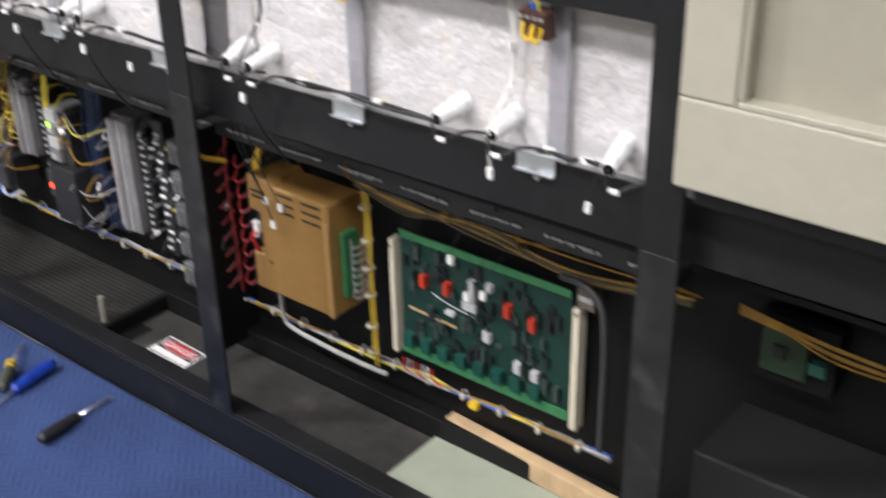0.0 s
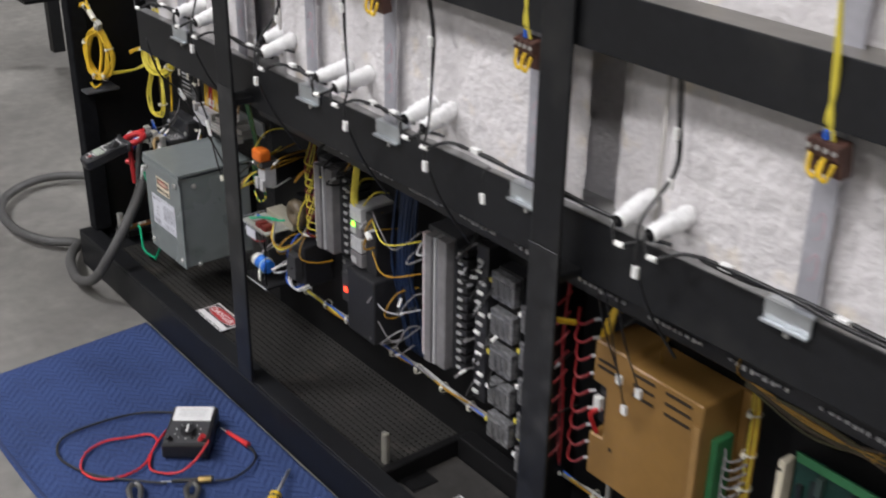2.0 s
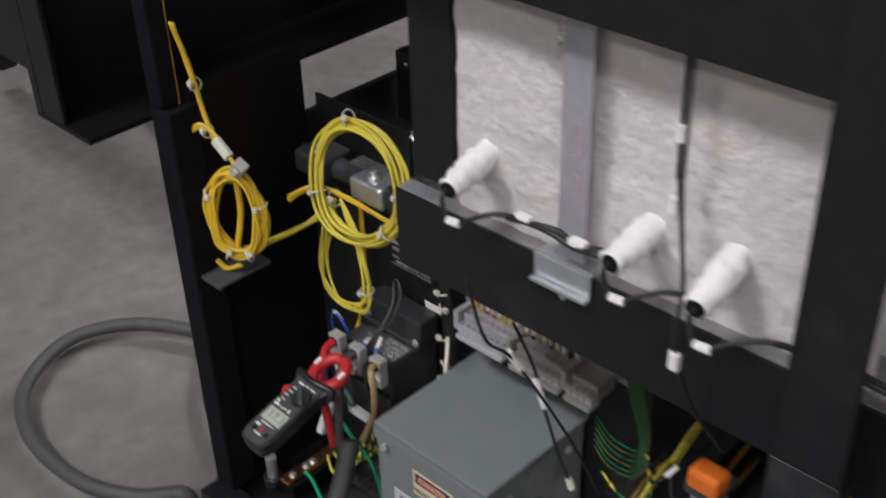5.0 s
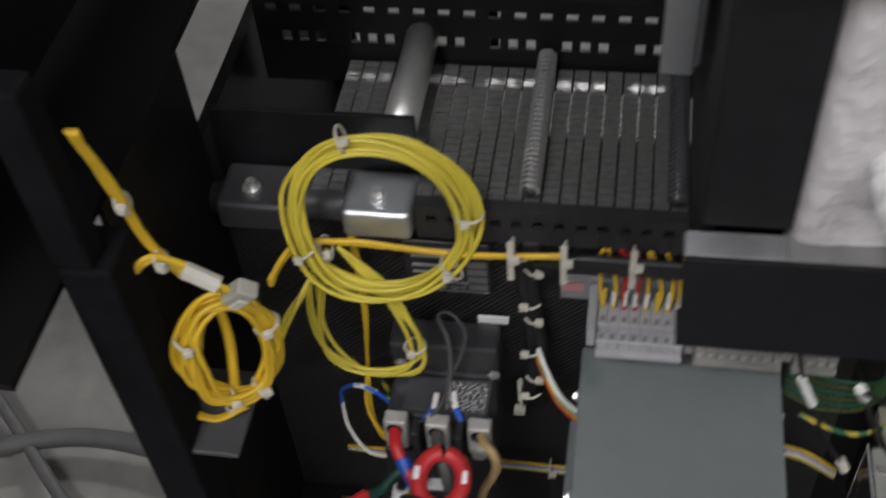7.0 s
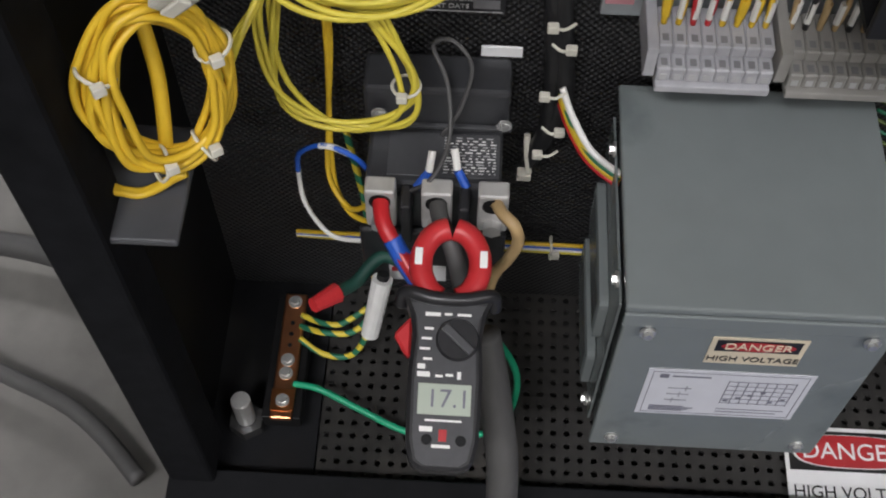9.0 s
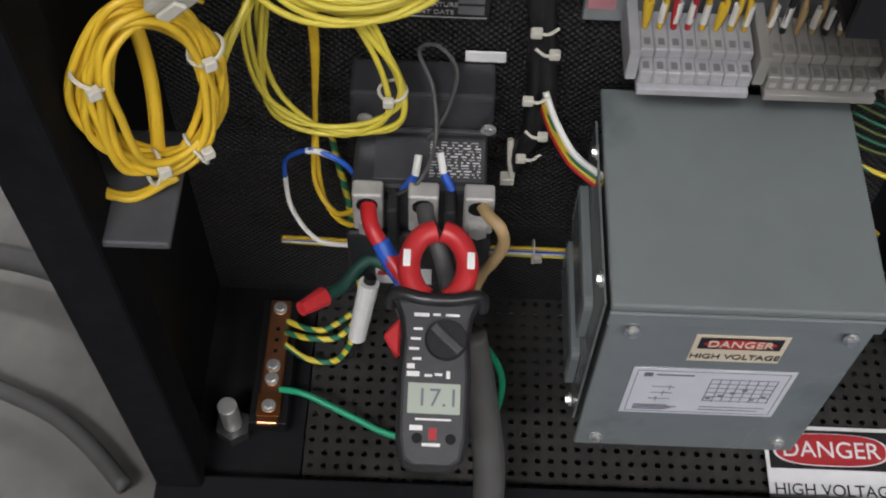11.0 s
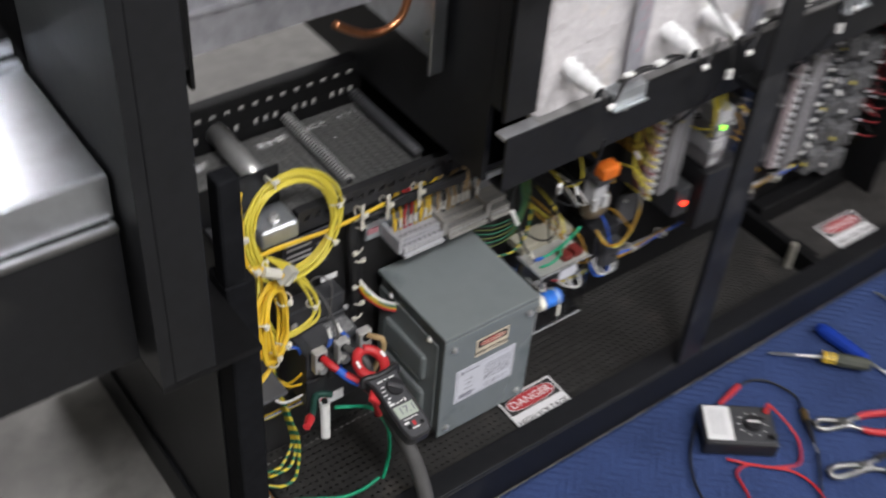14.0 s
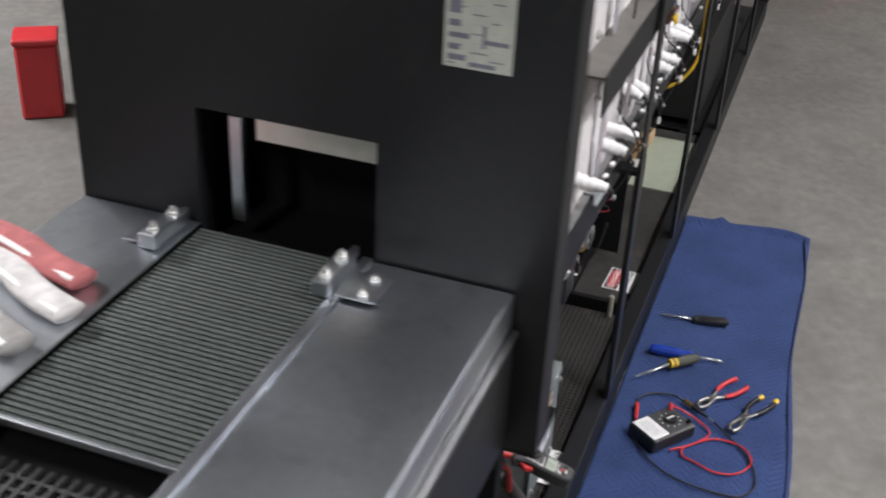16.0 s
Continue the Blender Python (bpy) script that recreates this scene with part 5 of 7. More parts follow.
for k, mt in enumerate((YELLOW2, WHITEW, BLUEW, YELLOW)):
    part("strand", tube_bm([(0.095, 0.225, 0.2 + 0.002 * k), (0.15, 0.234, 0.182 + 0.003 * k), (0.25, 0.234, 0.178 + 0.004 * k), (0.36, 0.234, 0.176 + 0.004 * k)], 0.0022, 6), mt, lt, smooth=True)
    part("strand", tube_bm([(0.562, 0.236, 0.26 + 0.005 * k), (0.6, 0.236, 0.25 + 0.005 * k), (0.64, 0.236, 0.22 + 0.004 * k)], 0.0022, 6), mt, lt, smooth=True)
tie_on(lt, (0.33, 0.234, 0.183), (1, 0, 0), 0.011)
pb = thing("tie_block", "nylon tie mount hanging on the back board", "cable tie", m=pose(0.297, 0.238, 0.33))
part("strap", tube_bm([(0, 0, 0.02), (0.001, -0.006, 0), (0.004, -0.008, -0.022)], 0.0028, 6), TIE, pb)
part("head", box_bm(-0.006, 0.006, -0.012, -0.002, -0.03, -0.022, 0.001), TIE, pb)

np_ = thing("name_plate", "black rating plate with white print on the back board", "plate")
part("sheet", box_bm(0.188, 0.272, 0.2408, 0.2425, 0.485, 0.56, 0.0004, 1), PLASTIC, np_)
for z in (0.487, 0.557):
    part("border", box_bm(0.19, 0.27, 0.2402, 0.2406, z, z + 0.001), DULLPRINT, np_)
writing("MAX TEMPERATURE", 0.006, DULLPRINT, np_, front_at(0.222, 0.2404, 0.5))
writing("SHIPMENT DATE", 0.006, DULLPRINT, np_, front_at(0.224, 0.2404, 0.4925))
for z in (0.491, 0.502, 0.513, 0.524):
    part("blank_field", box_bm(0.249, 0.268, 0.2402, 0.2406, z, z + 0.0085), mat("plate_field", (0.2, 0.2, 0.21), 0.4), np_)
for z in (0.512, 0.522, 0.535, 0.545):
    part("printed_bar", box_bm(0.196, 0.24, 0.2402, 0.2406, z, z + 0.004), DULLPRINT, np_)
wl_ = part("paper_label", box_bm(0.256, 0.287, 0.2405, 0.2425, 0.44, 0.451, 0.0005, 1), SIGNW)
tagged(wl_, "small white label stuck on the black board", "label")
gb = thing("cable_shelf", "dark grey bent bracket on the end wall", "bracket")
part("plate", box_bm(0.006, 0.075, 0.03, 0.12, 0.492, 0.498, 0.002), mat("bracket_grey", (0.07, 0.072, 0.078), 0.45), gb)
# same grey as the plate, darkened for the side turned from the light
part("flange", box_bm(0.006, 0.012, 0.03, 0.12, 0.4985, 0.56, 0.002), mat("bracket_grey_shade", (0.05, 0.05, 0.055), 0.45), gb)

# ---------------------------------------------------------------- rail terminals above the transformer


# colour of flat patches that paint the shade inside the upper screw wells
WELL_SHADE = mat("screw_well_shadow", (0.2, 0.2, 0.205), 0.5)
RAILT = mat("rail_terminal_grey", (0.4, 0.4, 0.42), 0.5, 0, 0.12, 90)


def terminal_row(name, label, x0, n, pitch, z0, body, shade):
    t = thing(name, label, "terminal block", "rail terminals")
    for k in range(n):
        x = x0 + k * pitch
        b = box_bm(x, x + pitch * 0.975, 0.182, 0.23, z0, z0 + 0.013, 0.001, 1)
        box_bm(x, x + pitch * 0.975, 0.194, 0.23, z0 + 0.0135, z0 + 0.023, 0.001, 1, b)
        tm = part("terminal", b, body, t)
        part("screw_well", box_bm(x + pitch * 0.25, x + pitch * 0.7, 0.1812, 0.1818, z0 + 0.003, z0 + 0.008), shade, tm)
        part("screw_well", box_bm(x + pitch * 0.25, x + pitch * 0.7, 0.185, 0.191, z0 + 0.0132, z0 + 0.0137), WELL_SHADE, tm)
        part("screw_well", box_bm(x + pitch * 0.25, x + pitch * 0.7, 0.198, 0.204, z0 + 0.0231, z0 + 0.0234), WELL_SHADE, tm)
    part("lower_comb", box_bm(x0, x0 + n * pitch - 0.0004, 0.178, 0.2, z0 - 0.007, z0 - 0.0005, 0.001), body, t)
    part("end_stop", box_bm(x0 - 0.009, x0 - 0.001, 0.184, 0.236, z0 + 0.002, z0 + 0.03, 0.001), body, t)
    return t


t1 = terminal_row("terminal_row", "row of pale grey rail terminals above the transformer", 0.375, 8, 0.0098, 0.49, RAILT, DULLPRINT)
# terminal grey darkened, as these rows stand in shade
DIM = mat("terminal_shaded", (0.3, 0.29, 0.27), 0.5, 0, 0.12)
t2 = terminal_row("terminal_row", "row of grey rail terminals, coloured as in shade, above the transformer", 0.464, 8, 0.0098, 0.489, DIM, DULLPRINT)
t3 = terminal_row("terminal_row", "short row of beige rail terminals above the transformer", 0.551, 4, 0.0098, 0.489, DIM, DULLPRINT)
dr = part("din_rail", box_bm(0.338, 0.62, 0.2365, 0.2425, 0.494, 0.53, 0.001), GALV)
tagged(dr, "zinc plated mounting rail behind the terminals", "mounting rail")
part("rail_slot", box_bm(0.34, 0.36, 0.234, 0.2362, 0.508, 0.518), mat("pink_mark", (0.55, 0.25, 0.28), 0.5), dr)
random.seed(31)
for k in range(17):
    x = 0.379 + k * 0.0098 + (0.007 if k > 7 else 0)
    mt = REDW if k in (2, 3) else (YELLOW if k < 8 else TANW if k % 3 else BLACKW)
    t = thing("terminal_wire", "short wire with a white marker into a rail terminal", "wire", "terminal wires")
    part("conductor", tube_bm([(x, 0.214, 0.513), (x + random.uniform(-0.003, 0.003), 0.215, 0.54), (x + random.uniform(-0.006, 0.006), 0.218, 0.575), (x + random.uniform(-0.01, 0.01), 0.215, 0.592)], 0.0022, 6), mt, t, smooth=True)
    part("marker_sleeve", rod_bm((x, 0.2142, 0.519), (x + 0.0005, 0.215, 0.537), 0.0026, 7), WHITEW if k % 5 else mt, t)

settle((-0.009, -0.01, 0.018), made_before_bay)

# ---------------------------------------------------------------- fibre sleeves, heater wires and terminal blocks on the insulation


def sleeve(x, k):
    random.seed(100 + k)
    t = thing("heater_sleeve", "white fibre sleeve on a heater lead above the rail", "insulating sleeve", "heater sleeves")
    far = 0.02 if k == 3 else 0.0  # one stands in the recess between two pads
    a = Vector((x + random.uniform(-0.008, 0.01), 0.092 + far, 0.796 + far * 0.5 + random.uniform(-0.003, 0.005)))
    e = Vector((x, 0.024 + far * 1.5 + random.uniform(-0.003, 0.004), 0.782 + far * 0.5 + random.uniform(-0.001, 0.003)))
    b = bmesh.new()
    n, seg = 14, 14
    d = (e - a).normalized()
    o = d.orthogonal().normalized()
    u = d.cross(o)
    rings = []
    for i in range(n + 1):
        f = i / n
        r = 0.0108 + 0.0036 * math.sin(math.pi * min(1, 0.25 + f * 0.8)) + 0.0011 * math.sin(i * 1.9 + k)
        c = a.lerp(e, f) + 0.0015 * math.sin(f * 5 + k) * o
        rings.append([b.verts.new(c + r * (1 + 0.28 * noise.noise(Vector((i * 0.7 + k, q * 0.8, k)))) * (math.cos(q * 2 * math.pi / seg) * o + math.sin(q * 2 * math.pi / seg) * u)) for q in range(seg)])
    for p_, q_ in zip(rings, rings[1:]):
        for q in range(seg):
            b.faces.new((p_[q], p_[(q + 1) % seg], q_[(q + 1) % seg], q_[q]))
    b.faces.new(rings[-1])
    b.faces.new(rings[0][::-1])
    part("tube", b, FIBRE, t, smooth=True)
    part("mouth", rod_bm(e, e + d * 0.0008, 0.0092, 14), BLACKIN, t)
    part("lead", tube_bm([e - d * 0.01, e + d * 0.008, e + Vector((0.006, -0.012, -0.018)), e + Vector((0.014, -0.012, -0.026)), e + Vector((0.05, 0.004, -0.008)), e + Vector((0.075, 0.02, -0.01))], 0.0026, 7), BLACKW, t, smooth=True)
    m0 = e + Vector((0.01, -0.012, -0.023))
    part("white_marker", rod_bm(m0, m0 + Vector((0.013, 0.002, 0.0)), 0.004, 8), WHITE, t)
    return e


SLEEVES = (0.475, 0.66, 0.747, 0.957, 1.0, 1.187, 1.252, 1.44, 1.488, 1.9, 1.953, 2.35, 2.45, 2.64)
for k, x in enumerate(SLEEVES):
    sleeve(x, k)
random.seed(55)
for x0, x1 in ((0.535, 0.66), (0.81, 0.99), (1.06, 1.18), (1.31, 1.43), (1.55, 1.89), (2.02, 2.34), (2.52, 2.64)):
    hw = thing("heater_wire", "pair of black heater wires lying along the rail", "wire", "heater wires")
    n = 5
    for s in (0, 1):
        pts = [(x0 + (x1 - x0) * i / n, 0.05 - 0.008 * s + random.uniform(-0.004, 0.004), 0.7665 + 0.004 * s + (0.008 if 0 < i < n else 0.003) * random.random()) for i in range(n + 1)]
        part("strand", tube_bm(pts, 0.003, 7), BLACKW, hw, smooth=True)
    for u in (0.12, 0.62):
        c = Vector((x0 + (x1 - x0) * u, 0.046, 0.7745))
        part("white_marker", box_bm(c.x - 0.009, c.x + 0.009, c.y - 0.005, c.y + 0.005, c.z - 0.004, c.z + 0.004, 0.0015), WHITE, hw)
for k, (x, top, xb) in enumerate(((0.7, 1.5, 0.735), (1.0, 1.5, 0.99), (1.225, 1.02, 1.287), (1.46, 1.02, 1.506), (1.955, 1.02, 1.943), (2.455, 1.02, 2.453))):
    vw = thing("drop_wire", "black wire with white markers hanging before the insulation", "wire", "drop wires")
    bow = 0.005 if k % 2 else -0.004
    for s in (0, 1):
        part("strand", tube_bm([(x + 0.006 * s, 0.045, top), (x + bow + 0.005 * s, 0.06, 0.93), (x + bow * 0.6 + 0.003 * s, 0.062, 0.86), (xb - 0.005, 0.028, 0.8), (xb, 0.016, 0.765), (xb + 0.002, 0.018, 0.735)] + ([] if k == 5 else [(xb + 0.004, 0.05, 0.66), (xb + 0.012, 0.1, 0.58)]), 0.0016 if s else 0.0021, 7), WHITEW if k == 5 else BLACKW, vw, smooth=True)
    for z in (1.0, 0.9, 0.835):
        part("white_marker", rod_bm((x + bow * 0.8, 0.058, z), (x + bow * 0.8, 0.058, z + 0.014), 0.004, 8), WHITE, vw)
    part("tag", box_bm(xb - 0.0022, xb + 0.0068, 0.0125, 0.019, 0.722, 0.739, 0.001), WHITE, vw)
for x in (1.72, 2.53):
    tg = thing("hanging_tag", "white wire marker hanging over the black rail", "tag", "hanging tags", pose(x, 0, 0, 0, random.uniform(-8, 8), 0))
    part("cord", tube_bm([(0, 0.04, 0.768), (0.001, 0.026, 0.764), (0, 0.024, 0.735)], 0.0013, 6), BLACKW, tg)
    part("marker", box_bm(-0.0042, 0.0042, 0.0195, 0.0245, 0.717, 0.733, 0.001), WHITE, tg)
for k, x in enumerate((1.105, 1.354, 1.706, 2.172, 2.515)):
    tb = thing("terminal_block", "brown terminal block with yellow wires before the insulation", "terminal block", "heater terminals", pose(x, 0.04, 0.955, 8, 0, -6) @ Matrix.Scale(0.86, 4))
    part("base", box_bm(-0.026, 0.026, -0.008, 0.012, -0.026, 0.02, 0.002), BROWNB, tb)
    for i in range(4):
        part("cell", box_bm(-0.025 + i * 0.0132, -0.0146 + i * 0.0132, -0.014, -0.0082, 0.0, 0.019, 0.001), BROWNB, tb)
        part("screw", rod_bm((-0.0198 + i * 0.0132, -0.0141, 0.011), (-0.0198 + i * 0.0132, -0.0165, 0.011), 0.0034, 10), BOLT, tb)
    part("jumper", tube_bm([(-0.018, -0.012, 0.002), (-0.015, -0.02, -0.018), (-0.006, -0.019, -0.026), (0.0, -0.014, -0.006)], 0.0029, 7), YELLOW, tb, smooth=True)
    part("jumper", tube_bm([(0.004, -0.013, 0.0), (0.004, -0.021, -0.018), (0.012, -0.02, -0.026), (0.019, -0.013, -0.004)], 0.0029, 7), YELLOW, tb, smooth=True)
    part("standoff", rod_bm((0.0, 0.0125, 0.0), (0.0, 0.036, -0.004), 0.006, 10), WHITE, tb)
    for i in range(3):
        part("feed_wire", tube_bm([(-0.006 + 0.007 * i, -0.004, 0.02), (-0.004 + 0.004 * i, -0.004, 0.05), (0.004 - 0.003 * i, 0.0, 0.1), (-0.004 + 0.002 * i, 0.004, 0.24)], 0.0027, 7), YELLOW2, tb, smooth=True)
    part("wire_collar", tube_bm([(-0.002, -0.004, 0.022), (0.0, -0.004, 0.034)], 0.006, 8), BLUEW, tb)
for x, z in ((0.555, 0.935), (0.51, 1.08)):
    sc = thing("pad_screw", "screw with washer holding the insulation", "screw", "pad screws")
    part("washer", rod_bm((x, 0.088, z), (x, 0.083, z), 0.009, 14), BOLT, sc)
    part("head", rod_bm((x, 0.083, z), (x, 0.076, z), 0.005, 6), BOLT, sc)
yl = thing("yellow_drop_loop", "thick yellow cable hanging down beside a black post", "cable")
part("jacket", tube_bm([(1.826, -0.0125, 1.7), (1.826, -0.0125, 1.2), (1.827, -0.0125, 0.95), (1.826, -0.0125, 0.8), (1.815, -0.0105, 0.71), (1.798, 0.03, 0.64), (1.79, 0.1, 0.6)], 0.0045, 10), YELLOW, yl, smooth=True)

# the heating chamber with all that hangs on it stands forward of the electric bay
CHAMBER = Matrix.Translation((0.066, -0.042, 0.086))
RAILS = ("upper_rail", "upper_ledge", "insulation_pad", "insulation_backing", "flat_strip", "marker_scrawl", "seam_rod", "chamber_corner")
FITTINGS = ("heater_sleeve", "heater_wire", "drop_wire", "hanging_tag", "terminal_block", "pad_screw")
# the lower rail with its clips lies a little deeper and rises slightly to the east
RAIL_BED = pose(0.42, 0, 0.808, 0, -0.7, 0) @ Matrix.Translation((-0.354, -0.004, -0.764))
CLIP_BED = RAIL_BED @ Matrix.Translation((-0.048, 0, 0))
for ob in list(scene.objects):
    kind_name = ob.name.split(".")[0]
    if ob.parent == oven and kind_name in ("lower_rail", "rail_ledge", "ledge_tip", "rail_flange"):
        ob.matrix_world = RAIL_BED @ ob.matrix_world
    elif ob.parent is None and kind_name == "rail_clip":
        ob.matrix_world = CLIP_BED @ ob.matrix_world
    elif (ob.parent == oven and kind_name in RAILS) or (ob.parent is None and kind_name in FITTINGS):
        ob.matrix_world = CHAMBER @ ob.matrix_world

# ---------------------------------------------------------------- control gear on the back board
BY = 0.2425
made_before_gear = mark()
AMBER = mat("amber_wire", (0.3, 0.16, 0.012), 0.45, 0, 0.4)
ac = thing("power_supply", "open power supply under a clear plastic cover", "power supply")
part("back_block", box_bm(0.63, 0.745, 0.2, BY, 0.158, 0.296, 0.001), BLACKIN, ac)
part("top_plate", box_bm(0.6245, 0.738, 0.1345, 0.1985, 0.297, 0.301, 0.001), mat("pale_top_plate", (0.36, 0.36, 0.33), 0.5, 0.2, 0.12, 30), ac, "pale metal top plate")
part("raised_plate", box_bm(0.632, 0.752, 0.199, 0.2415, 0.297, 0.314, 0.002), mat("drab_plate", (0.36, 0.34, 0.27), 0.5, 0.1, 0.15, 30), ac, "drab cream plate")
part("plate_slot", box_bm(0.7, 0.715, 0.236, 0.2395, 0.3142, 0.3146), BLACKIN, ac)
for d in ((0.62, 0.738, 0.13, 0.133, 0.16, 0.303), (0.62, 0.623, 0.1335, 0.2, 0.16, 0.303)):
    ob = part("cover_pane", box_bm(*d), ACRYL, ac, "clear plastic pane")
    ob.visible_shadow = False
for a, b in (((0.62, 0.1295, 0.16), (0.738, 0.1295, 0.16)), ((0.6205, 0.1295, 0.16), (0.6205, 0.1295, 0.303)), ((0.6205, 0.1295, 0.3035), (0.6205, 0.2, 0.3035)), ((0.62, 0.1295, 0.3035), (0.738, 0.1295, 0.3035))):
    part("pane_edge", rod_bm(a, b, 0.0011, 6), mat("frosted_edge", (0.4, 0.41, 0.42), 0.4), ac)
for x, y, z in ((0.6195, 0.137, 0.29), (0.6195, 0.137, 0.172)):
    part("pane_screw", rod_bm((x, y, z), (x - 0.004, y, z), 0.004, 8), BOLT, ac)
part("capacitor", rod_bm((0.662, 0.16, 0.198), (0.702, 0.16, 0.196), 0.0165, 18, None, None, 0.002), mat("blue_can", (0.012, 0.11, 0.42), 0.35), ac, "blue capacitor")
part("capacitor_end", rod_bm((0.646, 0.16, 0.1985), (0.6615, 0.16, 0.198), 0.016, 18, None, None, 0.002), TIE, ac)
part("strap", tube_bm([(0.69, 0.16 + 0.0178 * math.cos(q), 0.197 + 0.0178 * math.sin(q)) for q in [k * math.pi / 4 for k in range(8)]], 0.0016, 5, 2, True), TIE, ac)
part("strap_tail", box_bm(0.686, 0.693, 0.14, 0.1425, 0.163, 0.19), TIE, ac)
part("base", box_bm(0.624, 0.737, 0.1345, 0.1995, 0.158, 0.162, 0.001), BLACKIN, ac)
part("bracket", box_bm(0.668, 0.676, 0.155, 0.165, 0.1625, 0.181), BLACKIN, ac)
for x in (0.683, 0.708):
    part("fuse_holder", box_bm(x, x + 0.02, 0.14, 0.165, 0.3015, 0.315, 0.003), mat("dark_red_block", (0.14, 0.022, 0.018), 0.35) if x < 0.7 else bpy.data.materials["dark_red_block"], ac)
part("dark_edge", box_bm(0.626, 0.675, 0.1335, 0.1343, 0.285, 0.301), BLACKIN, ac)
part("paper_tag", box_bm(0.662, 0.703, 0.1275, 0.1288, 0.277, 0.3, 0.0003, 1), PAPER, ac)
part("crimp", rod_bm((0.64, 0.172, 0.3045), (0.655, 0.17, 0.306), 0.0036, 8), BLUEW, ac)
part("ring_lug", rod_bm((0.632, 0.1725, 0.302), (0.632, 0.1725, 0.3035), 0.005, 10), BOLT, ac)
part("wire", tube_bm([(0.655, 0.17, 0.306), (0.672, 0.166, 0.312), (0.695, 0.167, 0.318), (0.725, 0.172, 0.323), (0.75, 0.18, 0.33)], 0.0026, 7), GREENW, ac, smooth=True)
part("wire", tube_bm([(0.636, 0.153, 0.305), (0.655, 0.147, 0.31), (0.675, 0.148, 0.318), (0.69, 0.16, 0.322), (0.73, 0.172, 0.328)], 0.0024, 7), GREENW, ac, smooth=True)
part("wire", tube_bm([(0.65, 0.14, 0.286), (0.665, 0.14, 0.268), (0.69, 0.142, 0.266), (0.715, 0.145, 0.275)], 0.002, 6), REDW, ac, smooth=True)
part("wire", tube_bm([(0.7, 0.14, 0.29), (0.712, 0.138, 0.262), (0.728, 0.145, 0.26)], 0.002, 6), BLACKW, ac, smooth=True)
part("cable_tie", tube_bm([(0.7, 0.167 + 0.005 * math.cos(q), 0.319 + 0.005 * math.sin(q)) for q in [k * math.pi / 3 for k in range(6)]], 0.0012, 5, 2, True), TIE, ac)
gw = thing("green_bundle", "green and yellow wires hanging from the rail", "wire bundle", "wire bundles")
OLIVE = mat("olive_wire", (0.07, 0.1, 0.02), 0.5)
DULLG = mat("dull_green_wire", (0.012, 0.12, 0.06), 0.45)
for k in range(6):
    part("strand", tube_bm([(0.59 + 0.004 * k, 0.16, 0.7), (0.596 + 0.004 * k, 0.19, 0.515), (0.612 + 0.003 * k, 0.198, 0.44), (0.608, 0.203, 0.405 - 0.008 * k), (0.566, 0.21, 0.396 - 0.01 * k), (0.53, 0.225, 0.4 - 0.01 * k)], 0.0016, 6), (DULLG, OLIVE, DULLG, OLIVE, DULLG, OLIVE)[k], gw, smooth=True)
part("strand", tube_bm([(0.63, 0.19, 0.42), (0.632, 0.2, 0.345), (0.6, 0.2, 0.32), (0.55, 0.215, 0.325)], 0.0024, 6), EARTH, gw, smooth=True)
lk = thing("marked_lead", "black lead with white sleeves hanging beside the transformer", "wire", "marked leads")
part("conductor", tube_bm([(0.5, 0.1, 0.6), (0.515, 0.12, 0.53), (0.532, 0.12, 0.48), (0.556, 0.12, 0.42), (0.575, 0.12, 0.39)], 0.002, 6), BLACKW, lk, smooth=True)
part("white_marker", rod_bm((0.517, 0.12, 0.517), (0.532, 0.12, 0.482), 0.0042, 8), WHITE, lk)
part("white_end", rod_bm((0.571, 0.12, 0.396), (0.577, 0.119, 0.384), 0.0048, 8), TIE, lk)
lk = thing("marked_lead", "thin black lead with a white sleeve hanging from the rail", "wire", "marked leads")
part("conductor", tube_bm([(0.545, -0.02, 0.74), (0.55, 0.0, 0.66), (0.545, 0.05, 0.6), (0.585, 0.1, 0.48), (0.615, 0.12, 0.4)], 0.0019, 6), BLACKW, lk, smooth=True)
part("white_marker", rod_bm((0.54, 0.046, 0.612), (0.549, 0.056, 0.588), 0.0044, 8), WHITE, lk)
oc = thing("control_relay", "relay with an orange cap and white base", "relay")
part("socket", box_bm(0.722, 0.752, 0.135, 0.165, 0.42, 0.47, 0.003), PALE, oc)
part("orange_cap", box_bm(0.722, 0.76, 0.12, 0.15, 0.485, 0.512, 0.006), ORANGE, oc, "orange cap")
part("body", box_bm(0.718, 0.756, 0.128, 0.17, 0.4705, 0.4845), DARKGREY, oc)
part("bracket", box_bm(0.725, 0.75, 0.1705, BY, 0.43, 0.48), BLACKIN, oc)
part("terminal", box_bm(0.718, 0.73, 0.128, 0.1345, 0.415, 0.44), DULLPRINT, oc)
part("terminal", box_bm(0.74, 0.753, 0.128, 0.1345, 0.415, 0.44), DULLPRINT, oc)
tr_ = thing("toroid_coil", "brown wound transformer coil with yellow leads", "transformer")
ring = [(0.79 + 0.019 * math.cos(a), 0.19, 0.36 + 0.019 * math.sin(a)) for a in [i * math.pi / 6 for i in range(12)]]
part("winding", tube_bm(ring, 0.0145, 10, 3, True), mat("varnished_winding", (0.13, 0.1, 0.065), 0.4, 0, 0.3, 80, 0.3), tr_, smooth=True)
part("bracket", box_bm(0.77, 0.81, 0.2, BY, 0.32, 0.4), BLACKIN, tr_)
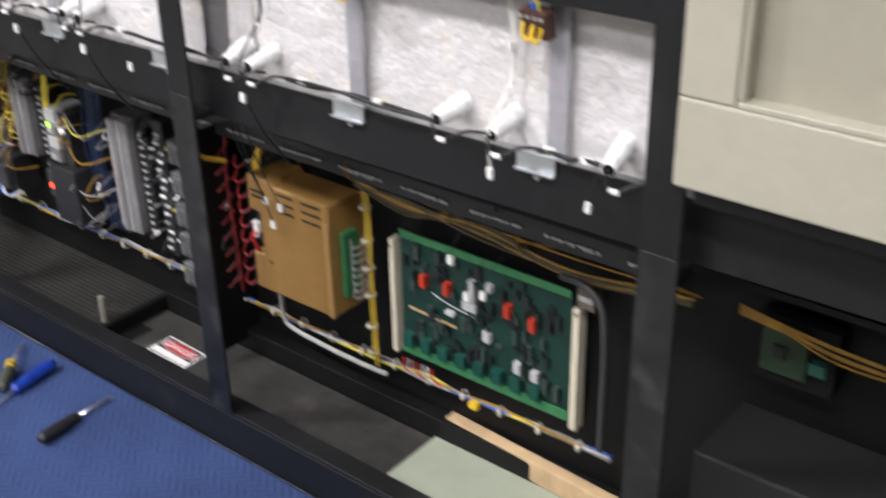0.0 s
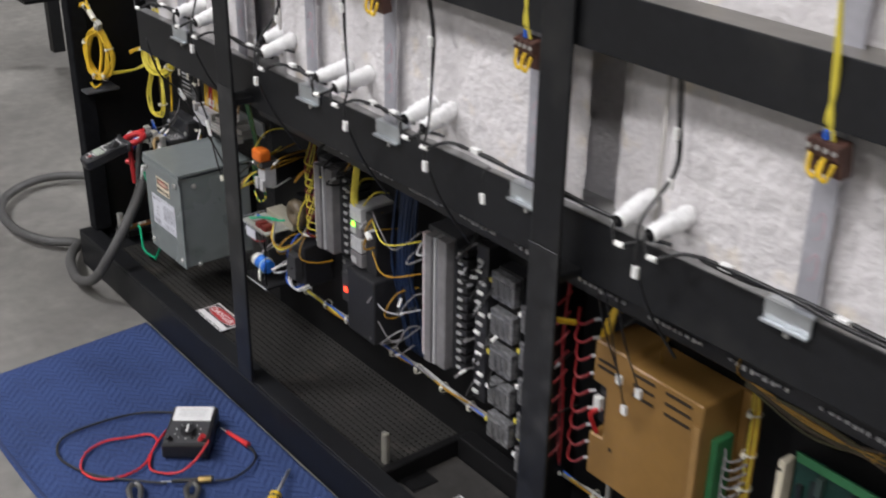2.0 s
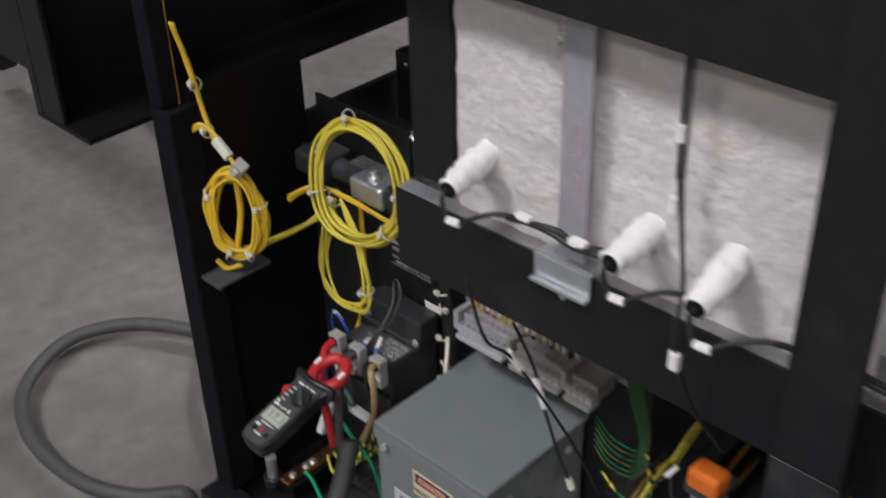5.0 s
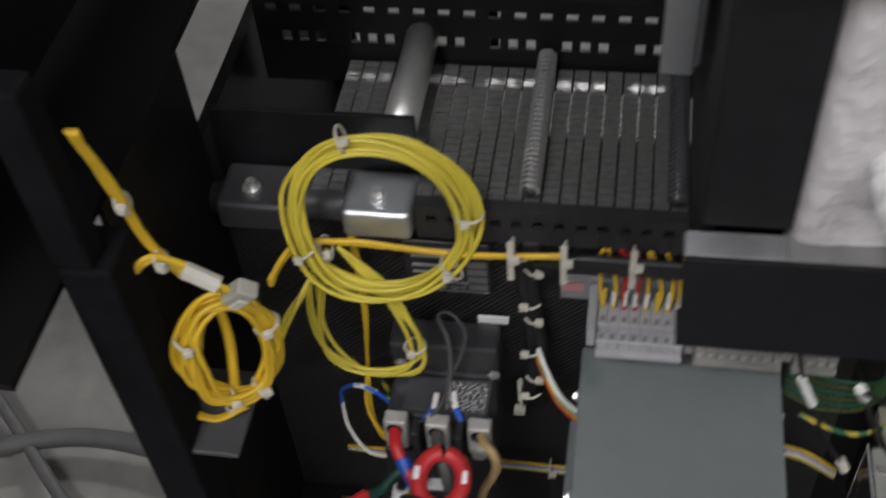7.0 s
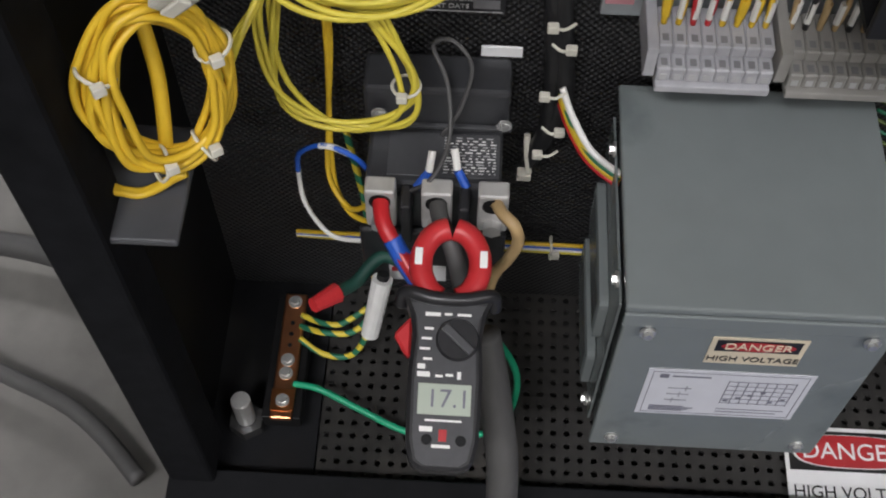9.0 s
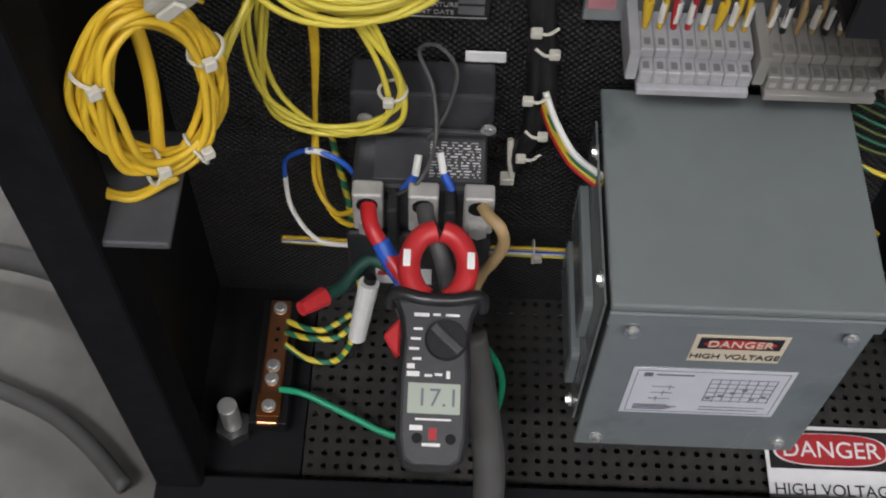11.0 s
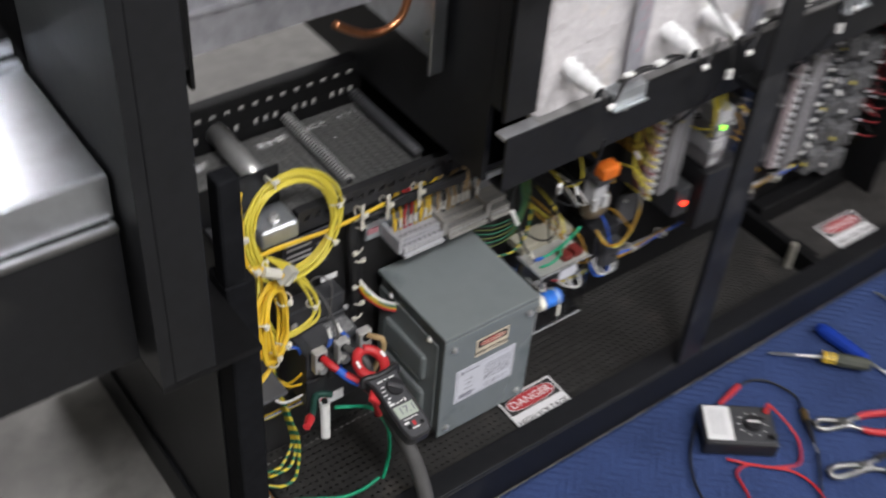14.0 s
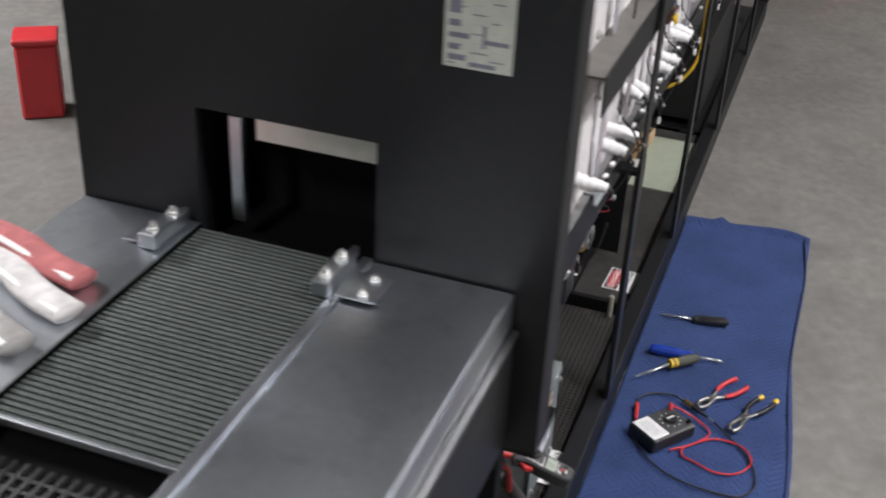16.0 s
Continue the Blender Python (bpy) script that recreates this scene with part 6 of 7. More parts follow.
for k in range(3):
    part("lead", tube_bm([(0.76, 0.15, 0.34), (0.775 + 0.005 * k, 0.13, 0.31 - 0.004 * k), (0.82, 0.13, 0.302 - 0.004 * k), (0.87, 0.15, 0.34), (0.88, 0.18, 0.4)], 0.0024, 6), (AMBER, YELLOW2, MODULE)[k], tr_, smooth=True)
bx = thing("small_contactor", "small black contactor with blue and white leads", "contactor")
part("body", box_bm(0.79, 0.85, 0.17, BY, 0.2, 0.3, 0.003), PLASTIC, bx)
part("upper_body", box_bm(0.8, 0.84, 0.15, 0.1695, 0.22, 0.28, 0.003), DARKGREY, bx)
for k in range(3):
    part("lead", tube_bm([(0.78 + 0.01 * k, 0.17, 0.235), (0.79 + 0.01 * k, 0.155, 0.205), (0.82 + 0.01 * k, 0.155, 0.195), (0.845 + 0.01 * k, 0.175, 0.21)], 0.002, 6), (BLUEW, WHITEW, PALE)[k], bx, smooth=True)


def plc(x0, z0, z1, name, label, teeth, light, w=0.082):
    t = thing(name, label, "terminal module", "terminal modules")
    part("base", box_bm(x0, x0 + w, 0.185, BY, z0, z1, 0.003), DARKGREY, t)
    part("cover", box_bm(x0 + w * 0.28, x0 + w * 0.52, 0.158, 0.1845, z0 + 0.004, z1 - 0.004, 0.002), light, t)
    part("ridge", box_bm(x0 + w * 0.55, x0 + w * 0.62, 0.162, 0.1845, z0 + 0.004, z1 - 0.004, 0.001), PALE, t)
    part("cover", box_bm(x0 + w * 0.65, x0 + w * 0.98, 0.164, 0.1845, z0 + 0.004, z1 - 0.004, 0.002), light, t)
    part("red_strip", box_bm(x0 + 0.001, x0 + 0.008, 0.17, 0.1845, z0 + 0.006, z1 - 0.012, 0.001), mat("pink_strip", (0.5, 0.42, 0.43), 0.5), t)
    for k in range(teeth):
        z = z0 + 0.008 + k * (z1 - z0 - 0.02) / teeth
        part("clamp", box_bm(x0 + 0.0095, x0 + w * 0.26, 0.165, 0.1845, z, z + (z1 - z0) / teeth * 0.42, 0.001), PALE, t)
        part("side_clamp", box_bm(x0 + w + 0.0005, x0 + w + 0.03, 0.19, BY, z, z + (z1 - z0) / teeth * 0.6, 0.001), PLASTIC, t)
        part("white_marker", box_bm(x0 + w + 0.006, x0 + w + 0.018, 0.186, 0.1895, z, z + 0.005), DULLPRINT, t)
    return t


plc(0.9, 0.335, 0.535, "terminal_module", "grey terminal module with a row of clamps on the board", 10, MODULE)
plc(1.285, 0.24, 0.52, "terminal_module", "tall grey terminal module with a double row of clamps", 14, MODULE)
DIMRED = mat("dull_red_wire", (0.16, 0.009, 0.012), 0.45, 0, 0.3)
random.seed(77)
for k in range(11):
    t = thing("module_wire", "yellow wire looping into a terminal module", "wire", "module wires")
    z = 0.35 + k * 0.0165
    part("conductor", tube_bm([(0.905, 0.168, z), (0.893, 0.155, z + 0.008), (0.878, 0.17, z + 0.02), (0.872 + random.uniform(-0.004, 0.004), 0.19, z + 0.06), (0.87, 0.2, 0.58)], 0.0015, 6), YELLOW2 if k % 3 else DIMRED, t, smooth=True)
md = thing("timer_relay", "slim white relay modules with a green lamp", "relay")
for k in range(4):
    z = 0.352 + k * 0.034
    ml = part("module", box_bm(1.052, 1.092, 0.16, BY, z, z + 0.031, 0.002), PALE if k % 2 else MODULE, md)
    part("label", box_bm(1.056, 1.075, 0.1588, 0.1596, z + 0.006, z + 0.02), DULLPRINT, ml)
part("lamp", box_bm(1.064, 1.072, 0.156, 0.1595, 0.442, 0.452, 0.001), LIT, md, "lit green lamp")
part("lower_case", box_bm(1.05, 1.15, 0.15, BY, 0.2, 0.345, 0.004), PLASTIC, md)
part("side_case", box_bm(1.0935, 1.13, 0.17, BY, 0.346, 0.48, 0.003), PLASTIC, md)
rl = thing("limit_lamp", "small module with a lit red lamp", "relay")
part("case", box_bm(1.0, 1.04, 0.17, BY, 0.24, 0.31, 0.003), DARKGREY, rl)
part("lamp", box_bm(1.015, 1.028, 0.164, 0.1695, 0.268, 0.278, 0.002), LITR, rl, "lit red lamp")
jb = thing("junction_plate", "grey cover plate low on the back board", "plate")
part("sheet", box_bm(0.91, 0.96, 0.23, BY, 0.215, 0.29, 0.002), mat("dim_plate", (0.09, 0.09, 0.095), 0.5), jb)
part("screw", rod_bm((0.92, 0.2298, 0.28), (0.92, 0.227, 0.28), 0.004, 8), BOLT, jb)
bb = thing("blue_bundle", "blue wires dropping behind the control modules", "wire bundle", "wire bundles")
random.seed(13)
for k in range(10):
    x = 1.165 + k * 0.007
    o = random.uniform(-0.012, 0.012)
    part("strand", tube_bm([(x, 0.215, 0.61), (x + o, 0.2, 0.52), (x + o * 0.5, 0.19 + o * 0.5, 0.4), (x - o, 0.2, 0.3), (x + 0.01, 0.215, 0.19)], 0.003, 6), mat("navy_wire", (0.004, 0.015, 0.048), 0.45) if k == 0 else bpy.data.materials["navy_wire"], bb, smooth=True)
for z0, mt in ((0.44, YELLOW2), (0.37, AMBER), (0.29, PALE), (0.25, MODULE), (0.46, MODULE)):
    part("cross_wire", tube_bm([(1.11 + 0.02 * z0, 0.17, z0 + 0.03), (1.14 + 0.05 * z0, 0.16, z0 + 0.004), (1.2, 0.165, z0 - 0.012 + 0.02 * math.sin(z0 * 90)), (1.255, 0.19, z0 + 0.03)], 0.0016, 6), mt, bb, smooth=True)
part("marker", rod_bm((1.135, 0.146, 0.455), (1.147, 0.145, 0.446), 0.006, 8), WHITE, bb)
ub = thing("yellow_riser", "yellow wires rising to the wiring duct", "wire bundle", "wire bundles")
for k in range(4):
    x = 1.035 + 0.006 * k
    part("strand", tube_bm([(x, 0.2, 0.62), (x + random.uniform(-0.006, 0.006), 0.185, 0.55), (x + 0.01, 0.17, 0.49 - 0.006 * k), (1.05, 0.17, 0.46 - 0.012 * k)], 0.0021, 6), YELLOW2, ub, smooth=True)
db = thing("diode_strip", "black strip of relay sockets with white markers", "socket strip")
part("strip", box_bm(1.415, 1.45, 0.195, BY, 0.2, 0.53, 0.003), PLASTIC, db)
for k in range(14):
    part("white_marker", box_bm(1.418 + 0.006 * (k % 3), 1.434 + 0.006 * (k % 3), 0.1905, 0.1945, 0.215 + k * 0.0215, 0.222 + k * 0.0215, 0.001), DULLPRINT if k % 2 else WHITE, db)


def relay(x, z, k):
    t = thing("plug_relay", "plug-in relay with a smoked clear cover", "relay", "plug-in relays", pose(x, 0, z))
    part("socket", box_bm(-0.033, 0.033, 0.212, BY, -0.03, 0.03, 0.002), PLASTIC, t)
    part("cover", box_bm(-0.031, 0.031, 0.192, 0.2115, -0.028, 0.027, 0.003), RELAY, t, "smoked cover")
    for i in range(3):
        part("contact", box_bm(-0.022 + i * 0.017, -0.011 + i * 0.017, 0.1906, 0.1918, -0.016, 0.014), mat("relay_inside", (0.1, 0.1, 0.1), 0.3) if not bpy.data.materials.get("relay_inside") else bpy.data.materials["relay_inside"], t)
    part("edge_mark", box_bm(-0.04, -0.032, 0.194, 0.2, 0.0, 0.008, 0.001), WHITE if k % 2 else YELLOW2, t)


for c, x in enumerate((1.493, 1.575)):
    for r_ in range(5):
        relay(x, 0.466 - r_ * 0.075 - (0.035 if c else 0), r_ + c)
random.seed(41)
for k in range(9):
    z = 0.21 + k * 0.038
    t = thing("coil_wire", "red wire looping out of a relay socket", "wire", "relay wires")
    part("conductor", tube_bm([(1.6, 0.185, z), (1.63, 0.165, z - 0.008), (1.652, 0.17, z - 0.004), (1.66, 0.2, z + 0.02)], 0.0022, 6), DIMRED, t, smooth=True)
    part("ferrule", rod_bm((1.6, 0.185, z), (1.588, 0.187, z + 0.002), 0.0034, 7), PALE, t)
rw = thing("red_riser", "red and black wires along the divider", "wire bundle", "wire bundles")
for k in range(5):
    part("strand", tube_bm([(1.66 - 0.004 * k, 0.2, 0.6), (1.655 - 0.003 * k, 0.19 + 0.004 * k, 0.45), (1.66 - 0.004 * k, 0.195, 0.3), (1.656, 0.2, 0.18)], 0.003, 6), BLACKW if k % 2 else DIMRED, rw, smooth=True)
for k in range(9):
    t = thing("divider_wire", "red sleeved wire end beside the divider", "wire", "divider wires")
    z = 0.23 + k * 0.034
    part("conductor", tube_bm([(1.68, 0.2, z + 0.01), (1.694 + random.uniform(-0.004, 0.004), 0.182, z + random.uniform(-0.004, 0.004)), (1.71, 0.18, z - 0.002), (1.722, 0.192, z + 0.008)], 0.0026, 6), DIMRED, t, smooth=True)
    part("ferrule", rod_bm((1.722, 0.192, z + 0.008), (1.732, 0.197, z + 0.012), 0.0028, 7), PALE, t)

settle((0.022, 0.0, 0.043), made_before_gear)

# tan drive
made_before_drive = mark()
dv = thing("motor_drive", "tan plastic motor drive with cooling slots", "motor drive")
b = slab_bm([(1.765, 0.262), (1.985, 0.262), (1.985, 0.505), (1.84, 0.505), (1.832, 0.515), (1.765, 0.515), (1.765, 0.44), (1.795, 0.438), (1.795, 0.345), (1.765, 0.343)], 0.09, 0.003)
bmesh.ops.transform(b, matrix=pose(0, 0.235, 0, 90, 0, 0), verts=b.verts)
part("cover", b, TAN, dv)
part("back_case", box_bm(1.768, 2.0, 0.2355, BY, 0.265, 0.5, 0.001), TAN, dv)
for i in range(3):
    for x0, x1 in ((1.85, 1.893), (1.915, 1.965)):
        part("slot", box_bm(x0, x1, 0.1438, 0.1449, 0.455 + i * 0.018, 0.46 + i * 0.018), TANDARK, dv)
for i in range(2):
    part("printed_bar", box_bm(1.775, 1.815, 0.1438, 0.1449, 0.47 + i * 0.012, 0.475 + i * 0.012), TANDARK, dv)
part("print_mark", box_bm(1.812, 1.818, 0.1438, 0.1449, 0.33, 0.336), TANDARK, dv)
part("corner_ridge", box_bm(1.972, 1.986, 0.1425, 0.1449, 0.262, 0.47, 0.002), mat("tan_shade", (0.36, 0.21, 0.075), 0.45), dv)
part("green_plug", box_bm(1.9865, 1.998, 0.17, 0.21, 0.3, 0.44, 0.002), mat("green_plug_mat", (0.03, 0.16, 0.06), 0.45), dv, "green terminal plug")
for i in range(8):
    part("terminal_wire", tube_bm([(1.999, 0.19, 0.31 + i * 0.016), (2.012, 0.178, 0.303 + i * 0.016), (2.025, 0.18, 0.307 + i * 0.016), (2.035, 0.2, 0.316 + i * 0.016)], 0.0018, 6), MODULE, dv, smooth=True)
part("side_connector", box_bm(1.77, 1.79, 0.16, 0.1975, 0.36, 0.43, 0.002), PLASTIC, dv)
part("side_wire", tube_bm([(1.78, 0.155, 0.39), (1.772, 0.14, 0.38), (1.778, 0.15, 0.345)], 0.004, 7), REDW, dv)
part("white_plug", box_bm(1.767, 1.782, 0.148, 0.1595, 0.385, 0.41, 0.002), WHITE, dv)
for x, z in ((1.835, 0.482), (1.875, 0.478), (1.85, 0.435)):
    tg = thing("hanging_tag", "white wire marker hanging before the tan drive", "tag", "hanging tags")
    part("cord", tube_bm([(x, 0.06, 0.69), (x + 0.002, 0.08, 0.6), (x, 0.128, z + 0.008)], 0.0014, 6), BLACKW, tg)
    part("marker", box_bm(x - 0.0055, x + 0.0055, 0.126, 0.132, z - 0.008, z + 0.008, 0.001), WHITE, tg)
cd = thing("white_conduit", "white plastic conduit bending along the pan", "conduit")
part("tube", tube_bm([(1.772, 0.2, 0.26), (1.772, 0.2, 0.2), (1.775, 0.2, 0.162), (1.8, 0.198, 0.145), (1.9, 0.196, 0.138), (2.0, 0.2, 0.132), (2.06, 0.205, 0.13)], 0.0052, 10), mat("dull_white", (0.36, 0.355, 0.34), 0.5), cd, smooth=True)
yv = thing("yellow_loom", "yellow wire loom tied up beside the tan drive", "wire bundle", "wire bundles")
for k in range(5):
    part("strand", tube_bm([(1.755, 0.2, 0.55 - 0.004 * k), (1.8, 0.21, 0.575 + 0.006 * (k % 2)), (1.9, 0.21, 0.572 - 0.007 * k), (2.0, 0.205, 0.555), (2.028 + 0.003 * k, 0.2, 0.52), (2.03 + 0.003 * k, 0.2, 0.35), (2.03 + 0.003 * k, 0.205, 0.14)], 0.0017, 6), YELLOW2 if k % 3 == 0 else AMBER, yv, smooth=True)
    part("strand", tube_bm([(2.0, 0.205, 0.556), (2.1, 0.212 + 0.004 * (k % 3), 0.548 - 0.008 * k), (2.3, 0.216, 0.546 - 0.007 * ((k * 2) % 5)), (2.5, 0.215, 0.55 - 0.007 * ((k * 3) % 5)), (2.72, 0.21, 0.54)], 0.0016, 6), AMBER, yv, smooth=True) if k < 3 else None
for z in (0.5, 0.43, 0.37, 0.31, 0.24, 0.18):
    tie_on(yv, (2.034, 0.2, z), (0, 0, 1), 0.01)
tg = thing("yellow_riser", "yellow wires beside the tan drive", "wire bundle", "wire bundles")
for k in range(5):
    part("strand", tube_bm([(1.757, 0.2, 0.56), (1.75 + 0.004 * k, 0.18, 0.52), (1.748 + 0.005 * k, 0.175, 0.47), (1.742, 0.19, 0.43)], 0.0025, 6), YELLOW, tg, smooth=True)

settle((0.032, -0.004, 0.045), made_before_drive)

# circuit board in its card frame
made_before_card = mark()
pcb = thing("circuit_card", "large green circuit board in ivory card guides", "circuit board")
part("board", box_bm(2.078, 2.46, 0.222, 0.2265, 0.185, 0.45), BOARD, pcb)
part("top_edge", box_bm(2.078, 2.46, 0.2175, 0.2215, 0.437, 0.452, 0.001), EDGE, pcb)
part("bottom_edge", box_bm(2.078, 2.46, 0.2175, 0.2215, 0.184, 0.204, 0.001), EDGE, pcb)
part("left_guide", box_bm(2.052, 2.064, 0.216, BY, 0.175, 0.425, 0.002), IVORY, pcb, "ivory card guide")
part("right_guide", box_bm(2.464, 2.478, 0.216, BY, 0.17, 0.42, 0.002), IVORY, pcb, "ivory card guide")
for gx in (2.0565, 2.472):
    part("guide_hole", rod_bm((gx, 0.2158, 0.41), (gx, 0.215, 0.41), 0.003, 10), BLACKIN, pcb)
for x, z in ((2.14, 0.365), (2.196, 0.366), (2.333, 0.369), (2.387, 0.36)):
    part("red_block", box_bm(x - 0.006, x + 0.006, 0.206, 0.2218, z - 0.013, z + 0.013, 0.001), mat("red_relay", (0.42, 0.035, 0.015), 0.4), pcb, "red component")
for x, z, w, h in ((2.286, 0.296, 0.016, 0.022), (2.354, 0.256, 0.015, 0.024), (2.392, 0.253, 0.015, 0.022), (2.251, 0.38, 0.012, 0.045), (2.246, 0.345, 0.03, 0.015), (2.29, 0.4, 0.013, 0.015), (2.2, 0.315, 0.02, 0.008)):
    part("white_block", box_bm(x - w / 2, x + w / 2, 0.21, 0.2218, z - h / 2, z + h / 2, 0.001), PALE, pcb)
random.seed(8)
CHIP = mat("chip_black", (0.012, 0.014, 0.014), 0.4)
for k in range(120):
    x, z = random.uniform(2.09, 2.44), random.uniform(0.22, 0.425)
    w, h = random.choice(((0.006, 0.018), (0.008, 0.022), (0.014, 0.006), (0.005, 0.01), (0.01, 0.03)))
    part("chip", box_bm(x - w / 2, x + w / 2, 0.2155 - 0.001 * (k % 5), 0.2217, z - h / 2, z + h / 2), CHIP if k % 3 else mat("resistor_grey", (0.035, 0.055, 0.048), 0.4) if not bpy.data.materials.get("resistor_grey") else bpy.data.materials["resistor_grey"], pcb)
for k in range(9):
    x = 2.1 + k * 0.013
    part("resistor", rod_bm((x, 0.217, 0.292 - 0.0006 * k), (x + 0.009, 0.217, 0.2915 - 0.0006 * k), 0.0028, 8), TANW, pcb, "brown resistor")
for k in range(8):
    x = 2.09 + k * 0.042
    part("connector", box_bm(x, x + 0.022, 0.205, 0.2217, 0.207, 0.236, 0.001), mat("teal_socket", (0.006, 0.06, 0.045), 0.4) if k == 0 else bpy.data.materials["teal_socket"], pcb)
part("thin_lead", tube_bm([(2.16, 0.213, 0.345), (2.2, 0.212, 0.335), (2.255, 0.213, 0.328)], 0.0012, 5), PALE, pcb)
dl = thing("dusty_loom", "dusty brown and olive cables sagging above the circuit board", "wire bundle", "wire bundles")
DUSTY = [mat("dusty_cable", (0.075, 0.055, 0.035), 0.7, 0, 0.4, 60), mat("dusty_olive", (0.06, 0.055, 0.025), 0.7, 0, 0.4, 60), AMBER]
random.seed(66)
for k in range(8):
    o = [random.uniform(-0.008, 0.008) for _ in range(4)]
    part("strand", tube_bm([(1.99, 0.2, 0.53 + o[0]), (2.1, 0.218, 0.515 + o[1] - 0.004 * k), (2.25, 0.225, 0.49 + o[2] + 0.004 * k), (2.45, 0.222, 0.482 + o[3]), (2.6, 0.215, 0.5 + o[1]), (2.69, 0.2, 0.52 + o[0])], 0.0026, 6), DUSTY[k % 3], dl, smooth=True)
for x, z in ((2.275, 0.398), (2.31, 0.412), (2.24, 0.46)):
    tg = thing("hanging_tag", "white wire marker hanging before the circuit board", "tag", "hanging tags")
    part("cord", tube_bm([(x + 0.02, 0.2, z + 0.07), (x + 0.006, 0.18, z + 0.04), (x, 0.17, z + 0.009)], 0.0012, 6), BLACKW, tg)
    part("marker", box_bm(x - 0.005, x + 0.005, 0.166, 0.174, z - 0.008, z + 0.008, 0.001), WHITE, tg)
kb = thing("black_lead", "black cable bent round the circuit board", "cable", "board cables")
part("jacket", tube_bm([(2.45, 0.2, 0.485), (2.5, 0.19, 0.49), (2.535, 0.19, 0.46), (2.542, 0.195, 0.38), (2.54, 0.2, 0.25), (2.535, 0.21, 0.16)], 0.0062, 9), mat("dusty_black_cable", (0.045, 0.045, 0.048), 0.5), kb, smooth=True)
rb_ = thing("ribbon_block", "brown connector block beside the circuit board", "connector")
part("block", box_bm(2.475, 2.51, 0.21, BY, 0.43, 0.47, 0.002), mat("dull_brown", (0.12, 0.1, 0.08), 0.6), rb_)
part("pins", box_bm(2.48, 2.505, 0.2095, 0.2098, 0.445, 0.455), PALE, rb_)

settle((0.059, -0.014, 0.064), made_before_card)

# bundles of wires along the foot of the back board
made_before_foot = mark()
fb = thing("foot_loom", "long tied loom of yellow and white wires above the pan", "wire bundle", "wire bundles")
random.seed(61)
for k, mt in enumerate((YELLOW2, MODULE, AMBER, BLUEW, PALE, MODULE)):
    pts = []
    for i in range(24):
        x = 0.6 + i * 0.085
        pts.append((x, 0.226 + random.uniform(-0.005, 0.005), 0.143 + 0.004 * math.sin(x * 6) + random.uniform(-0.005, 0.005)))
    part("strand", tube_bm(pts, 0.0028, 6, 4), mt, fb, smooth=True)
for i in range(22):
    tie_on(fb, (0.66 + i * 0.087, 0.226, 0.143), (1, 0, 0), 0.011)
random.seed(62)
for k in range(7):
    t = thing("ribbon_wire", "thin pink and white wires under the circuit board", "wire", "board wires")
    x = 2.09 + k * 0.012
    part("conductor", tube_bm([(x, 0.21, 0.185), (x + 0.003, 0.205, 0.165), (x + 0.02, 0.215, 0.148)], 0.0016, 5), (REDW, PALE, mat("pink_wire", (0.55, 0.25, 0.25), 0.5) if k == 2 else WHITEW)[k % 3], t)
tg = thing("wire_tag", "yellow marker on the foot loom", "tag")
part("marker", box_bm(2.255, 2.275, 0.2, 0.214, 0.14, 0.155, 0.002), YELLOW, tg)

pl = part("wood_batten", box_bm(0, 0.41, 0, 0.026, 0, 0.046, 0.003), WOOD)
pl.matrix_world = pose(2.18, 0.223, 0.0265, 0, 0, -3.5)
tagged(pl, "raw wooden batten lying at the foot of the board", "batten")
pl.parent = None
sg = part("cover_sheet", box_bm(2.165, 2.62, 0.038, 0.21, 0.0205, 0.026, 0.001), SAGE)
tagged(sg, "pale green sheet lying in the pan by the batten", "sheet")

# right of the third post
gb2 = thing("driver_board", "small green circuit board in the dark bay", "circuit board")
part("board", box_bm(2.81, 2.88, 0.2, 0.204, 0.46, 0.54), mat("olive_board", (0.015, 0.035, 0.016), 0.5), gb2)
part("connector", box_bm(2.885, 2.91, 0.195, 0.21, 0.48, 0.5), mat("teal_plug", (0.015, 0.08, 0.06), 0.5), gb2)
part("chip", box_bm(2.83, 2.85, 0.193, 0.1995, 0.49, 0.51), CHIP, gb2)
part("stand", box_bm(2.8, 2.92, 0.2105, BY, 0.44, 0.55), BLACKIN, gb2)
yo = thing("orange_bundle", "yellow and orange wires under the cream cover", "wire bundle", "wire bundles")
for k in range(5):
    part("strand", tube_bm([(2.77, 0.2, 0.555 - 0.004 * k), (2.85, 0.19, 0.55 - 0.003 * k), (2.95, 0.19 + 0.004 * (k % 2), 0.54 - 0.006 * k), (3.2, 0.19, 0.53), (3.5, 0.2, 0.52)], 0.0018, 6), AMBER, yo, smooth=True)
for x in (2.72,):
    rr_ = thing("edge_wire", "red and orange wire beside the third post", "wire", "edge wires")
    part("conductor", tube_bm([(x, 0.06, 0.72), (x - 0.004, 0.05, 0.62), (x + 0.002, 0.06, 0.55)], 0.0018, 6), DIMRED, rr_)


settle((0.05, -0.008, 0.05), made_before_foot)

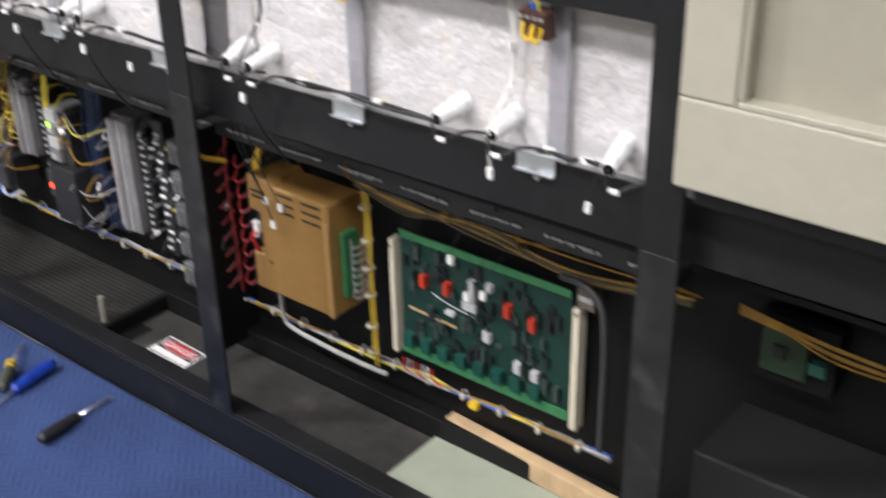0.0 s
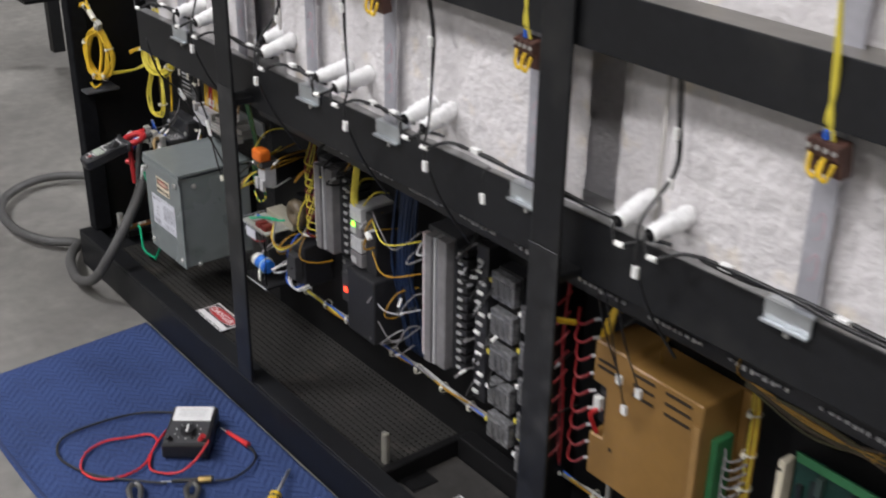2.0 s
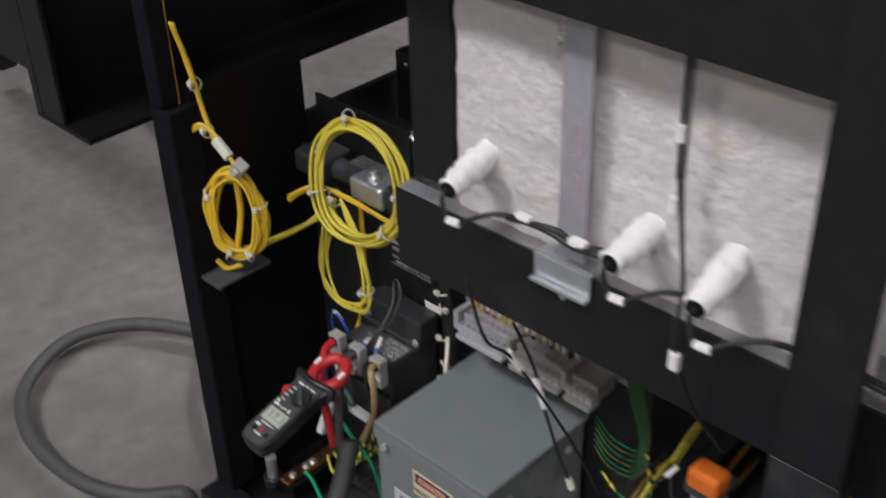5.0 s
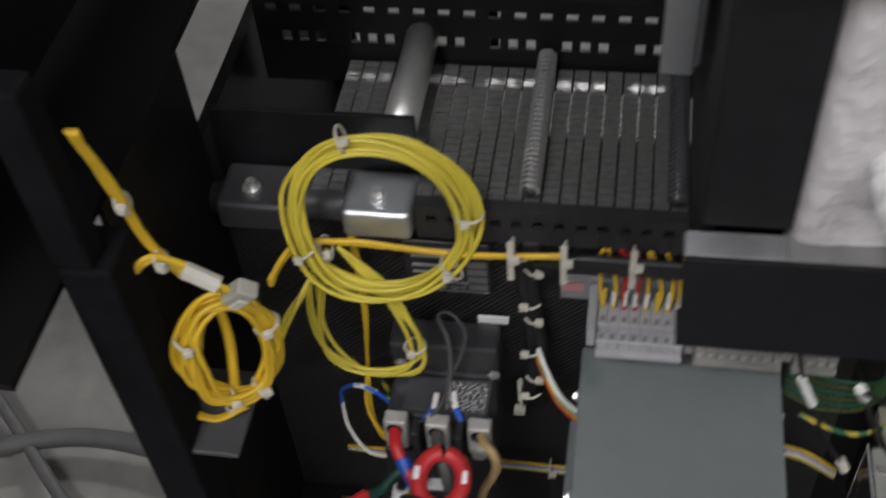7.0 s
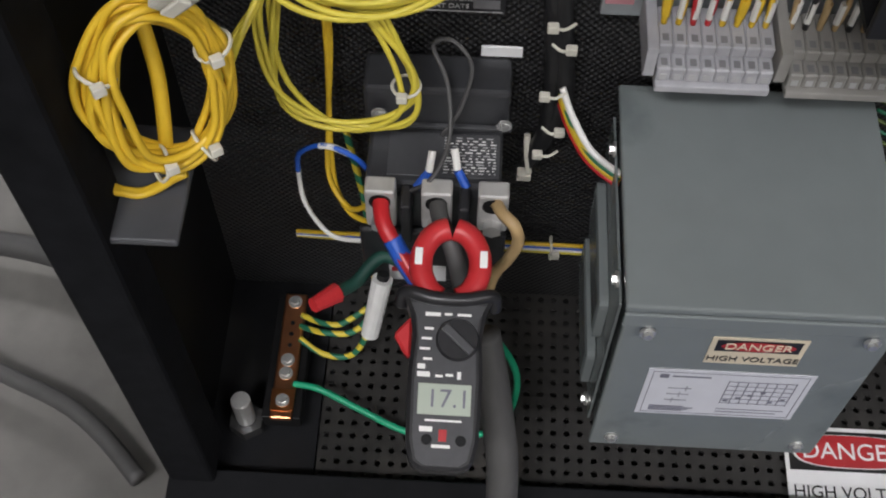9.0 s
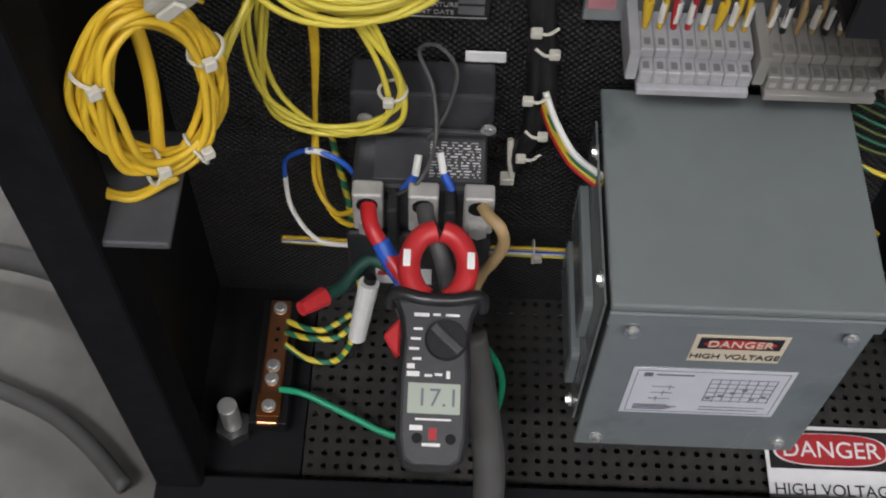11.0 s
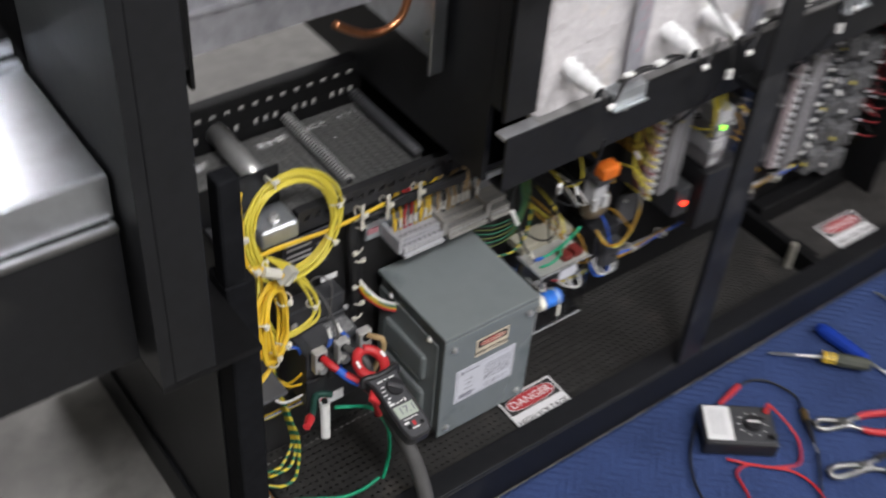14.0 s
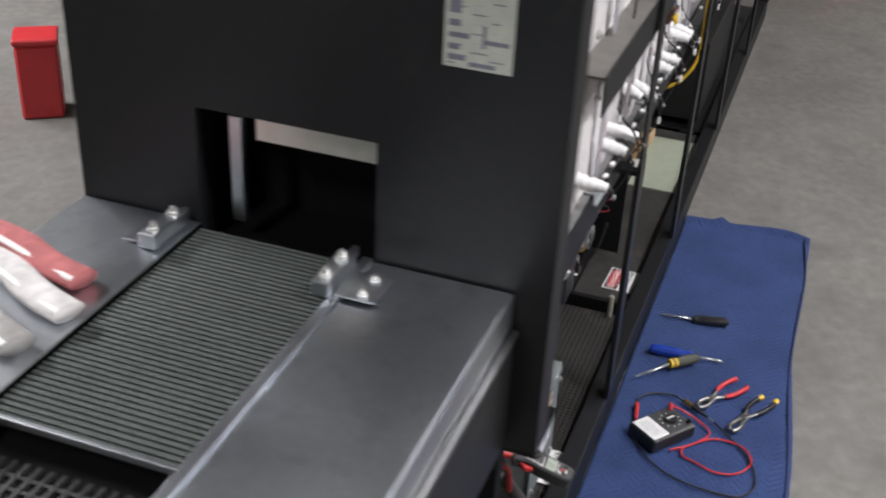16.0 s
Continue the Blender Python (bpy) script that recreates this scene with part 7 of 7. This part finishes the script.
# ---------------------------------------------------------------- loose wires among the control gear
made_before_loose = mark()
def loose(n, seed, xr, zr, y0, colours, r, reach, name="loose_wire", label="thin loose wire among the control gear", marked=True):
    """Thin wires that bow out of one place on the board into another."""
    random.seed(seed)
    for k in range(n):
        x, z = random.uniform(*xr), random.uniform(*zr)
        dx, dz = random.uniform(-reach, reach), random.uniform(-reach, reach * 0.4)
        yy = y0 - random.uniform(0.0, 0.03)
        t = thing(name, label, "wire", "loose wires")
        pts = [(x, 0.225, z), (x + dx * 0.15, yy + 0.03, z + random.uniform(-0.01, 0.015)), (x + dx * 0.5, yy, z + dz * 0.5 - random.uniform(0, 0.02)), (x + dx * 0.85, yy + 0.025, z + dz), (x + dx, 0.222, z + dz + random.uniform(-0.01, 0.02))]
        c = part("conductor", tube_bm(pts, r, 6), random.choice(colours), t, smooth=True)
        if marked and k % 2:
            line = smooth_line(pts, 8)
            part("white_marker", rod_bm(line[20], line[23], r * 1.7, 7), WHITE if k % 4 == 1 else PALE, t)


loose(11, 201, (0.65, 0.86), (0.38, 0.54), 0.15, (YELLOW2, AMBER, WHITEW, BLACKW, AMBER, BLACKW), 0.0016, 0.07)
loose(9, 202, (0.66, 0.86), (0.2, 0.36), 0.17, (BLUEW, WHITEW, PALE, BLACKW, AMBER), 0.0018, 0.06)
loose(14, 203, (1.1, 1.27), (0.2, 0.5), 0.17, (AMBER, MODULE, BLACKW, PALE, bpy.data.materials["navy_wire"]), 0.0017, 0.06)
loose(16, 204, (1.39, 1.47), (0.22, 0.54), 0.185, (BLACKW, BLACKW, MODULE, BLACKW), 0.0019, 0.05)
loose(14, 205, (1.6, 1.66), (0.2, 0.54), 0.185, (DIMRED, BLACKW, BLACKW), 0.0017, 0.03)
loose(10, 206, (0.95, 1.1), (0.5, 0.6), 0.18, (AMBER, BLACKW, YELLOW2, BLACKW), 0.002, 0.08)
loose(10, 207, (1.8, 2.5), (0.56, 0.62), 0.2, (BLACKW, AMBER, BLACKW), 0.0015, 0.1, "rail_wire", "thin wire running under the black rail", False)
settle((0.022, 0.0, 0.045), made_before_loose)
